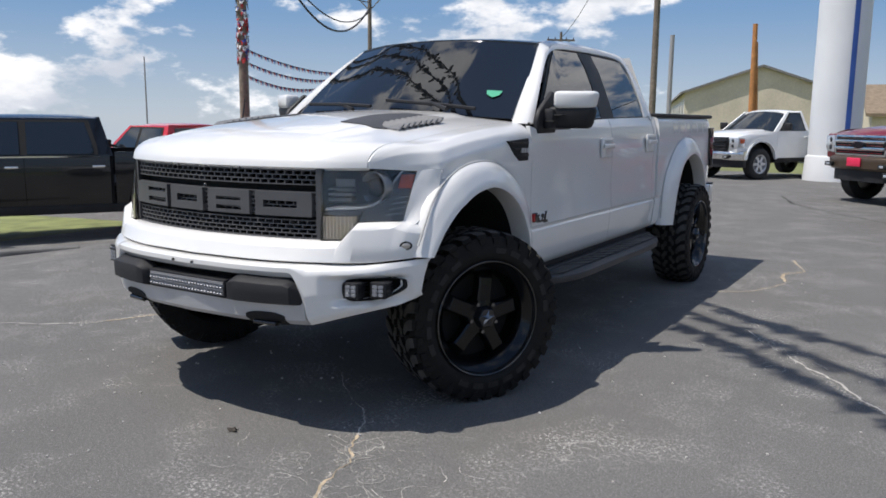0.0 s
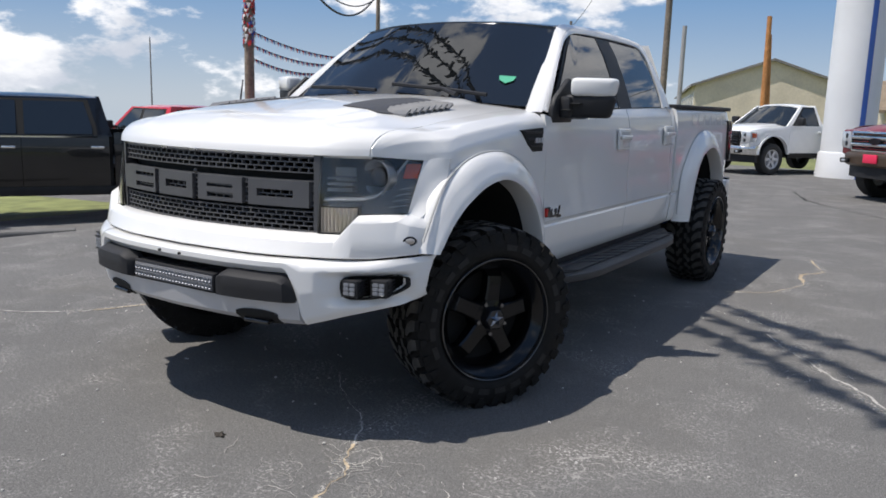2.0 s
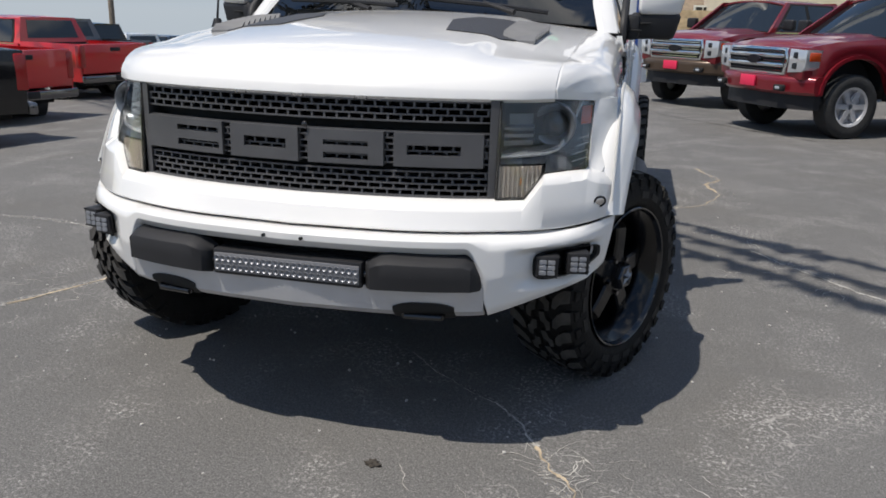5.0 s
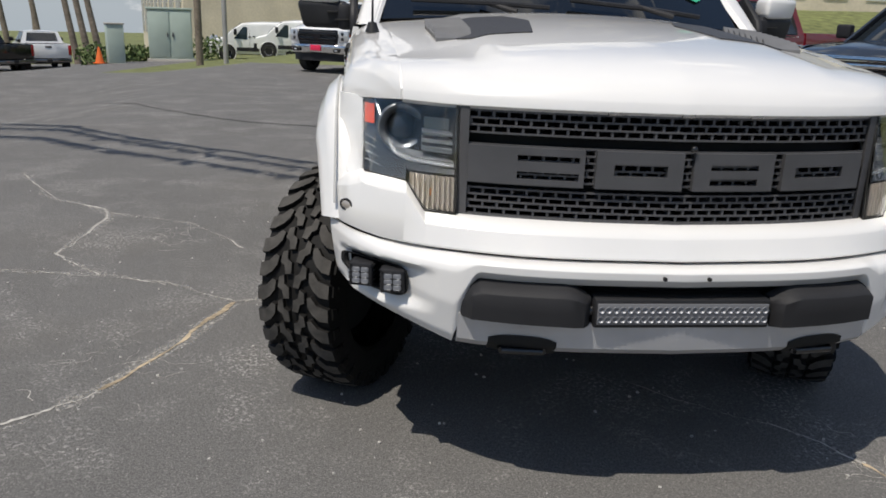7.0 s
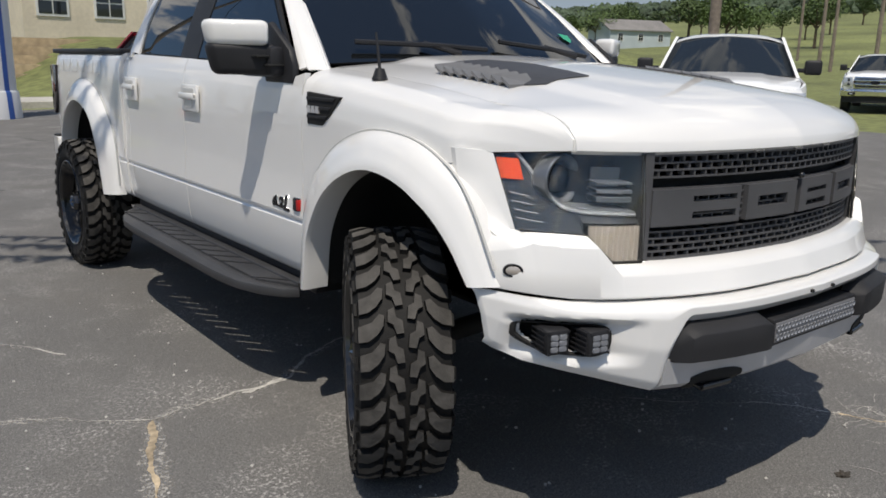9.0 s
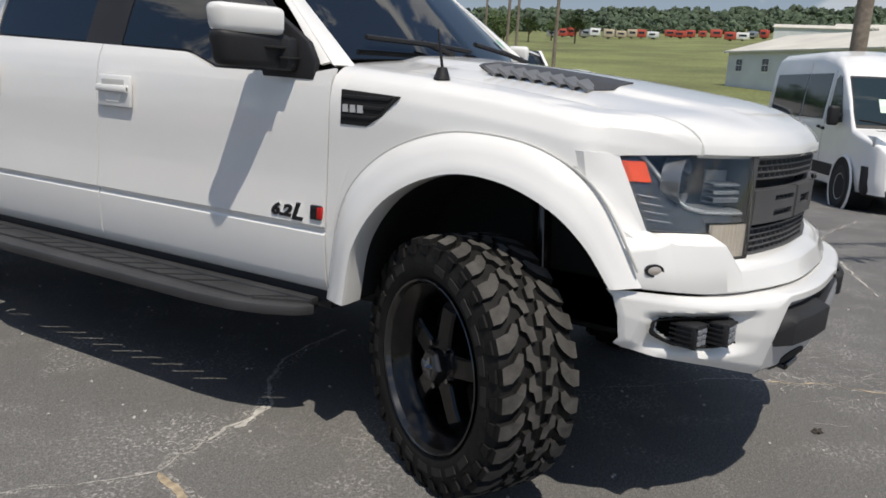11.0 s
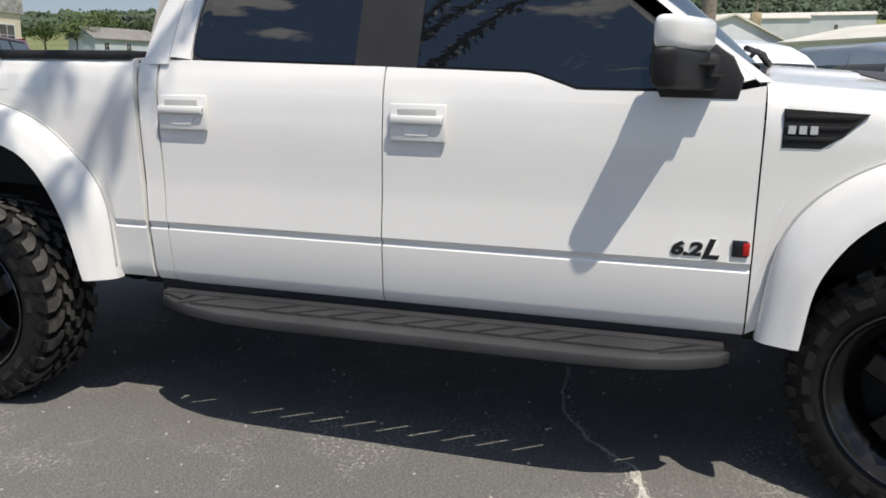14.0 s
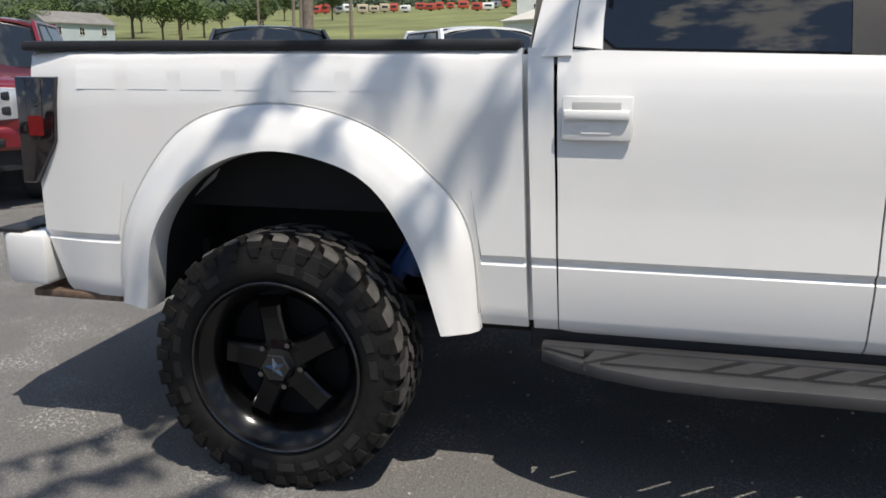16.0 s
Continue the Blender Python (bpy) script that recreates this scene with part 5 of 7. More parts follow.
def ground_material():
    """Worn asphalt: fine aggregate, broad faint blotches, clusters of pale worn specks and webs of hairline cracks."""
    m = material("asphalt", (0.128, 0.124, 0.119), 0.86, grain=0.38, grain_scale=150, stain=0.08, stain_scale=0.7, spec=0.3)
    n, l = m.node_tree.nodes, m.node_tree.links
    b = n["Principled BSDF"]
    last = b.inputs["Base Color"].links[0].from_socket
    co = n.new("ShaderNodeTexCoord")

    def noise(scale, detail, lo, hi, rough=0.55, top=1.0):
        t = n.new("ShaderNodeTexNoise")
        t.inputs["Scale"].default_value, t.inputs["Detail"].default_value, t.inputs["Roughness"].default_value = scale, detail, rough
        l.new(co.outputs["Object"], t.inputs["Vector"])
        k = n.new("ShaderNodeMapRange")
        k.inputs["From Min"].default_value, k.inputs["From Max"].default_value, k.inputs["To Max"].default_value = lo, hi, top
        l.new(t.outputs["Fac"], k.inputs["Value"])
        return t, k.outputs[0]

    def times(a, c):
        q = n.new("ShaderNodeMath")
        q.operation = "MULTIPLY"
        l.new(a, q.inputs[0]), l.new(c, q.inputs[1])
        return q.outputs[0]

    def over(fac, color):
        nonlocal last
        q = n.new("ShaderNodeMixRGB")
        q.inputs[2].default_value = (*color, 1)
        l.new(fac, q.inputs[0]), l.new(last, q.inputs[1])
        last = q.outputs[0]
    # coarse aggregate, dark and pale grains
    over(noise(230, 3, 0.54, 0.68, top=0.7)[1], (0.29, 0.285, 0.275))
    over(noise(190, 3, 0.46, 0.34, top=0.6)[1], (0.05, 0.05, 0.051))
    over(noise(75, 4, 0.55, 0.66, 0.7, 0.5)[1], (0.3, 0.288, 0.27))
    over(noise(62, 4, 0.45, 0.36, 0.7, 0.5)[1], (0.055, 0.053, 0.051))
    # brownish grime
    over(noise(0.9, 6, 0.52, 0.75, top=0.35)[1], (0.13, 0.118, 0.102))
    # clusters of worn pale specks
    patch = noise(1.7, 7, 0.49, 0.64, 0.65)[1]
    over(times(patch, noise(60, 7, 0.52, 0.6, 0.7, 0.8)[1]), (0.48, 0.465, 0.44))
    over(noise(38, 5, 0.69, 0.73, 0.6, 0.7)[1], (0.42, 0.41, 0.39))
    # webs of hairline cracks where the surface is tired
    warp = n.new("ShaderNodeTexNoise")
    warp.inputs["Scale"].default_value, warp.inputs["Detail"].default_value = 9, 4
    l.new(co.outputs["Object"], warp.inputs["Vector"])
    add = n.new("ShaderNodeVectorMath")
    add.operation = "MULTIPLY_ADD"
    add.inputs[1].default_value = (0.09, 0.09, 0.0)
    l.new(warp.outputs["Color"], add.inputs[0]), l.new(co.outputs["Object"], add.inputs[2])
    v = n.new("ShaderNodeTexVoronoi")
    v.feature = "DISTANCE_TO_EDGE"
    v.inputs["Scale"].default_value = 11
    l.new(add.outputs[0], v.inputs["Vector"])
    line = n.new("ShaderNodeMapRange")
    line.inputs["From Min"].default_value, line.inputs["From Max"].default_value, line.inputs["To Max"].default_value = 0.035, 0.01, 0.5
    l.new(v.outputs["Distance"], line.inputs["Value"])
    web = times(times(line.outputs[0], noise(0.8, 4, 0.6, 0.68)[1]), noise(26, 3, 0.4, 0.55)[1])
    over(web, (0.44, 0.42, 0.39))
    l.new(last, b.inputs["Base Color"])
    grit, _ = noise(240, 3, 0, 1)
    u = n.new("ShaderNodeBump")
    u.inputs["Strength"].default_value, u.inputs["Distance"].default_value = 0.35, 0.004
    l.new(grit.outputs["Fac"], u.inputs["Height"]), l.new(u.outputs[0], b.inputs["Normal"])
    return m


asphalt = ground_material()
grass = material("grass", (0.15, 0.165, 0.055), 0.9, grain=0.35, grain_scale=2.5, stain=0.35, stain_scale=0.06, bump=0.5, bump_scale=3)
bank_mat = material("dry_grass_bank", (0.3, 0.26, 0.15), 0.9, grain=0.3, grain_scale=3, stain=0.35, stain_scale=0.3)
concrete = material("concrete", (0.42, 0.4, 0.36), 0.85, grain=0.12, grain_scale=12, stain=0.18, stain_scale=0.8, bump=0.15)

# one sheet that reaches the horizon: lot inside, grass outside
xs = sorted({*span(-24, 24, 32), *span(24, 60, 12), *span(-60, -24, 12), *span(60, 300, 14), *span(-300, -60, 8), *span(300, 3000, 14), *span(-3000, -300, 6)})
ysl = sorted({*span(-16, 24, 24), *span(24, 60, 18), *span(-60, -16, 8), *span(60, 300, 12), *span(-300, -60, 8), *span(300, 3000, 12), *span(-3000, -300, 8)})
bm = bmesh.new()
grid(bm, lambda u, v: (u, v, terrain(u, v)), xs, ysl)
me = bpy.data.meshes.new("ground")
bmesh.ops.recalc_face_normals(bm, faces=bm.faces)


def on_lot(c):
    if c.y > 22.6 and c.x > -9:
        return False
    if c.x > 18.5:
        return c.y < -30 and c.x < 40
    if c.x < -8.6 and -9 < c.y < 6.5:
        return False
    if c.x < -13:
        return c.y > 7 and c.x > -30 and c.y < 46
    return -60 < c.y < 40


for f in bm.faces:
    f.material_index = 0 if on_lot(f.calc_center_median()) else 1
    f.smooth = True
bm.to_mesh(me)
bm.free()
me.materials.append(asphalt)
me.materials.append(grass)
ground = tagged(new("ground", me), "dark worn asphalt lot with grass beyond it", "ground", kind="structure")

# cracks, filled and open, as thin raised ribbons
crack_pale = material("crack_filler", (0.38, 0.365, 0.335), 0.95, grain=0.35, grain_scale=30, stain=0.4, stain_scale=4)
crack_rust = material("crack_clay", (0.36, 0.29, 0.2), 0.95, grain=0.35, grain_scale=30, stain=0.4, stain_scale=4)
clod_brown = material("clod_brown", (0.05, 0.042, 0.034), 0.95, grain=0.4, grain_scale=60)
crack_dark = material("crack_open", (0.035, 0.034, 0.033), 0.95, grain=0.3, grain_scale=30)
rng = random.Random(11)


def dust_material():
    """Pale dust that thins out in specks."""
    m = material("crack_dust", (0.36, 0.345, 0.32), 0.95, grain=0.25, grain_scale=40)
    n, l = m.node_tree.nodes, m.node_tree.links
    co = n.new("ShaderNodeTexCoord")
    t = n.new("ShaderNodeTexNoise")
    t.inputs["Scale"].default_value, t.inputs["Detail"].default_value = 55, 6
    k = n.new("ShaderNodeMapRange")
    k.inputs["From Min"].default_value, k.inputs["From Max"].default_value = 0.42, 0.62
    k.inputs["To Max"].default_value = 0.85
    l.new(co.outputs["Object"], t.inputs["Vector"])
    l.new(t.outputs["Fac"], k.inputs["Value"])
    l.new(k.outputs[0], n["Principled BSDF"].inputs["Alpha"])
    return m


crack_dust = dust_material()


def crack(pts, width, mat, name="ground_crack", jitter=0.02):
    if width > 0.008 and mat is not crack_dark:
        band(pts, width * 2.4, crack_dust, "crack_dust", jitter * 1.2, 0.0015)
        width *= 0.7
    return band(pts, width, mat, name, jitter, 0.003)


def band(pts, width, mat, name, jitter, lift):
    """A thin ribbon that wanders about a line, ragged at its edges."""
    bm = bmesh.new()
    total = sum(math.dist(a, b) for a, b in zip(pts, pts[1:]))
    n = max(14, int(total / 0.022))
    line = spline([(x, y, 0) for x, y in pts], n)
    waves = [(rng.uniform(0, 6.3), rng.uniform(0.7, 1.3) * f, g) for f, g in ((4, 1.0), (11, 0.55), (29, 0.3))]
    prev, w = None, width * 0.6
    for k, p in enumerate(line):
        d = (line[min(k + 1, n)] - line[max(k - 1, 0)]).normalized()
        nrm = Vector((-d.y, d.x, 0))
        at = k / n * total
        c = p + nrm * jitter * (sum(g * math.sin(a + f * at) for a, f, g in waves) + rng.uniform(-0.22, 0.22)) * min(1, 6 * k / n, 6 * (n - k) / n)
        w = min(width * 1.15, max(width * 0.2, w + rng.uniform(-0.22, 0.22) * width))
        e0, e1 = (w * rng.uniform(0.6, 1.2) * (0.25 if k in (0, n) else 1) for _ in range(2))
        z = terrain(c.x, c.y)
        cur = [bm.verts.new((*(c + nrm * e0).xy, z + lift)), bm.verts.new((*c.xy, z + lift + 0.0005)), bm.verts.new((*(c - nrm * e1).xy, z + lift))]
        if prev:
            bm.faces.new((prev[0], prev[1], cur[1], cur[0]))
            bm.faces.new((prev[1], prev[2], cur[2], cur[1]))
        prev = cur
    return part(name, bm, mat, ground)


def branch(x, y, n, reach, mat, width=0.0022):
    """Fine alligator cracks round a point."""
    for _ in range(3 * n):
        a, p = rng.uniform(0, 6.3), [(x + rng.gauss(0, 0.17), y + rng.gauss(0, 0.17))]
        for _ in range(3):
            a += rng.uniform(-1.3, 1.3)
            p.append((p[-1][0] + math.cos(a) * reach / 8, p[-1][1] + math.sin(a) * reach / 8))
        crack(p, width, mat, jitter=0.012)


crack([(-2.9, -0.8), (-2.2, -0.45), (-1.94, -0.17)], 0.016, crack_pale)
crack([(-1.95, -0.18), (-1.77, 0.21), (-1.68, 0.5), (-1.58, 0.83)], 0.022, crack_rust, jitter=0.012)
crack([(-1.58, 0.84), (-1.97, 1.09), (-2.38, 1.25), (-2.9, 1.35), (-3.6, 1.3)], 0.012, crack_pale)
crack([(-2.38, 1.25), (-2.7, 1.6), (-2.77, 1.9), (-2.79, 2.73), (-3.4, 3.26), (-3.95, 4.15)], 0.014, crack_pale)
crack([(-2.79, 2.73), (-2.17, 2.43), (-1.68, 1.81)], 0.009, crack_pale)
crack([(-1.58, 0.84), (-1.3, 0.87), (-0.94, 0.94), (-0.6, 1.2), (0.1, 1.3)], 0.012, crack_pale)
crack([(0.2, -0.15), (0.64, -0.53), (0.83, -0.8)], 0.009, crack_pale)
crack([(0.83, -0.8), (0.92, -0.98), (1.01, -1.19), (1.2, -1.7), (1.3, -2.4)], 0.02, crack_rust)
branch(1.0, -1.15, 12, 0.5, crack_pale)
branch(1.3, -1.6, 9, 0.5, crack_pale)
branch(0.95, -0.95, 6, 0.4, crack_pale)
crack([(1.4, 3.3), (1.7, 3.58), (1.88, 4.1), (1.8, 4.5), (1.9, 4.77), (1.75, 5.4)], 0.025, crack_rust)
crack([(0.32, 13.4), (0.9, 11.6), (2.36, 9.6), (3.5, 8.2)], 0.03, crack_dark)
crack([(-5.44, 10.87), (-4.2, 9.4), (-2.76, 8.07), (-1.0, 7.4)], 0.03, crack_dark)
crack([(-0.94, 0.94), (-1.17, 0.88)], 0.02, crack_pale)
crack([(1.9, 2.2), (2.6, 1.2), (3.3, 0.3)], 0.012, crack_pale)
branch(2.2, 1.6, 8, 0.45, crack_pale)
branch(1.7, 2.6, 6, 0.4, crack_pale)
branch(-2.2, 2.1, 6, 0.5, crack_pale)
branch(-1.9, 0.1, 5, 0.4, crack_pale)
crack([(3.3, -1.2), (6.0, -0.6), (9.5, -1.4)], 0.015, crack_pale)
crack([(1.2, -2.2), (3.6, -2.0), (7.0, -2.6)], 0.013, crack_pale)
# a crumbled clod of dirt
bm = bmesh.new()
bmesh.ops.create_icosphere(bm, subdivisions=3, radius=1.0)
for v in bm.verts:
    q = v.co.copy()
    k = 0.75 + 0.45 * math.sin(q.x * 5 + 1) * math.sin(q.y * 4.3) + rng.uniform(-0.12, 0.12)
    v.co = (0.31 + 0.036 * q.x * k, -1.07 + 0.026 * q.y * k, 0.002 + max(-0.002, 0.012 * q.z * k))
tagged(finish("dirt_clod", bm, clod_brown, smooth=False), "small dark clod of dirt on the asphalt", "dirt")
grit = []
for k in range(420):
    x, y = rng.gauss(-0.6, 2.0), rng.gauss(0.2, 2.2)
    r = rng.uniform(0.003, 0.008)
    grit.append(((x, y, terrain(x, y) + r * 0.4), (r, r, r * 0.8), 0.25))
pieces("gravel", material("pale_grit", (0.45, 0.43, 0.4), 0.9), grit, "pale loose grit scattered on the asphalt", "gravel")


# ---- other vehicles ----
def paint(name, color, metal=0.0):
    return material(name, color, 0.3, metal=metal, coat=0.8, stain=0.06, stain_scale=1.5)


car_glass = material("car_glass", (0.014, 0.018, 0.022), 0.03, spec=0.8)
tyre_black = material("plain_tyre", (0.025, 0.025, 0.025), 0.8, grain=0.2, grain_scale=20)
lamp_lens = material("pale_lamp", (0.6, 0.62, 0.64), 0.12, metal=0.5, coat=0.5)
brake_red = material("brake_lamp", (0.35, 0.01, 0.01), 0.2, coat=0.5)


def small_wheel(owner, x, y, r, w, rim_mat):
    s = 1 if x > 0 else -1
    bm = bmesh.new()
    h = w / 2
    lathe(bm, [(-h, r * 0.6), (-h, r * 0.9), (-h * 0.8, r), (h * 0.8, r), (h, r * 0.92), (h * 1.02, r * 0.75), (h * 0.9, r * 0.62)], 28)
    bmesh.ops.transform(bm, matrix=Matrix.Translation((x, y, r)) @ Matrix.Diagonal((s, 1, 1, 1)), verts=bm.verts)
    w_ob = part("wheel", bm, tyre_black, owner)
    bm = bmesh.new()
    lathe(bm, [(h * 0.3, r * 0.62), (h * 0.9, r * 0.62), (h * 0.8, r * 0.55), (h * 0.2, r * 0.5), (h * 0.15, 0.0)], 28)
    for k in range(6):
        m = Matrix.Rotation(k * math.pi / 3, 4, "X")
        n0 = len(bm.verts)
        box(bm, h * 0.35, h * 0.75, 0.04, r * 0.58, -0.035, 0.035)
        bm.verts.ensure_lookup_table()
        bmesh.ops.transform(bm, matrix=m, verts=bm.verts[n0:])
    bmesh.ops.transform(bm, matrix=Matrix.Translation((x, y, r)) @ Matrix.Diagonal((s, 1, 1, 1)), verts=bm.verts)
    part("rim", bm, rim_mat, w_ob)


def pickup(label, x, y, heading, body, lower=None, grille_mat=None, cab="crew", r=0.42, lift=0.0, rim=None, plate=True, bumper=None, scale=1.0):
    """A parked pickup. Local front axle at the origin, nose towards -y; heading in degrees from +x."""
    lower, grille_mat, rim = lower or body, grille_mat or chrome, rim or silver
    hd = radians(heading)
    m = Matrix.Translation((x, y, terrain(x, y))) @ Matrix.Rotation(hd + math.pi / 2, 4, "Z") @ Matrix.Scale(scale, 4)
    t = thing("pickup_truck", m, label, "pickup truck", "parked pickups")
    cab_end = {"crew": 2.95, "regular": 1.95}[cab]
    wb = {"crew": 3.75, "regular": 3.3}[cab]
    end = wb + 1.05
    W, z0 = 0.99, 0.55 + lift

    def arch(yc, side, y):
        d = abs(y - yc)
        return z0 if d > 0.55 else z0 + math.sqrt(max(0, 0.55 ** 2 - d * d)) * 0.86

    def zl(y):
        return max(arch(0, 1, y), arch(wb, 1, y))
    belt = 1.32 + lift
    for s in (1, -1):
        for nm, ya, yb, top in (("fender", -0.72, 0.6, None), ("front_door", 0.606, 1.75 if cab == "crew" else cab_end, belt), ("rear_door", 1.756, 2.9, belt), ("bed_side", cab_end + 0.02, end, belt + 0.04)):
            if nm == "rear_door" and cab != "crew":
                continue
            bm = bmesh.new()

            def f(yy, v):
                tp = top if top else lerp(yy, [-0.72, -0.4, 0.6], [1.17, 1.24, 1.31]) + lift
                a = zl(yy)
                z = a + (tp - a) * v
                xx = W - 0.05 * (1 - v) ** 3 - 0.035 * v ** 4 - lerp(v, [0.42, 0.5, 0.56, 0.7], [0, 0.012, 0.002, 0])
                nose = max(0, (-yy - 0.35)) / 0.4
                return (s * (xx - 0.12 * nose ** 2), yy, z)
            sheet(bm, f, span(ya, yb, max(4, int((yb - ya) * 14))), span(0, 1, 7), (-s * 0.03, 0, 0))
            dr = part(nm, bm, body, t)
            if "door" in nm:
                bm = bmesh.new()
                box(bm, s * 0.98, s * 1.015, yb - 0.25, yb - 0.07, belt - 0.19, belt - 0.15, 0.012)
                part("door_handle", bm, chrome if grille_mat is chrome else body, dr)
        # arch trim
        for yc in (0, wb):
            bm = bmesh.new()
            for k in range(14):
                a0, a1 = math.pi * k / 14, math.pi * (k + 1) / 14
                for q0, q1 in ((a0, a1),):
                    pts = []
                    for a, rr in ((q0, 0.55), (q1, 0.55), (q1, 0.6), (q0, 0.6)):
                        pts.append((yc + rr * math.cos(a), z0 + rr * math.sin(a) * 0.88))
                    prism(bm, pts, "x", s * 0.97, s * 1.01)
            part("arch_trim", bm, lower, t)
        bm = bmesh.new()
        box(bm, s * 0.85, s * 0.97, 0.6, wb - 0.58, z0 - 0.1, z0 + 0.03, 0.02)
        part("sill", bm, lower if lower is not body else under_black, t)
        # dark wells behind the wheels
        for yc in (0, wb):
            bm = bmesh.new()
            cyl(bm, (s * 0.5, yc, z0 - 0.02), (s * 0.7, yc, z0 - 0.02), 0.53, seg=24)
            for v in bm.verts:
                v.co.z = max(v.co.z, z0 - 0.12)
            part("wheel_well", bm, under_black, t)
        # mirror on a short arm
        bm = bmesh.new()
        box(bm, s * 0.93, s * 1.06, 0.78, 0.84, belt + 0.05, belt + 0.11, 0.015)
        box(bm, s * 1.02, s * 1.24, 0.74, 0.87, belt + 0.02, belt + 0.22, 0.035, 3)
        part("mirror", bm, black_plastic, t)
    # hood and nose
    bm = bmesh.new()

    def hood(u, v):
        yy = -0.86 + 1.5 * v + 0.12 * u * u * (1 - v)
        z = lerp(v, [0, 0.04, 0.12, 0.4, 1], [1.14, 1.2, 1.235, 1.29, 1.345]) + lift - 0.04 * u * u + 0.02 * (1 if abs(u) < 0.6 else 0) * min(1, 8 * v)
        return (u * (0.93 - 0.1 * (1 - v) ** 4), yy, z)
    sheet(bm, hood, span(-1, 1, 20), span(0, 1, 14), (0, 0, -0.04))
    part("hood", bm, body, t)
    bm = bmesh.new()
    box(bm, -0.9, 0.9, -0.84, -0.6, 0.72 + lift, 1.17 + lift, 0.04)
    nose = part("nose", bm, body, t)
    # grille: a frame, two thick bars and a mesh of thin ones behind them
    bm = bmesh.new()
    prism(bm, [(-0.6, 0.78 + lift), (0.6, 0.78 + lift), (0.64, 1.0 + lift), (0.6, 1.15 + lift), (-0.6, 1.15 + lift), (-0.64, 1.0 + lift)], "y", -0.895, -0.8, 0.015)
    gr = part("grille", bm, grille_mat, t)
    bm = bmesh.new()
    prism(bm, [(-0.56, 0.815 + lift), (0.56, 0.815 + lift), (0.6, 1.0 + lift), (0.565, 1.115 + lift), (-0.565, 1.115 + lift), (-0.6, 1.0 + lift)], "y", -0.905, -0.85)
    part("grille_opening", bm, under_black, gr)
    for k in range(7):
        bm = bmesh.new()
        z = 0.835 + lift + k * 0.042
        box(bm, -0.55, 0.55, -0.913, -0.9, z, z + 0.012)
        part("grille_mesh_bar", bm, grille_mat if grille_mat is chrome else grille_grey, gr, smooth=False)
    for z in (0.885, 1.01):
        bm = bmesh.new()
        box(bm, -0.59, 0.59, -0.94, -0.9, z + lift, z + 0.055 + lift, 0.012)
        part("grille_bar", bm, grille_mat, gr)
    bm = bmesh.new()
    lathe(bm, [(-0.958, 0.0), (-0.958, 0.13), (-0.93, 0.145)], 20, "y")
    bmesh.ops.scale(bm, verts=bm.verts, vec=(1, 1, 0.45))
    bmesh.ops.translate(bm, verts=bm.verts, vec=(0, 0, 0.975 + lift))
    part("grille_oval", bm, badge_dark, gr)
    for s in (1, -1):
        # lamp: a bright bracket round two dark cells
        bm = bmesh.new()
        prism(bm, [(s * 0.65, 0.82 + lift), (s * 0.88, 0.84 + lift), (s * 0.93, 0.9 + lift), (s * 0.93, 1.13 + lift), (s * 0.66, 1.14 + lift)], "y", -0.885, -0.6, 0.015)
        for v in bm.verts:
            v.co.y += 0.2 * max(0.0, abs(v.co.x) - 0.68)
        hl = part("headlamp", bm, lamp_lens, t)
        for z in (0.87, 1.01):
            bm = bmesh.new()
            box(bm, s * 0.68, s * 0.8, -0.875, -0.8, z + lift, z + 0.09 + lift, 0.015)
            part("lamp_cell", bm, lamp_dark, hl)
        bm = bmesh.new()
        box(bm, s * 0.88, s * 0.94, -0.78, -0.6, 0.98 + lift, 1.1 + lift, 0.012)
        part("amber_reflector", bm, amber, hl)
        bm = bmesh.new()
        box(bm, s * 0.55, s * 0.74, -1.0, -0.93, 0.575 + lift, 0.66 + lift, 0.02)
        fg = part("fog_lamp", bm, under_black, t)
        bm = bmesh.new()
        box(bm, s * 0.6, s * 0.69, -1.01, -0.98, 0.595 + lift, 0.64 + lift, 0.015)
        part("lens", bm, lamp_lens, fg)
    bm = bmesh.new()
    for a, b, mat_z in ((0.6, 0.8, 0),):
        sheet(bm, lambda u, v: (u * 0.985, -0.985 + 0.3 * abs(u) ** 3.2 + lerp(v, [0, 0.15, 0.8, 0.93, 1], [0.06, 0.012, 0.0, 0.02, 0.07]), 0.53 + lift + 0.25 * v), span(-1, 1, 20), [0, 0.08, 0.15, 0.4, 0.6, 0.8, 0.9, 0.95, 1], (0, 0.1, 0))
    part("front_bumper", bm, bumper or (lower if lower is not body else grille_mat), t)
    bm = bmesh.new()
    sheet(bm, lambda u, v: (u * 0.93, -0.9 + 0.3 * abs(u) ** 3.2, 0.33 + lift + 0.22 * v), span(-1, 1, 10), [0, 1], (0, 0.1, 0))
    part("air_dam", bm, black_plastic, t)
    if plate:
        bm = bmesh.new()
        box(bm, -0.16, 0.16, -1.01, -0.985, 0.6 + lift, 0.75 + lift, 0.004)
        part("number_plate", bm, plate_red, t, "red dealer plate")
    # cab
    ztop = 1.9 + lift
    secs = [(0.55, 0.92, 0.8, belt), (1.2, 0.9, 0.7, ztop - 0.02), (1.6, 0.9, 0.71, ztop), (cab_end - 0.25, 0.9, 0.71, ztop), (cab_end, 0.92, 0.74, belt)]

    def side_w(z):
        return 0.95 - 0.22 * max(0, (z - belt)) / (ztop - belt)
    bm = bmesh.new()
    yr0, yr1 = 1.22, cab_end - 0.14

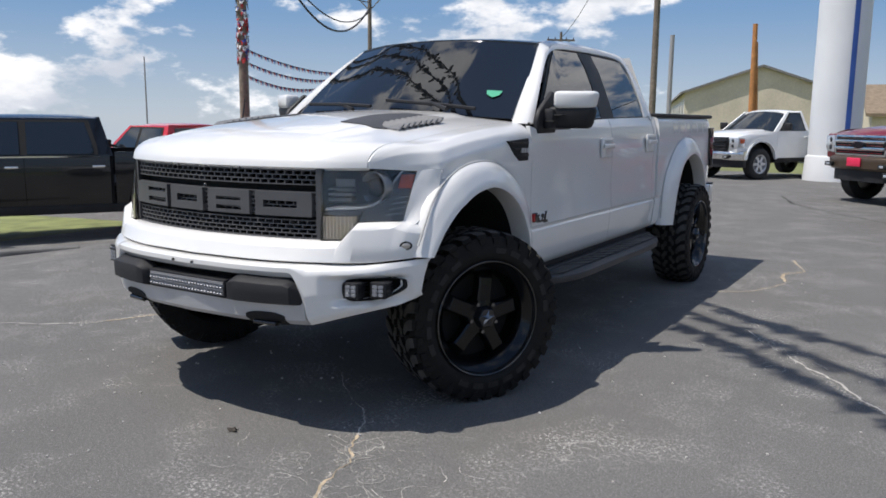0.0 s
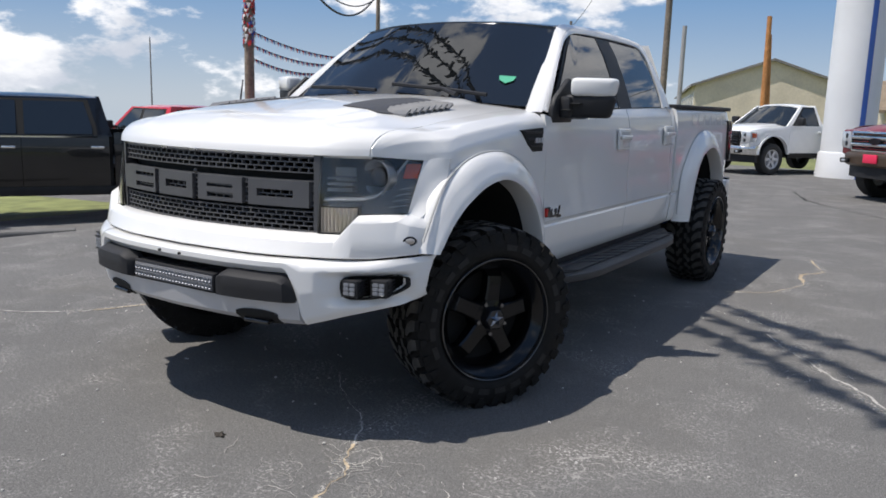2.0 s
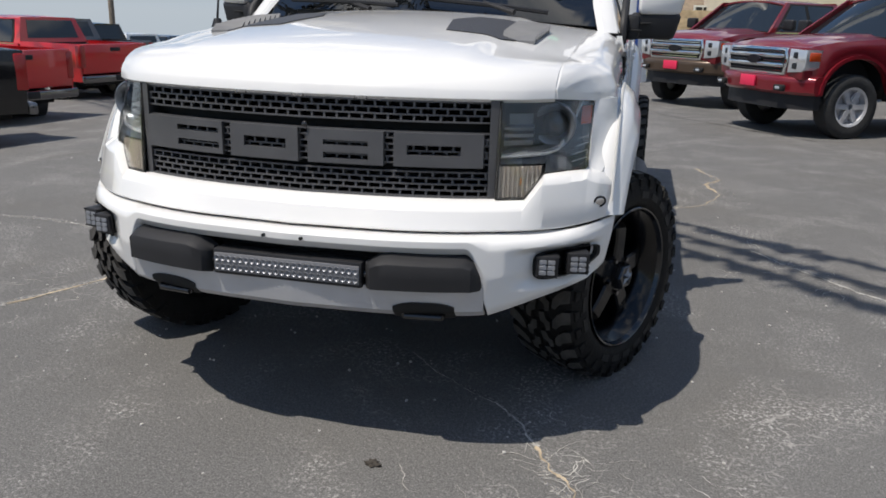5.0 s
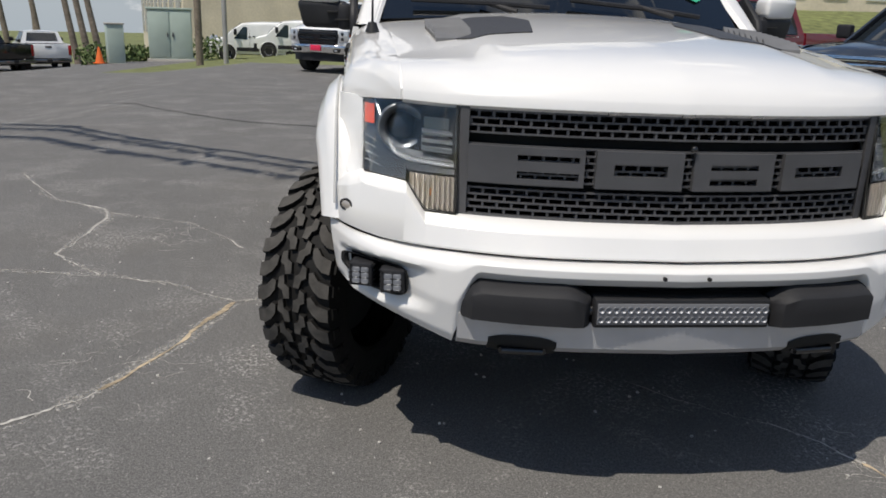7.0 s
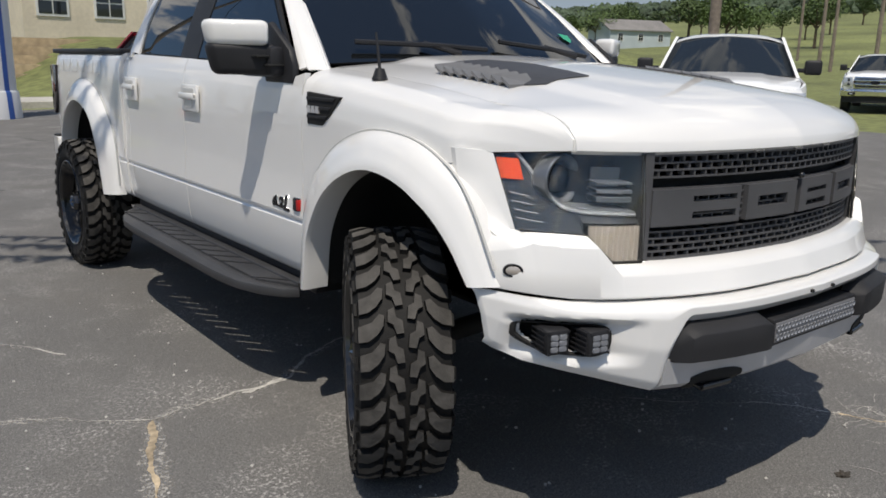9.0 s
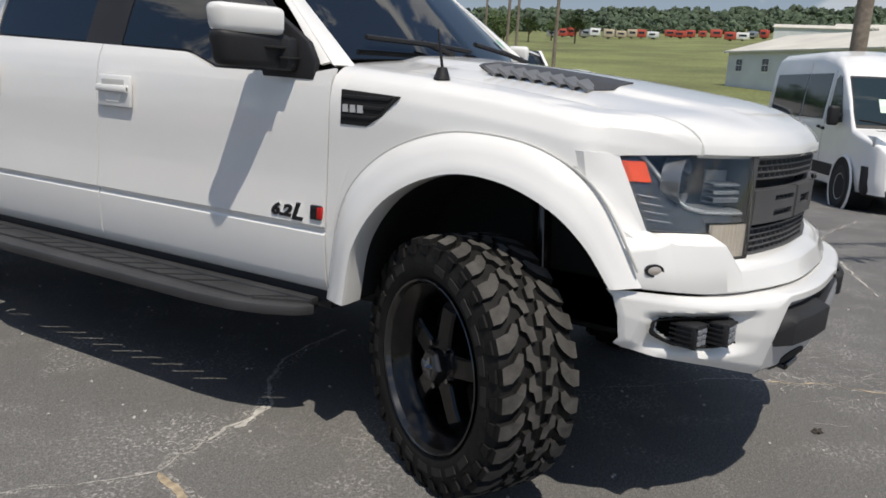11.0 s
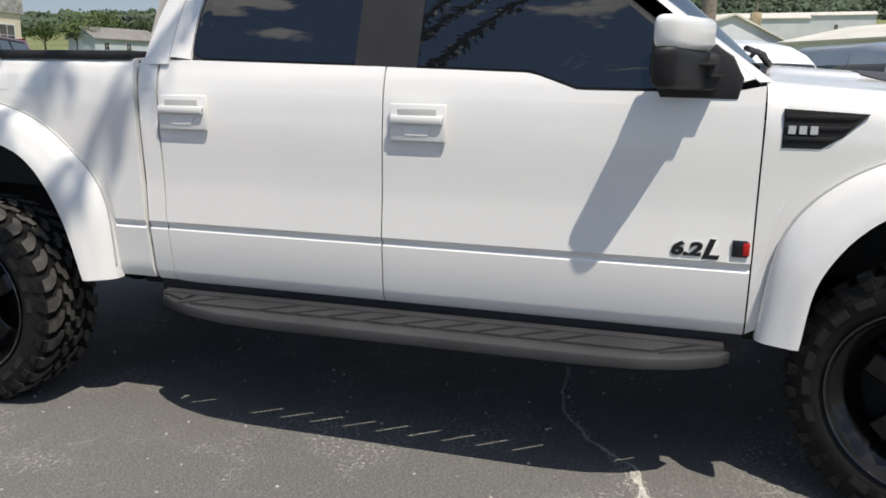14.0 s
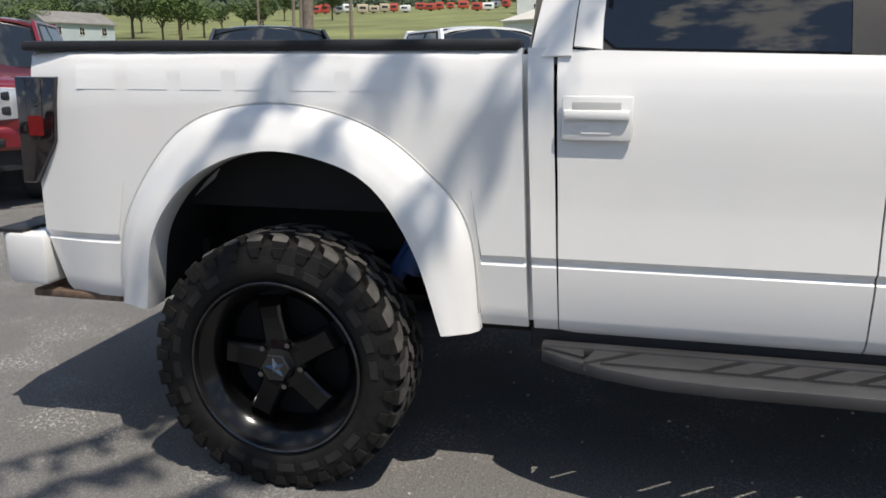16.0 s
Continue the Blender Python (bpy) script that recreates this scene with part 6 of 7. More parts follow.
    def roof(u, v):
        yy = yr0 - 0.08 * (1 - u * u) + (yr1 - yr0 + 0.08 * (1 - u * u)) * v
        return (u * 0.755, yy, ztop + 0.015 - 0.075 * abs(u) ** 4 - 0.025 * u * u - 0.03 * abs(2 * v - 1) ** 4)
    sheet(bm, roof, span(-1, 1, 20), span(0, 1, 8), (0, 0, -0.03))
    part("roof", bm, body, t)
    bm = bmesh.new()
    sheet(bm, lambda u, v: (u * (0.9 - 0.19 * v), 0.52 + 0.12 * u * u + (0.64 + 0.06 * u * u) * v, belt + 0.0 + (ztop - belt - 0.02) * (v + 0.08 * v * (1 - v)) - 0.03 * u * u), span(-1, 1, 12), span(0, 1, 5), (0, 0.02, -0.01))
    part("windscreen", bm, car_glass, t)
    for s in (1, -1):
        def pane(name2, pts, mat, dx, th=0.02):
            bm2 = bmesh.new()
            va = [bm2.verts.new((s * (side_w(z) + dx), yy, z)) for yy, z in pts]
            vb = [bm2.verts.new((s * (side_w(z) + dx - th), yy, z)) for yy, z in pts]
            bm2.faces.new(va), bm2.faces.new(vb[::-1])
            for k in range(len(pts)):
                bm2.faces.new((va[k], vb[k], vb[(k + 1) % len(pts)], va[(k + 1) % len(pts)]))
            part(name2, bm2, mat, t)
        pane("cab_side", [(0.5, belt - 0.02), (cab_end, belt - 0.02), (cab_end - 0.15, ztop - 0.045), (1.2, ztop - 0.045)], body, 0.0, 0.04)
        b0, t0 = belt + 0.015, ztop - 0.1
        if cab == "crew":
            pane("window_trim", [(0.66, b0 - 0.03), (2.74, b0 - 0.03), (2.74, b0 + 0.1), (2.64, t0 + 0.03), (1.28, t0 + 0.03)], under_black, 0.004)
            pane("side_window", [(0.76, b0 - 0.01), (1.7, b0), (1.7, t0), (1.31, t0)], car_glass, 0.009)
            pane("side_window", [(1.8, b0), (2.68, b0), (2.68, b0 + 0.1), (2.58, t0), (1.8, t0)], car_glass, 0.009)
            pane("belt_strip", [(0.66, b0 - 0.05), (2.76, b0 - 0.05), (2.76, b0 - 0.028), (0.68, b0 - 0.028)], chrome if grille_mat is chrome else under_black, 0.012)
        else:
            pane("window_trim", [(0.68, b0 - 0.03), (1.8, b0 - 0.03), (1.72, t0 + 0.03), (1.27, t0 + 0.03)], under_black, 0.004)
            pane("side_window", [(0.76, b0 - 0.01), (1.74, b0 - 0.01), (1.68, t0), (1.3, t0)], car_glass, 0.009)
    bm = bmesh.new()
    sheet(bm, lambda u, v: (u * (0.94 - 0.2 * v), cab_end - 0.15 * v, belt - 0.02 + (ztop - belt) * v), span(-1, 1, 6), span(0, 1, 3), (0, -0.04, 0))
    part("cab_back", bm, body, t)
    bm = bmesh.new()
    sheet(bm, lambda u, v: (u * (0.7 - 0.08 * v), cab_end + 0.004 - 0.15 * (0.2 + 0.65 * v), belt + 0.1 + (ztop - belt) * 0.68 * v), [-1, 0, 1], [0, 1], (0, -0.01, 0))
    part("rear_window", bm, car_glass, t)
    bm = bmesh.new()
    box(bm, -0.9, 0.9, 0.5, cab_end, 0.6 + lift, belt)
    box(bm, -0.6, 0.6, -0.8, end - 0.1, 0.45 + lift, 0.62 + lift)
    box(bm, -0.45, 0.45, -0.8, 0.6, 0.5 + lift, 1.1 + lift)
    box(bm, -0.95, 0.95, cab_end, end, 0.85 + lift, 0.9 + lift)
    part("underbody", bm, under_black, t)
    bm = bmesh.new()
    box(bm, -0.93, 0.93, end - 0.05, end + 0.02, 0.72 + lift, belt + 0.04, 0.02)
    tg = part("tailgate", bm, body, t)
    bm = bmesh.new()
    box(bm, -0.14, 0.14, end + 0.015, end + 0.035, belt - 0.12, belt - 0.04, 0.01)
    part("tailgate_handle", bm, black_plastic, tg)
    bm = bmesh.new()
    box(bm, -0.12, 0.12, end + 0.11, end + 0.135, 0.56 + lift, 0.68 + lift, 0.01)
    part("plate_recess", bm, black_plastic, t)
    bm = bmesh.new()
    box(bm, -0.97, 0.97, end, end + 0.12, 0.53 + lift, 0.69 + lift, 0.03)
    # chrome bumper in a darker metal, which paints in the shade at the tail
    part("rear_bumper", bm, chrome_dark if grille_mat is chrome else grille_mat, t)
    for s in (1, -1):
        bm = bmesh.new()
        box(bm, s * 0.84, s * 0.985, end - 0.12, end + 0.03, 0.85 + lift, belt, 0.02)
        part("tail_lamp", bm, brake_red, t)
        for yc in (0, wb):
            small_wheel(t, s * 0.85, yc, r, 0.27, rim)
    return t


def van(label, x, y, heading, body, high=True):
    """A passenger van. Local front axle at the origin, nose towards -y."""
    m = Matrix.Translation((x, y, terrain(x, y))) @ Matrix.Rotation(radians(heading) + math.pi / 2, 4, "Z") @ Matrix.Diagonal((1, 1, 1.08 if high else 1, 1))
    t = thing("van", m, label, "van", "parked vans")
    R = 2.62 if high else 2.05
    TOP_Y = [-1.02, -1.0, -0.93, -0.75, -0.45, -0.12, 0.3, 0.74, 1.0, 1.45, 2.1, 4.5, 4.7, 4.76]
    TOP_Z = [0.8, 0.98, 1.07, 1.14, 1.21, 1.29, 1.74, 2.13, 2.33, 2.5, 2.6, 2.6, 2.55, 2.4] if high else [0.8, 0.95, 1.0, 1.05, 1.12, 1.2, 1.58, 1.88, 1.95, 2.0, 2.03, 2.03, 1.98, 1.85]

    def top(yy):
        return min(R, lerp(yy, TOP_Y, TOP_Z))

    def wide(yy, z):
        w = lerp(z, [0.3, 0.5, 0.9, 1.3, 2.1, 2.6], [0.95, 1.01, 1.03, 1.015, 0.93, 0.85])
        return w * lerp(yy, [-1.02, -0.97, -0.8, -0.55, -0.2, 0.1], [0.72, 0.82, 0.91, 0.96, 0.99, 1.0])
    ys2 = sorted({*TOP_Y, *span(-0.9, 1.6, 20), *span(1.6, 4.6, 8)})

    def shell(yy, u):
        a = abs(u)
        zt = top(yy)
        r = lerp(yy, [-1, -0.2, 0.1, 0.8, 1.6], [0.05, 0.09, 0.06, 0.1, 0.2])
        zs = zt - r
        if a > 0.5:
            z = 0.32 + (zs - 0.32) * (1 - (a - 0.5) / 0.5)
            return (math.copysign(wide(yy, z), u), yy, z)
        we = wide(yy, zs)
        k = a / 0.5
        q = min(1.0, max(0.0, (k - 0.75) / 0.25))
        xx = (we - r) * min(1, k / 0.75) + r * math.sin(q * math.pi / 2)
        z = zs + r * math.cos(q * math.pi / 2) - 0.04 * min(1, k / 0.75) ** 2 * (0.3 if yy < 0.9 else 1) * (1 - q)
        return (math.copysign(xx, u), yy, z)
    half = span(0, 0.375, 5) + span(0.4, 0.5, 4) + span(0.54, 1, 11)
    us2 = [-q for q in half[:0:-1]] + half
    bm = bmesh.new()
    grid(bm, shell, ys2, us2)
    part("van_body", bm, body, t)
    bm = bmesh.new()
    prism(bm, [(-0.97, 0.4), (0.97, 0.4), (0.86, R - 0.22), (-0.86, R - 0.22)], "y", 4.6, 4.78, 0.03)
    part("van_back", bm, body, t)
    bm = bmesh.new()
    sheet(bm, lambda u, v: (u * 0.74, -1.02 + 0.05 * u * u, 0.4 + 0.5 * v), span(-1, 1, 8), [0, 1], (0, 0.06, 0))
    part("van_nose", bm, body, t)

    def skin(yy, u, out):
        """A place on the shell, pushed out a little."""
        p, q, r = Vector(shell(yy, u)), Vector(shell(yy + 0.02, u)), Vector(shell(yy, u + 0.01))
        nn = (q - p).cross(r - p).normalized()
        if nn.dot(Vector((math.copysign(1, u) if abs(u) > 0.42 else 0, -0.5, 1))) < 0:
            nn = -nn
        return p + nn * out
    # windscreen with a dark frit edge
    for nm, mat, k, y0, y1, out in (("screen_frit", black_plastic, 0.392, -0.11, 0.735, 0.004), ("windscreen", van_glass, 0.372, -0.06, 0.7, 0.009)):
        bm = bmesh.new()
        sheet(bm, lambda u, v: skin(y0 + (y1 - y0) * v, u * k, out), span(-1, 1, 16), span(0, 1, 10), (0, 0.006, -0.006))
        part(nm, bm, mat, t, "dark green-tinted glass" if mat is van_glass else "")
    # side windows follow the body side
    zt = top(2.0) - 0.2
    panes = [[(0.36, 1.36), (1.02, 1.3), (1.06, 1.36), (1.08, 2.06), (0.98, 2.12), (0.86, 2.1)], [(1.32, 1.38), (2.5, 1.38), (2.5, 2.16), (1.32, 2.16)], [(2.58, 1.38), (4.5, 1.38), (4.5, 2.16), (2.58, 2.16)]]
    for s in (1, -1):
        for pts in panes if high else panes[:1]:
            sc = 1.0 if high else 0.82
            bm = bmesh.new()
            va = [bm.verts.new((s * (wide(yy, z * sc) + 0.012), yy, z * sc)) for yy, z in pts]
            vb = [bm.verts.new((s * (wide(yy, z * sc) - 0.03), yy, z * sc)) for yy, z in pts]
            bm.faces.new(va), bm.faces.new(vb[::-1])
            for k in range(len(pts)):
                bm.faces.new((va[k], vb[k], vb[(k + 1) % len(pts)], va[(k + 1) % len(pts)]))
            part("side_window", bm, van_glass, t, smooth=False)
        for ya, yb, zz in ((1.12, 1.2, 1.2), (1.34, 1.42, 1.22)):
            bm = bmesh.new()
            box(bm, s * 1.01, s * 1.045, ya, yb + 0.06, zz, zz + 0.05, 0.012)
            part("door_handle", bm, black_plastic, t)
        # seams of the doors
        for yy in (1.18, 2.54):
            bm = bmesh.new()
            grid(bm, lambda z, q: (s * (wide(yy, z) + 0.003), yy + q, z), span(0.5, (R - 0.25) if yy > 1.5 else R - 0.42, 10), [-0.006, 0.006])
            part("door_seam", bm, under_black, t)
        bm = bmesh.new()
        prism(bm, [(s * 0.55, 0.86), (s * 0.8, 0.9), (s * 0.93, 1.06), (s * 0.9, 1.2), (s * 0.76, 1.12)], "y", -0.97, -0.6, 0.02)
        for v in bm.verts:
            v.co.y += 0.42 * max(0.0, abs(v.co.x) - 0.55) ** 1.1
        hl = part("headlamp", bm, lamp_lens, t)
        bm = bmesh.new()
        box(bm, s * 0.7, s * 0.8, -0.93, -0.8, 0.93, 1.03, 0.02)
        part("bulb", bm, chrome, hl)
        bm = bmesh.new()
        box(bm, s * 1.0, s * 1.1, 0.4, 0.5, 1.42, 1.5, 0.02)
        box(bm, s * 1.06, s * 1.25, 0.36, 0.52, 1.3, 1.62, 0.05, 3)
        part("mirror", bm, black_plastic, t)
        bm = bmesh.new()
        sheet(bm, lambda yy, v: (s * (wide(yy, 0.6) + 0.012), yy, 0.46 + 0.2 * v), span(0.5, 2.9, 8), [0, 0.1, 0.9, 1], (-s * 0.02, 0, 0))
        part("side_trim", bm, grey_plastic, t)
        for yc in (0, 3.5):
            bm = bmesh.new()
            cyl(bm, (s * 0.6, yc, 0.38), (s * 1.033, yc, 0.38), 0.44, seg=28)
            part("wheel_arch", bm, under_black, t)
            bm = bmesh.new()
            lathe(bm, [(1.02, 0.44), (1.045, 0.445), (1.045, 0.475), (1.02, 0.485)], 28, "x")
            bmesh.ops.transform(bm, matrix=Matrix.Diagonal((s, 1, 1, 1)), verts=bm.verts)
            bmesh.ops.translate(bm, verts=bm.verts, vec=(0, yc, 0.38))
            part("arch_lip", bm, body, t)
            small_wheel(t, s * 0.93, yc, 0.345, 0.24, silver)
        # slots at the foot of the windscreen
        bm = bmesh.new()
        sheet(bm, lambda u, v: skin(-0.2 + 0.03 * v, s * (0.1 + 0.16 * u), 0.005), span(0, 1, 6), [0, 1], (0, 0, -0.004))
        part("cowl_slot", bm, under_black, t)
    # grille: an eight-sided frame with three bars
    frame8 = [(-0.5, 0.82), (-0.56, 0.9), (-0.52, 1.05), (-0.42, 1.12), (0.42, 1.12), (0.52, 1.05), (0.56, 0.9), (0.5, 0.82)]
    bm = bmesh.new()
    prism(bm, [(a * 1.05, 0.97 + (b - 0.97) * 1.1) for a, b in frame8], "y", -1.045, -0.98, 0.012)
    fr = part("grille_frame", bm, chrome, t)
    bm = bmesh.new()
    prism(bm, frame8, "y", -1.055, -1.0)
    gr = part("grille", bm, under_black, fr)
    for k in range(3):
        bm = bmesh.new()
        z, w = 0.87 + 0.075 * k, 0.5 if k < 2 else 0.45
        box(bm, -w, w, -1.07, -1.05, z, z + 0.032, 0.008)
        part("grille_bar", bm, chrome, gr)
    bm = bmesh.new()
    lathe(bm, [(-1.085, 0.0), (-1.085, 0.11), (-1.06, 0.12)], 20, "y")
    bmesh.ops.scale(bm, verts=bm.verts, vec=(1, 1, 0.45))
    bmesh.ops.translate(bm, verts=bm.verts, vec=(0, 0, 0.965))
    part("grille_oval", bm, badge_dark, gr)
    bm = bmesh.new()
    sheet(bm, lambda u, v: (u * lerp(v, [0, 0.2, 1], [0.9, 0.95, 0.97]), -1.09 + 0.3 * abs(u) ** 2.6 + 0.05 * (1 - v) ** 2 + 0.03 * v * v, 0.3 + 0.44 * v), span(-1, 1, 18), span(0, 1, 6), (0, 0.16, 0))
    bp = part("bumper", bm, grey_plastic if body is not P_silver else body, t)
    bm = bmesh.new()
    sheet(bm, lambda u, v: (u * 0.45, -1.1 + 0.06 * u * u, 0.42 + 0.12 * v), span(-1, 1, 8), [0, 1], (0, 0.05, 0))
    part("air_intake", bm, under_black, bp)
    bm = bmesh.new()
    sheet(bm, lambda u, v: skin(0.12 + 0.2 * v, -0.2 + 0.13 * u, 0.012), [0, 0.5, 1], [0, 0.5, 1], (0, 0.002, -0.002))
    part("windscreen_paper", bm, paper_green, t, "pale green price sheet behind the glass")
    for s in (0.5, -0.15):
        bm = bmesh.new()
        pts = [skin(-0.08, s * 0.74, 0.02), skin(-0.03, s * 0.74 - 0.12, 0.02), skin(0.0, s * 0.74 - 0.24, 0.02)]
        for a, b in zip(pts, pts[1:]):
            cyl(bm, a, b, 0.009, seg=6)
        part("wiper", bm, black_plastic, t)
    bm = bmesh.new()
    box(bm, -0.85, 0.85, -0.8, 4.7, 0.28, 0.5)
    part("underbody", bm, under_black, t)
    return t


van_glass = material("van_glass", (0.02, 0.032, 0.036), 0.04, spec=0.7)
paper_green = material("price_sheet", (0.6, 0.75, 0.62), 0.6, stain=0.15, stain_scale=14)
P_white = paint("fleet_white", (0.86, 0.86, 0.85))
P_black = material("black_car_paint", (0.004, 0.0045, 0.006), 0.2, coat=0.6, spec=0.4, stain=0.06, stain_scale=1.5)
P_red = paint("bright_red_paint", (0.6, 0.01, 0.014))
P_maroon = paint("ruby_red_paint", (0.19, 0.008, 0.016), 0.2)
P_bronze = material("bronze_lower_paint", (0.1, 0.07, 0.05), 0.35, metal=0.4)
P_blue = paint("dark_blue_grey_paint", (0.03, 0.037, 0.05), 0.3)
P_silver = paint("silver_paint", (0.42, 0.43, 0.44), 0.6)
P_grey = paint("grey_paint", (0.1, 0.1, 0.11), 0.4)

pickup("white regular-cab pickup with a black grille on the lot edge", -1.72, 18.3, 240, P_white, grille_mat=P_black, bumper=chrome, cab="regular", scale=0.93)
pickup("black crew-cab pickup parked on the lower row", -9.95, 1.95, -121, P_black, r=0.43, lift=0.03)
pickup("ruby red heavy-duty pickup with a chrome grille", 3.48, 9.53, -150, P_maroon, lift=0.06, r=0.44, bumper=P_maroon)
pickup("red pickup with bronze lower panels", 2.33, 13.1, -134, P_maroon, lower=P_bronze, lift=0.08, r=0.43)
pickup("dark blue-grey heavy-duty pickup with a chrome grille", 5.85, 6.87, -152, P_blue, lift=0.03, r=0.44)
pickup("white heavy-duty pickup with a black mirror", 7.1, 3.95, -147, P_white, lift=0.05, r=0.43)
van("white high-roof passenger van", 12.6, -1.22, -155, P_white)
van("silver high-roof passenger van", 13.1, -4.4, -157, P_silver)
van("white high-roof van at the end of the row", 14.0, -7.7, -157, P_white)


# ---- surroundings ----
wood_orange = material("fresh_pole_wood", (0.45, 0.2, 0.07), 0.85, grain=0.2, grain_scale=8, stain=0.25, stain_scale=1.0)
wood_grey = material("weathered_pole_wood", (0.2, 0.165, 0.13), 0.9, grain=0.25, grain_scale=10, stain=0.25, stain_scale=1.0)
steel_grey = material("galvanised_pole", (0.38, 0.37, 0.36), 0.6, metal=0.3, stain=0.15, stain_scale=1.0)
wire_black = material("wire", (0.015, 0.015, 0.016), 0.6)
blue_stripe = material("blue_paint", (0.035, 0.1, 0.36), 0.5, stain=0.1, stain_scale=2)
column_white = material("column_paint", (0.72, 0.73, 0.74), 0.5, stain=0.06, stain_scale=0.7, bump=0.05, bump_scale=30)

# round sign column with a flared foot
col = thing("sign_column", Matrix.Translation((0.62, 18.77, 0)), "tall white round sign column with a blue stripe", "column")
bm = bmesh.new()
lathe(bm, [(-0.05, 0.68), (0.0, 0.68), (0.58, 0.645), (0.62, 0.63), (0.63, 0.6), (14, 0.59), (14, 0.0)], 48, "z")
part("shaft", bm, column_white, col)
bm = bmesh.new()
a0 = math.atan2(-21.0, 1.4)
grid(bm, lambda u, z: ((lerp(z, [0, 0.58, 0.62, 0.63, 14], [0.684, 0.649, 0.634, 0.604, 0.594])) * math.cos(a0 + 0.5 + 0.11 * u), (lerp(z, [0, 0.58, 0.62, 0.63, 14], [0.684, 0.649, 0.634, 0.604, 0.594])) * math.sin(a0 + 0.5 + 0.11 * u), z), span(-1, 1, 4), [0, 0.3, 0.58, 0.62, 0.63, 5, 14])
part("stripe", bm, blue_stripe, col, "blue vertical stripe")


def pole(name, x, y, h, r0, r1, mat, label, lean=(0, 0), arm=0):
    z = terrain(x, y)
    t = thing(name, Matrix.Translation((x, y, z)), label, "pole", "poles")
    bm = bmesh.new()
    cyl(bm, (0, 0, -0.2), (lean[0], lean[1], h), r0, r1, 14)
    part("shaft", bm, mat, t)
    if arm:
        bm = bmesh.new()
        d = Vector((math.cos(arm), math.sin(arm), 0))
        box(bm, -1.2, 1.2, -0.06, 0.06, h - 0.75, h - 0.6)
        bmesh.ops.rotate(bm, verts=bm.verts, cent=(0, 0, 0), matrix=Matrix.Rotation(arm, 3, "Z"))
        part("crossarm", bm, mat, t)
        for k in (-1.1, -0.5, 0.5, 1.1):
            bm = bmesh.new()
            cyl(bm, d * k + Vector((0, 0, h - 0.6)), d * k + Vector((0, 0, h - 0.42)), 0.05, 0.03, 8)
            part("insulator", bm, P_grey, t)
        bm = bmesh.new()
        for k in (-0.8, 0.8):
            cyl(bm, d * k + Vector((0, 0, h - 0.7)), Vector((0, 0, h - 1.5)), 0.03, seg=6)
        part("brace", bm, mat, t)
    return t


def polar(x, y, az, d):
    return x + math.sin(radians(az)) * d, y + math.cos(radians(az)) * d


EYE0 = (2.975, -3.497)
fx, fy = polar(*EYE0, -46.1, 26)
pole("flag_pole", fx, fy, 9.5, 0.16, 0.13, wood_grey, "weathered wooden pole wrapped with pennant strings")
p2x, p2y = polar(*EYE0, -37.4, 45)
pole("utility_pole", p2x, p2y, 10.5, 0.15, 0.1, wood_grey, "weathered wooden utility pole", arm=0.4)
p3x, p3y = polar(*EYE0, -24.0, 70)
pole("utility_pole", p3x, p3y, 11.5, 0.16, 0.11, wood_grey, "wooden utility pole with a crossarm", arm=0.7)
p4x, p4y = polar(*EYE0, -17.6, 34)
pole("utility_pole", p4x, p4y, 13, 0.14, 0.11, wood_grey, "dark weathered wooden utility pole")
p5x, p5y = polar(2.83, -3.3, -10.9, 30)
pole("service_pole", p5x, p5y, 5.0, 0.125, 0.08, wood_orange, "fresh orange-brown wooden pole cluster", lean=(-0.1, 0))
pole("service_pole", p5x + 0.2, p5y + 0.1, 4.4, 0.085, 0.06, wood_orange, "fresh orange-brown wooden pole cluster", lean=(-0.25, 0))
p6x, p6y = polar(*EYE0, -52.5, 40)
pole("radio_mast", p6x, p6y, 5.5, 0.05, 0.03, steel_grey, "thin grey metal radio mast")
pole("lamp_post", 17.7, 11.3, 11, 0.16, 0.13, wood_grey, "brown wooden lot lamp post")
pole("utility_pole", 18.9, 0.2, 11, 0.2, 0.17, wood_grey, "weathered grey-brown utility pole")
for az, d, h in ((62.8, 70, 11), (63.5, 74, 10), (66.0, 60, 9), (61.5, 95, 12)):
    x, y = polar(-2.5, -2.2, az, d)
    pole("utility_pole", x, y, h, 0.15, 0.11, wood_grey, "distant wooden utility pole", arm=0.3)
for az, d, h in ((-23.0, 60, 6), (-21.2, 60, 6), (-19.3, 52, 5), (-26.0, 64, 6.5), (-18.6, 50, 4.5), (-17.9, 50, 4.2)):
    x, y = polar(-0.4, -3.2, az, d)
    pole("utility_pole", x, y, h, 0.2, 0.15, wood_grey, "weathered leaning wooden pole", lean=(-0.7, 0))
x, y = polar(-0.9, -3.1, -9.6, 30)
pole("sign_post", x, y, 5, 0.09, 0.08, steel_grey, "dark steel post by the lot")


def wire(name, a, b, sag, r, label, mat=None):
    pts = []
    for k in range(25):
        t = k / 24
        p = Vector(a).lerp(Vector(b), t)
        p.z -= sag * 4 * t * (1 - t)
        pts.append(p)
    cu = bpy.data.curves.new(name, "CURVE")
    cu.dimensions, cu.bevel_depth, cu.bevel_resolution = "3D", r, 1
    sp = cu.splines.new("POLY")
    sp.points.add(len(pts) - 1)
    for q, p in zip(sp.points, pts):
        q.co = (*p, 1)
    cu.materials.append(mat or wire_black)
    return tagged(new(name, cu), label, "wire", "overhead wires"), pts


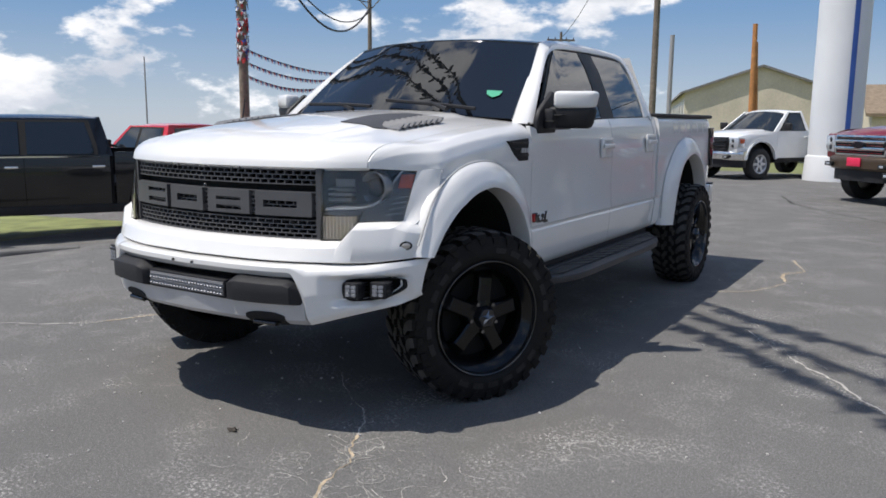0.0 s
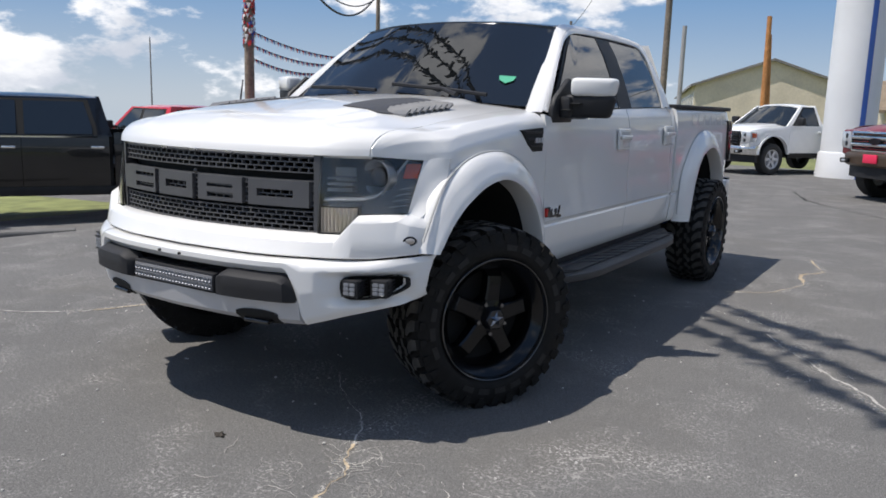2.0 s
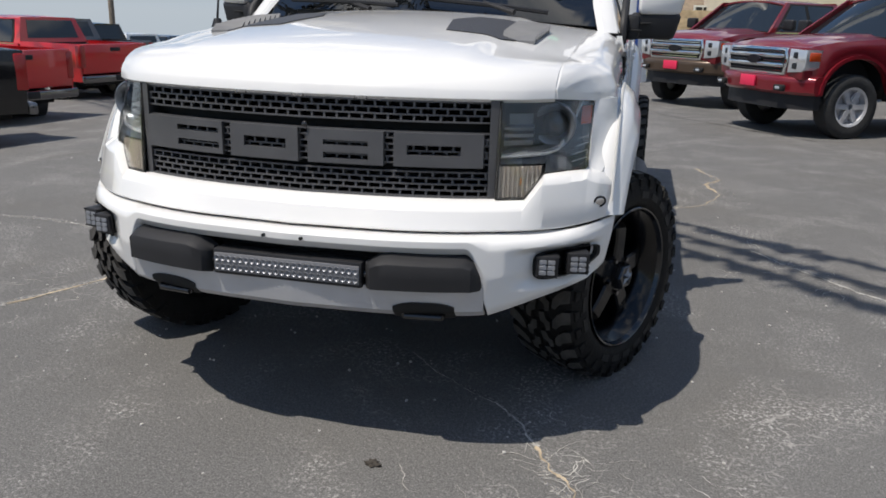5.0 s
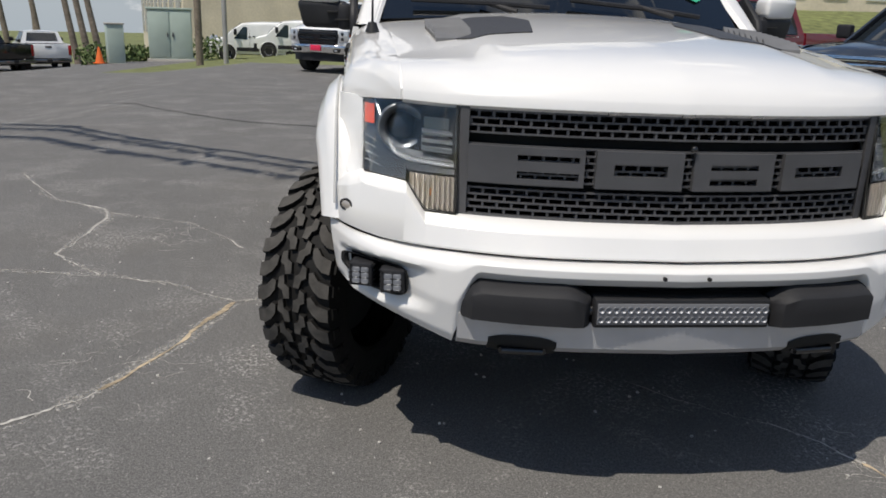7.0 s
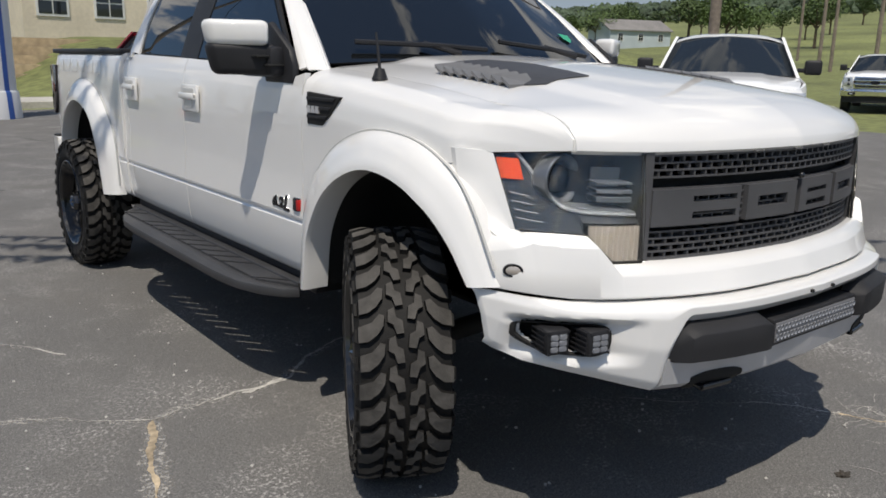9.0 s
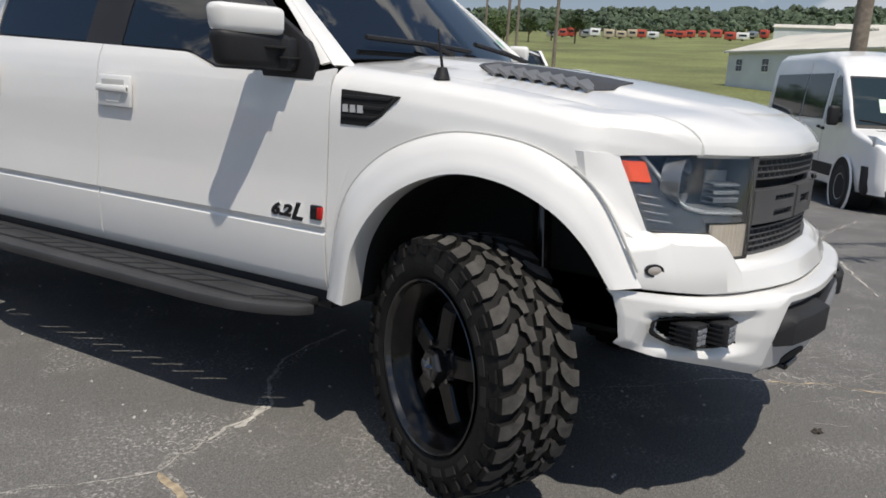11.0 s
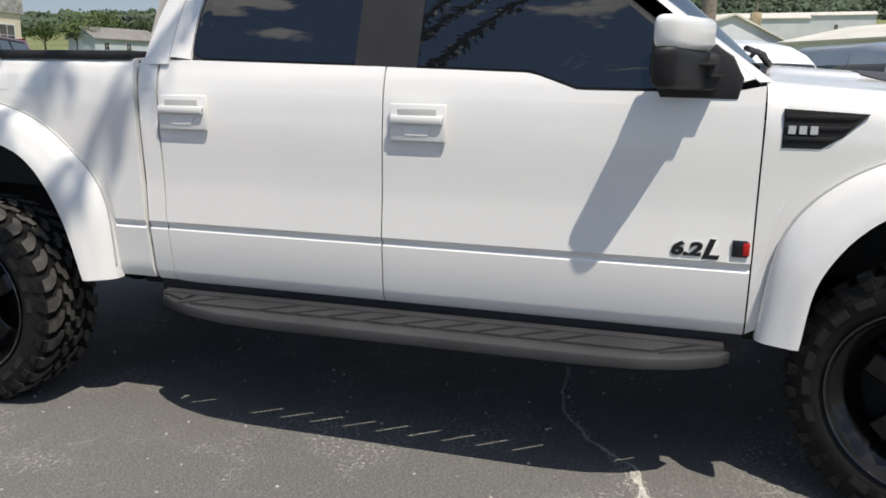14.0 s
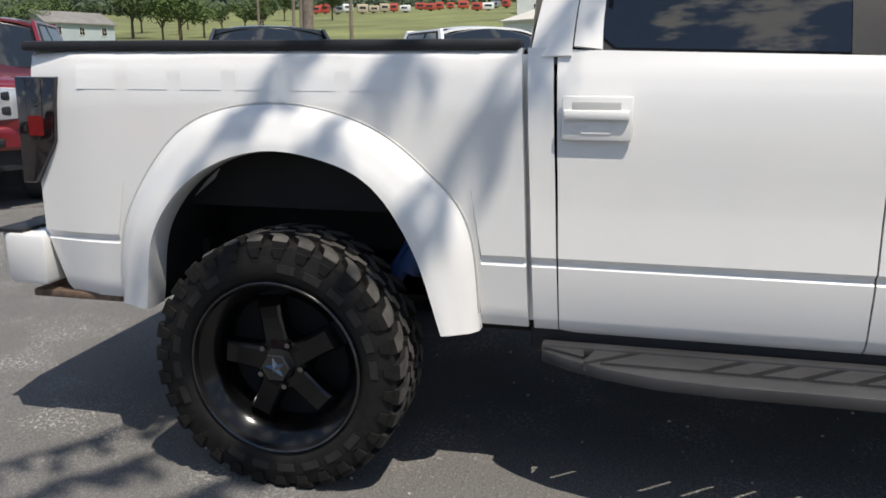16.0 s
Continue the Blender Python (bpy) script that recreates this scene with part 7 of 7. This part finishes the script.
ftop = terrain(fx, fy) + 9.5
for dz, sag, r in ((0.3, 1.0, 0.03), (-0.7, 1.8, 0.03), (-0.3, 2.6, 0.045)):
    wire("overhead_wire", (fx, fy, ftop + dz), (p2x, p2y, terrain(p2x, p2y) + 9.3 + dz * 0.5), sag, r, "black overhead wire with sag")
wire("overhead_wire", (p2x, p2y, terrain(p2x, p2y) + 10), (30, 45, 16), 2.5, 0.03, "black overhead wire with sag")
wire("overhead_wire", (fx, fy, ftop), (-40, -20, 12), 1.0, 0.03, "black overhead wire with sag")
wire("overhead_wire", (p3x, p3y, terrain(p3x, p3y) + 11), (p4x, p4y, 12.5), 1.0, 0.02, "black overhead wire with sag")

# strings of small pennants on the flag pole
flag_mats = [material("pennant_red", (0.5, 0.03, 0.03), 0.7), material("pennant_blue", (0.04, 0.07, 0.3), 0.7), material("pennant_white", (0.7, 0.7, 0.7), 0.7)]
for k, (za, zb) in enumerate(((4.85, 4.2), (4.0, 3.55), (3.15, 2.75))):
    a, b = Vector((fx, fy, 1.43 + za * 0.47 - 0.1)), Vector((*polar(*EYE0, -39.6 - 0.8 * k, 30), 1.43 + zb * 0.40))
    ob, pts = wire("pennant_string", a, b, 0.18, 0.012, "string of small red, blue and white pennants")
    ob["category"], ob["group"] = "pennants", "pennant strings"
    for j, p in enumerate(pts[:-1]):
        for h in (0, 0.5):
            bm = bmesh.new()
            q = p.lerp(pts[j + 1], h)
            d = (pts[j + 1] - p).normalized()
            vs = [bm.verts.new(q + d * 0.02), bm.verts.new(q + d * 0.13), bm.verts.new(q + d * 0.08 + Vector((0.02, 0.02, -0.14)))]
            vs2 = [bm.verts.new(v.co + Vector((0.004, 0.006, 0))) for v in vs]
            bm.faces.new(vs), bm.faces.new(vs2[::-1])
            part("pennant", bm, flag_mats[(2 * j + int(2 * h)) % 3], ob, smooth=False)
bm = bmesh.new()
rg = random.Random(3)
for k in range(700):
    z, a = 3.2 + k * 0.0085, rg.uniform(0, 6.3)
    p = Vector((fx + 0.17 * math.cos(a), fy + 0.17 * math.sin(a), z))
    d = Vector((math.cos(a), math.sin(a), 0))
    e = Vector((-d.y, d.x, 0)) * rg.uniform(0.03, 0.07)
    tip = p + d * rg.uniform(0.0, 0.05) + Vector((0, 0, -rg.uniform(0.08, 0.18)))
    vs = [bm.verts.new(q) for q in (p - e, p + e, tip)]
    bm.faces.new(vs).material_index = rg.choice((0, 0, 1, 2, 2))
    vs = [bm.verts.new(Vector(v.co) + d * 0.006) for v in vs]
    bm.faces.new(vs[::-1]).material_index = rg.choice((0, 0, 1, 2, 2))
wrap = tagged(finish("wrapped_pennants", bm, flag_mats[0], smooth=False), "bundle of faded pennants wrapped round the pole", "pennants", kind="stuff")
wrap.data.materials.append(flag_mats[1])
wrap.data.materials.append(flag_mats[2])

# fringe of streamers on lines over the lot, which throw the striped shadows
fringe_mat = material("dark_streamer", (0.03, 0.03, 0.035), 0.6)


def fringe(ground_pts, h, seed, drop):
    """A line of hanging streamers whose shadow falls along ground_pts."""
    pts = []
    for p in spline([(x, y, 0) for x, y in ground_pts], 60):
        p.z = terrain(p.x, p.y)
        pts.append(p + SUN * ((h - p.z) / SUN.z))
    cu = bpy.data.curves.new("streamer_line", "CURVE")
    cu.dimensions, cu.bevel_depth, cu.bevel_resolution = "3D", 0.014, 1
    sp = cu.splines.new("POLY")
    sp.points.add(60)
    for q, p in zip(sp.points, pts):
        q.co = (*p, 1)
    cu.materials.append(wire_black)
    ob = tagged(new("streamer_line", cu), "line hung with dark streamers above the lot", "streamers", "streamer lines")
    r2 = random.Random(seed)
    bm = bmesh.new()
    n = 1100
    for k in range(n):
        t = (k + r2.random()) / n * 60
        j = min(59, int(t))
        p = pts[j].lerp(pts[j + 1], t - j)
        ln = drop * r2.uniform(0.35, 1.0)
        sx, sy = r2.uniform(-0.12, 0.12), r2.uniform(-0.12, 0.12)
        w = r2.uniform(0.015, 0.035)
        q = p + Vector((sx * 0.5, sy * 0.5, -ln * 0.5))
        e = p + Vector((sx, sy, -ln))
        for u, v in ((p, q), (q, e)):
            d = Vector((w, r2.uniform(-w, w), 0))
            vs = [bm.verts.new(u - d), bm.verts.new(u + d), bm.verts.new(v + d), bm.verts.new(v - d)]
            bm.faces.new(vs)
    s = part("streamers", bm, fringe_mat, ob, smooth=False)
    s["kind"] = "stuff"


fringe([(-14, 15.3), (-9.66, 11.69), (-6.13, 8.79), (-3.94, 6.6), (-1.5, 4.95), (1.52, 2.8), (2.79, 1.99), (6.5, -0.4)], 6.2, 1, 0.2)
fringe([(-14, 15.0), (-9.35, 11.19), (-5.84, 8.12), (-3.85, 6.25), (-1.5, 4.6), (1.51, 2.43), (2.82, 1.42), (6.2, -1.3)], 6.2, 2, 0.22)
fringe([(-14, 14.5), (-8.88, 10.46), (-5.3, 6.95), (-3.78, 5.6), (-1.5, 4.15), (1.49, 2.08), (2.78, 0.93), (6.0, -2.0)], 6.2, 3, 0.24)


# ---- buildings ----
siding = material("beige_siding", (0.68, 0.6, 0.47), 0.8, stain=0.1, stain_scale=0.6, grain=0.06, grain_scale=6)
roof_grey = material("grey_shingle", (0.2, 0.19, 0.18), 0.9, grain=0.2, grain_scale=5, stain=0.15, stain_scale=0.5)
stone_mix = material("stone_veneer", (0.36, 0.36, 0.34), 0.85, grain=0.35, grain_scale=3, stain=0.2, stain_scale=1)
metal_wall = material("pale_metal_wall", (0.62, 0.64, 0.65), 0.6, stain=0.08, stain_scale=0.4)
metal_roof = material("pale_metal_roof", (0.6, 0.57, 0.5), 0.55, stain=0.12, stain_scale=0.3)
blue_house = material("pale_blue_siding", (0.46, 0.52, 0.54), 0.8, stain=0.08, stain_scale=0.5)
win_white = material("window_frame_white", (0.7, 0.7, 0.68), 0.6)
tan_wood = material("tan_fence", (0.45, 0.35, 0.22), 0.85, grain=0.15, grain_scale=4, stain=0.2, stain_scale=1)
box_green = material("pale_green_cabinet", (0.42, 0.5, 0.44), 0.5, stain=0.08, stain_scale=1.0)
cone_orange = material("cone_orange", (0.8, 0.16, 0.03), 0.5)


def house(name, x, y, rz, L, D, H, ridge, wall, roofm, label, rows=1, cols=6, base=None, win=(0.9, 1.2), over=0.35):
    """A gabled building; local x along the ridge, front at -y."""
    z = terrain(x, y) if base is None else base
    t = thing(name, Matrix.Translation((x, y, z)) @ Matrix.Rotation(radians(rz), 4, "Z"), label, "building")
    bm = bmesh.new()
    prism(bm, [(-D / 2, -2), (D / 2, -2), (D / 2, H), (0, H + ridge), (-D / 2, H)], "x", -L / 2, L / 2)
    part("wall", bm, wall, t, smooth=False)
    bm = bmesh.new()
    for s in (1, -1):
        e = over
        prism(bm, [(s * (D / 2 + e), H - ridge * e / (D / 2)), (0, H + ridge), (0, H + ridge + 0.18), (s * (D / 2 + e), H + 0.18 - ridge * e / (D / 2))], "x", -L / 2 - e, L / 2 + e)
    part("roof", bm, roofm, t, smooth=False)
    for rr in range(rows):
        for c in range(cols):
            xx = -L / 2 + (c + 0.5) * L / cols
            zz = 1.0 + rr * H / rows * 1.0
            w, h = win
            bm = bmesh.new()
            box(bm, xx - w / 2 - 0.08, xx + w / 2 + 0.08, -D / 2 - 0.06, -D / 2 + 0.05, zz - 0.08, zz + h + 0.08)
            wn2 = part("window", bm, win_white, t, smooth=False)
            for q in (0, 1):
                for q2 in (0, 1):
                    bm = bmesh.new()
                    box(bm, xx - w / 2 + q * w / 2 + 0.03, xx + q * w / 2 - 0.03, -D / 2 - 0.075, -D / 2 - 0.055, zz + q2 * h / 2 + 0.03, zz + (q2 + 1) * h / 2 - 0.03)
                    part("pane", bm, car_glass, wn2, smooth=False)
    return t


# long two-storey apartment house on the bank
apt_x, apt_y = 22.0, 46
apt = house("apartment_house", apt_x, apt_y, 4, 34, 11, 5.4, 2.0, siding, roof_grey, "long two-storey beige apartment house with white windows", 2, 13, base=2.3, win=(1.3, 1.3))
bm = bmesh.new()
box(bm, -17.2, 17.2, -5.62, -5.5, 3.0, 5.3)
part("upper_cladding", bm, stone_mix, apt, smooth=False)
gable = house("apartment_house", -17.4, 86.7, -72.2, 54, 11, 5.4, 1.9, siding, roof_grey, "beige gabled apartment house with stone cladding", 2, 18, base=-1.7, win=(0.9, 1.1))
for k in range(9):
    bm = bmesh.new()
    box(bm, -26 + k * 6, -22.6 + k * 6, -5.58, -5.5, 0.2, 4.5)
    part("stone_cladding", bm, stone_mix, gable, smooth=False)
house("bungalow", 2.2, 52, 10, 7, 7, 1.6, 1.6, siding, material("brown_shingle", (0.22, 0.17, 0.12), 0.9, grain=0.2, grain_scale=4), "low beige house with a brown roof", 1, 2, base=0.4)
# terrace wall below the house
for k in range(5):
    bm = bmesh.new()
    box(bm, 1.5, 30, 33.2 + 0.5 * k, 33.6 + 0.5 * k, -0.5, 0.7 + 0.36 * k)
    tagged(finish("terrace_wall", bm, tan_wood, smooth=False), "low tan terrace wall in the bank", "wall", "terrace walls")
bm = bmesh.new()
box(bm, 1.0, 20, 22.9, 25.5, -0.3, 0.16, 0.03)
tagged(finish("kerb", bm, concrete, smooth=False), "pale concrete kerb strip at the lot edge", "kerb", kind="structure")
bm = bmesh.new()
box(bm, -0.12, 0.12, -9, 0.8, -0.6, 0.1, 0.03)
bmesh.ops.transform(bm, matrix=Matrix.Translation((-7.0, 2.0, terrain(-7.0, 2.0))) @ Matrix.Rotation(radians(-31), 4, "Z"), verts=bm.verts)
tagged(finish("kerb", bm, asphalt, smooth=False), "low dark kerb beside the lower row", "kerb", kind="structure")

# low white workshop behind the vans, with signs
shop = house("workshop", 59.2, -27.8, -142, 45, 16, 3.5, 1.6, metal_wall, metal_roof, "long pale metal workshop with a shallow roof", 1, 1, base=1.8)
house("workshop", 80.6, 3.75, -135, 20.5, 14, 2.9, 2.0, metal_wall, metal_roof, "pale office building with a gabled metal roof", 1, 5, base=2.9, win=(1.0, 1.2))


def sign(text, m, size, label, plain=False):
    t = thing("wall_sign", m, label, "sign")
    bm = bmesh.new()
    w = size * (len(text) * 0.7 + 0.8)
    box(bm, -w / 2, w / 2, -size * 0.75, size * 0.75, -0.06, 0.0)
    part("board", bm, ghost_decal, t, smooth=False)
    if plain:
        bm = bmesh.new()
        for k in range(4):
            box(bm, -w * 0.36 + k * w * 0.19, -w * 0.36 + k * w * 0.19 + w * 0.13, -size * 0.4, size * 0.4, 0.0, 0.03)
        part("bars", bm, P_grey, t, smooth=False)
    else:
        cu = bpy.data.curves.new("sign_text", "FONT")
        cu.body, cu.size, cu.align_x, cu.align_y, cu.extrude = text, size * 1.25, "CENTER", "CENTER", 0.02
        cu.materials.append(blue_stripe)
        ob = new("lettering", cu)
        ob.parent = t
        ob.matrix_basis = Matrix.Translation((0, 0, 0.03))
    return t


for k, pl in ((0, False), (9.5, True), (19, True)):
    sign("SERVICE", Matrix.Translation((63.2 - 0.787 * k, -14.4 - 0.616 * k, 4.45)) @ Matrix.Rotation(radians(-142), 4, "Z") @ Matrix.Rotation(radians(90), 4, "X"), 0.46, "white wall sign with blue lettering" if not pl else "white wall sign with dark bars", pl)

for az, d, dy, L in ((50.7, 150, 0, 12),):
    x, y = polar(-2.5, -2.2, az, d)
    house("bungalow", x, y, -20, L, 8, 2.8, 1.8, blue_house, roof_grey, "small pale blue bungalow with a grey roof", 1, 3)

# electrical cabinets, cone and bushes by the lot edge
cx, cy = polar(-0.42, -3.2, -13.7, 42)
cz = terrain(cx, cy)
t = thing("electrical_cabinet", Matrix.Translation((cx, cy, cz)) @ Matrix.Rotation(radians(12), 4, "Z"), "large pale green electrical cabinet", "cabinet")
bm = bmesh.new()
box(bm, -1.0, 1.0, -0.6, 0.6, 0, 2.4, 0.04)
part("housing", bm, box_green, t)
bm = bmesh.new()
box(bm, -1.06, 1.06, -0.66, 0.66, 2.4, 2.5, 0.02)
part("cap", bm, box_green, t)
bm = bmesh.new()
box(bm, -1.1, 1.1, -0.7, 0.7, -0.2, 0.12, 0.02)
part("plinth", bm, concrete, t)
for s in (-0.5, 0.5):
    bm = bmesh.new()
    box(bm, s - 0.46, s + 0.46, -0.63, -0.6, 0.2, 2.3, 0.01)
    d = part("door", bm, box_green, t)
    bm = bmesh.new()
    box(bm, s - 0.38 * (1 if s > 0 else -1) - 0.03, s - 0.38 * (1 if s > 0 else -1) + 0.03, -0.68, -0.63, 1.15, 1.35)
    part("handle", bm, P_grey, d)
cx2, cy2 = polar(-0.42, -3.2, -17.2, 39)
t = thing("electrical_cabinet", Matrix.Translation((cx2, cy2, terrain(cx2, cy2))) @ Matrix.Rotation(radians(25), 4, "Z"), "narrow pale green electrical cabinet", "cabinet")
bm = bmesh.new()
box(bm, -0.35, 0.35, -0.3, 0.3, 0, 1.65, 0.03)
part("housing", bm, box_green, t)
bm = bmesh.new()
box(bm, -0.38, 0.38, -0.33, 0.33, 1.65, 1.72, 0.01)
part("cap", bm, concrete, t)
cx3, cy3 = polar(-0.42, -3.2, -18.2, 39)
t = thing("traffic_cone", Matrix.Translation((cx3, cy3, terrain(cx3, cy3))), "orange traffic cone by the cabinets", "cone")
bm = bmesh.new()
cyl(bm, (0, 0, 0.03), (0, 0, 0.72), 0.19, 0.03, 18)
part("cone", bm, cone_orange, t)
bm = bmesh.new()
box(bm, -0.22, 0.22, -0.22, 0.22, 0, 0.04, 0.01)
part("foot", bm, cone_orange, t)

# rows of pickups on the lower lot, tails towards the lane
for k, (x, y, hd, pt, lab) in enumerate((
        (-8.9, 8.2, 172, P_red, "bright red pickup parked beside the black one"),
        (-10.5, 12.84, 169, P_red, "bright red pickup with its tail to the lane"),
        (-12.1, 15.5, 168, P_grey, "dark grey pickup with its tail to the lane"),
        (-13.6, 18.9, 168, P_black, "black pickup with its tail to the lane"),
        (-15.48, 23.84, 167, P_white, "white pickup with its tail to the lane"),
        (-16.41, 27.96, 160, P_blue, "dark blue pickup with its tail to the lane"),
        (-17.31, 32.14, 148, P_white, "white pickup with a chrome bumper down the lot"),
        (-16.51, 34.67, 148, P_black, "black pickup far down the lot"),
        (-15.72, 36.53, 118, P_white, "white pickup at the far lot end"))):
    # the place given is the middle of the tail
    pickup(lab, x + 4.8 * math.cos(radians(hd)), y + 4.8 * math.sin(radians(hd)), hd, pt, plate=False)
for az, d in ((-9.5, 46), (-6.8, 46)):
    x, y = polar(-0.9, -3.1, az, d)
    van("low white delivery van beyond the lot", x, y, 190, P_white, high=False)
x, y = polar(-2.5, -2.2, 66.3, 30)
pickup("white pickup on the lower road", x, y, 200, P_white, plate=False)


# ---- trees, hills and far things ----
leaf_mats = [material("foliage_a", (0.045, 0.075, 0.018), 0.8, grain=0.4, grain_scale=1.2, vary=0.25), material("foliage_b", (0.06, 0.095, 0.025), 0.8, grain=0.4, grain_scale=1.5, vary=0.25)]
bark = material("bark", (0.1, 0.075, 0.05), 0.95, grain=0.3, grain_scale=8)


def leaf_cloud(bm, c, r, n, size, rg2, flat=0.8):
    for _ in range(n):
        while True:
            p = Vector((rg2.uniform(-1, 1), rg2.uniform(-1, 1), rg2.uniform(-1, 1)))
            if 0.35 < p.length < 1:
                break
        q = Vector(c) + Vector((p.x * r, p.y * r, p.z * r * flat))
        d1 = Vector((rg2.gauss(0, 1), rg2.gauss(0, 1), rg2.gauss(0, 1))).normalized()
        d2 = d1.orthogonal().normalized()
        s = size * rg2.uniform(0.6, 1.3)
        vs = [bm.verts.new(q + d1 * s), bm.verts.new(q + d2 * s * 0.6), bm.verts.new(q - d1 * s), bm.verts.new(q - d2 * s * 0.6)]
        bm.faces.new(vs)


def tree(seed, h):
    rg2 = random.Random(seed)
    t = thing("tree", None, "broad green deciduous tree", "tree", "trees")
    bm = bmesh.new()
    cyl(bm, (0, 0, -0.3), (0, 0, h * 0.45), h * 0.03, h * 0.018, 8)
    tips = []
    for k in range(6):
        a = k * 1.05 + rg2.uniform(-0.3, 0.3)
        e = Vector((math.cos(a) * h * 0.24, math.sin(a) * h * 0.24, h * rg2.uniform(0.5, 0.8)))
        cyl(bm, (0, 0, h * rg2.uniform(0.25, 0.42)), e, h * 0.014, h * 0.005, 6)
        tips.append(e)
    part("trunk", bm, bark, t)
    bm = bmesh.new()
    for e in tips + [Vector((0, 0, h * 0.8)), Vector((0.1 * h, 0, h * 0.62)), Vector((-0.1 * h, 0.05 * h, h * 0.55))]:
        leaf_cloud(bm, e, h * rg2.uniform(0.17, 0.24), 150, h * 0.028, rg2)
    part("crown", bm, leaf_mats[seed % 2], t, smooth=False)
    return t


base_trees = [tree(21, 10), tree(22, 9), tree(23, 11)]
rg3 = random.Random(8)
spots = []
for az, d in ((48.5, 78), (49.5, 84), (50.6, 90), (54.6, 82), (56.3, 76), (57.6, 88), (59, 80), (60.4, 92), (61.8, 86), (55.4, 96), (52.5, 100), (63.2, 98), (46.8, 92), (45, 88), (43.5, 96), (41.8, 90),
              (65, 130), (66.6, 138), (68.2, 126), (58.4, 104), (62.4, 70), (57, 62), (88.8, 60), (86, 80), (20, 75), (24, 70), (28, 82), (32, 78)):
    spots.append(polar(-2.5, -2.2, az, d * 1.9))
for k, (x, y) in enumerate(spots):
    s = rg3.uniform(0.75, 1.15)
    m = Matrix.Translation((x, y, terrain(x, y))) @ Matrix.Rotation(rg3.uniform(0, 6.3), 4, "Z") @ Matrix.Scale(s, 4)
    if k < 3:
        base_trees[k].matrix_basis = m
    else:
        copy_thing(base_trees[k % 3], m)
# bushes by the cabinets
bm = bmesh.new()
for az, d, rb in ((-18.6, 41, 0.75), (-18.2, 42, 0.6), (-16.2, 41.5, 0.6), (-15.6, 42, 0.55), (-11.8, 44, 0.9), (-11.0, 45, 0.9)):
    x, y = polar(-0.42, -3.2, az, d)
    leaf_cloud(bm, (x, y, terrain(x, y) + 0.6 * rb), rb, 220, 0.1, rg3)
tagged(finish("bushes", bm, leaf_mats[1], smooth=False), "rough green bushes beside the cabinets", "bush", kind="stuff")

# far woods on the ridges
woods = []
for d0, d1, n, size in ((430, 520, 420, 3.2), (650, 800, 1300, 4.5), (1100, 1300, 1500, 7.0)):
    for k in range(n):
        az, d = rg3.uniform(28, 122), rg3.uniform(d0, d1)
        x, y = polar(0, 0, az, d)
        z, h = terrain(x, y), size * rg3.uniform(0.5, 1.5)
        for q in range(9):
            r = h * rg3.uniform(0.25, 0.6)
            woods.append(((x + rg3.uniform(-h, h) * 1.3, y + rg3.uniform(-h, h) * 1.3, z + h * rg3.uniform(0.0, 1.3)), (r, r, r * rg3.uniform(0.7, 1.3)), 0.4))
far = pieces("far_woods", material("far_foliage", (0.06, 0.085, 0.05), 0.9, grain=0.5, grain_scale=0.3, stain=0.4, stain_scale=0.02), woods, "wooded ridges in the distance", "woods")

# far trailers and sheds along the field
trailer_mats = [P_white, material("trailer_red", (0.5, 0.08, 0.05), 0.6), material("trailer_tan", (0.5, 0.42, 0.3), 0.6), P_silver]
for k in range(34):
    az = 67 + k * 0.78 + rg3.uniform(-0.2, 0.2)
    d = rg3.uniform(300, 345)
    x, y = polar(-3.5, -0.5, az, d)
    L, H = rg3.uniform(2.6, 4.6), rg3.uniform(2.6, 3.6)
    t = thing("trailer", Matrix.Translation((x, y, terrain(x, y))) @ Matrix.Rotation(radians(90 - az + rg3.uniform(-25, 25)), 4, "Z"), "distant parked camper trailer", "trailer", "far trailers")
    bm = bmesh.new()
    box(bm, -1.4, 1.4, -L / 2, L / 2, 0.5, H, 0.2)
    part("trailer_body", bm, trailer_mats[rg3.choice((0, 0, 1, 2, 3, 1))], t)
    bm = bmesh.new()
    box(bm, -1.45, -1.38, -L * 0.3, L * 0.3, H * 0.5, H * 0.75)
    part("window", bm, car_glass, t)
    bm = bmesh.new()
    cyl(bm, (-1.3, 0, 0.4), (1.3, 0, 0.4), 0.4, seg=12)
    part("wheel", bm, tyre_black, t)
# far sheds
for az, d, L in ((92, 210, 40), (97, 240, 36), (84, 260, 22), (88, 300, 30)):
    x, y = polar(-3.6, -0.3, az, d)
    house("shed", x, y, -az, L, 12, 4.5, 1.2, metal_wall, metal_roof, "distant pale metal shed", 1, 2)
x, y = polar(-3.6, -0.35, 94.3, 180)
t = thing("tower", Matrix.Translation((x, y, terrain(x, y))), "distant tan sign tower", "tower")
bm = bmesh.new()
box(bm, -1.2, 1.2, -1, 1, 3.5, 6.5, 0.1)
part("sign_box", bm, tan_wood, t)
bm = bmesh.new()
for sx in (-0.9, 0.9):
    cyl(bm, (sx, 0, -0.5), (sx, 0, 8.5), 0.18, seg=8)
part("legs", bm, wood_grey, t)
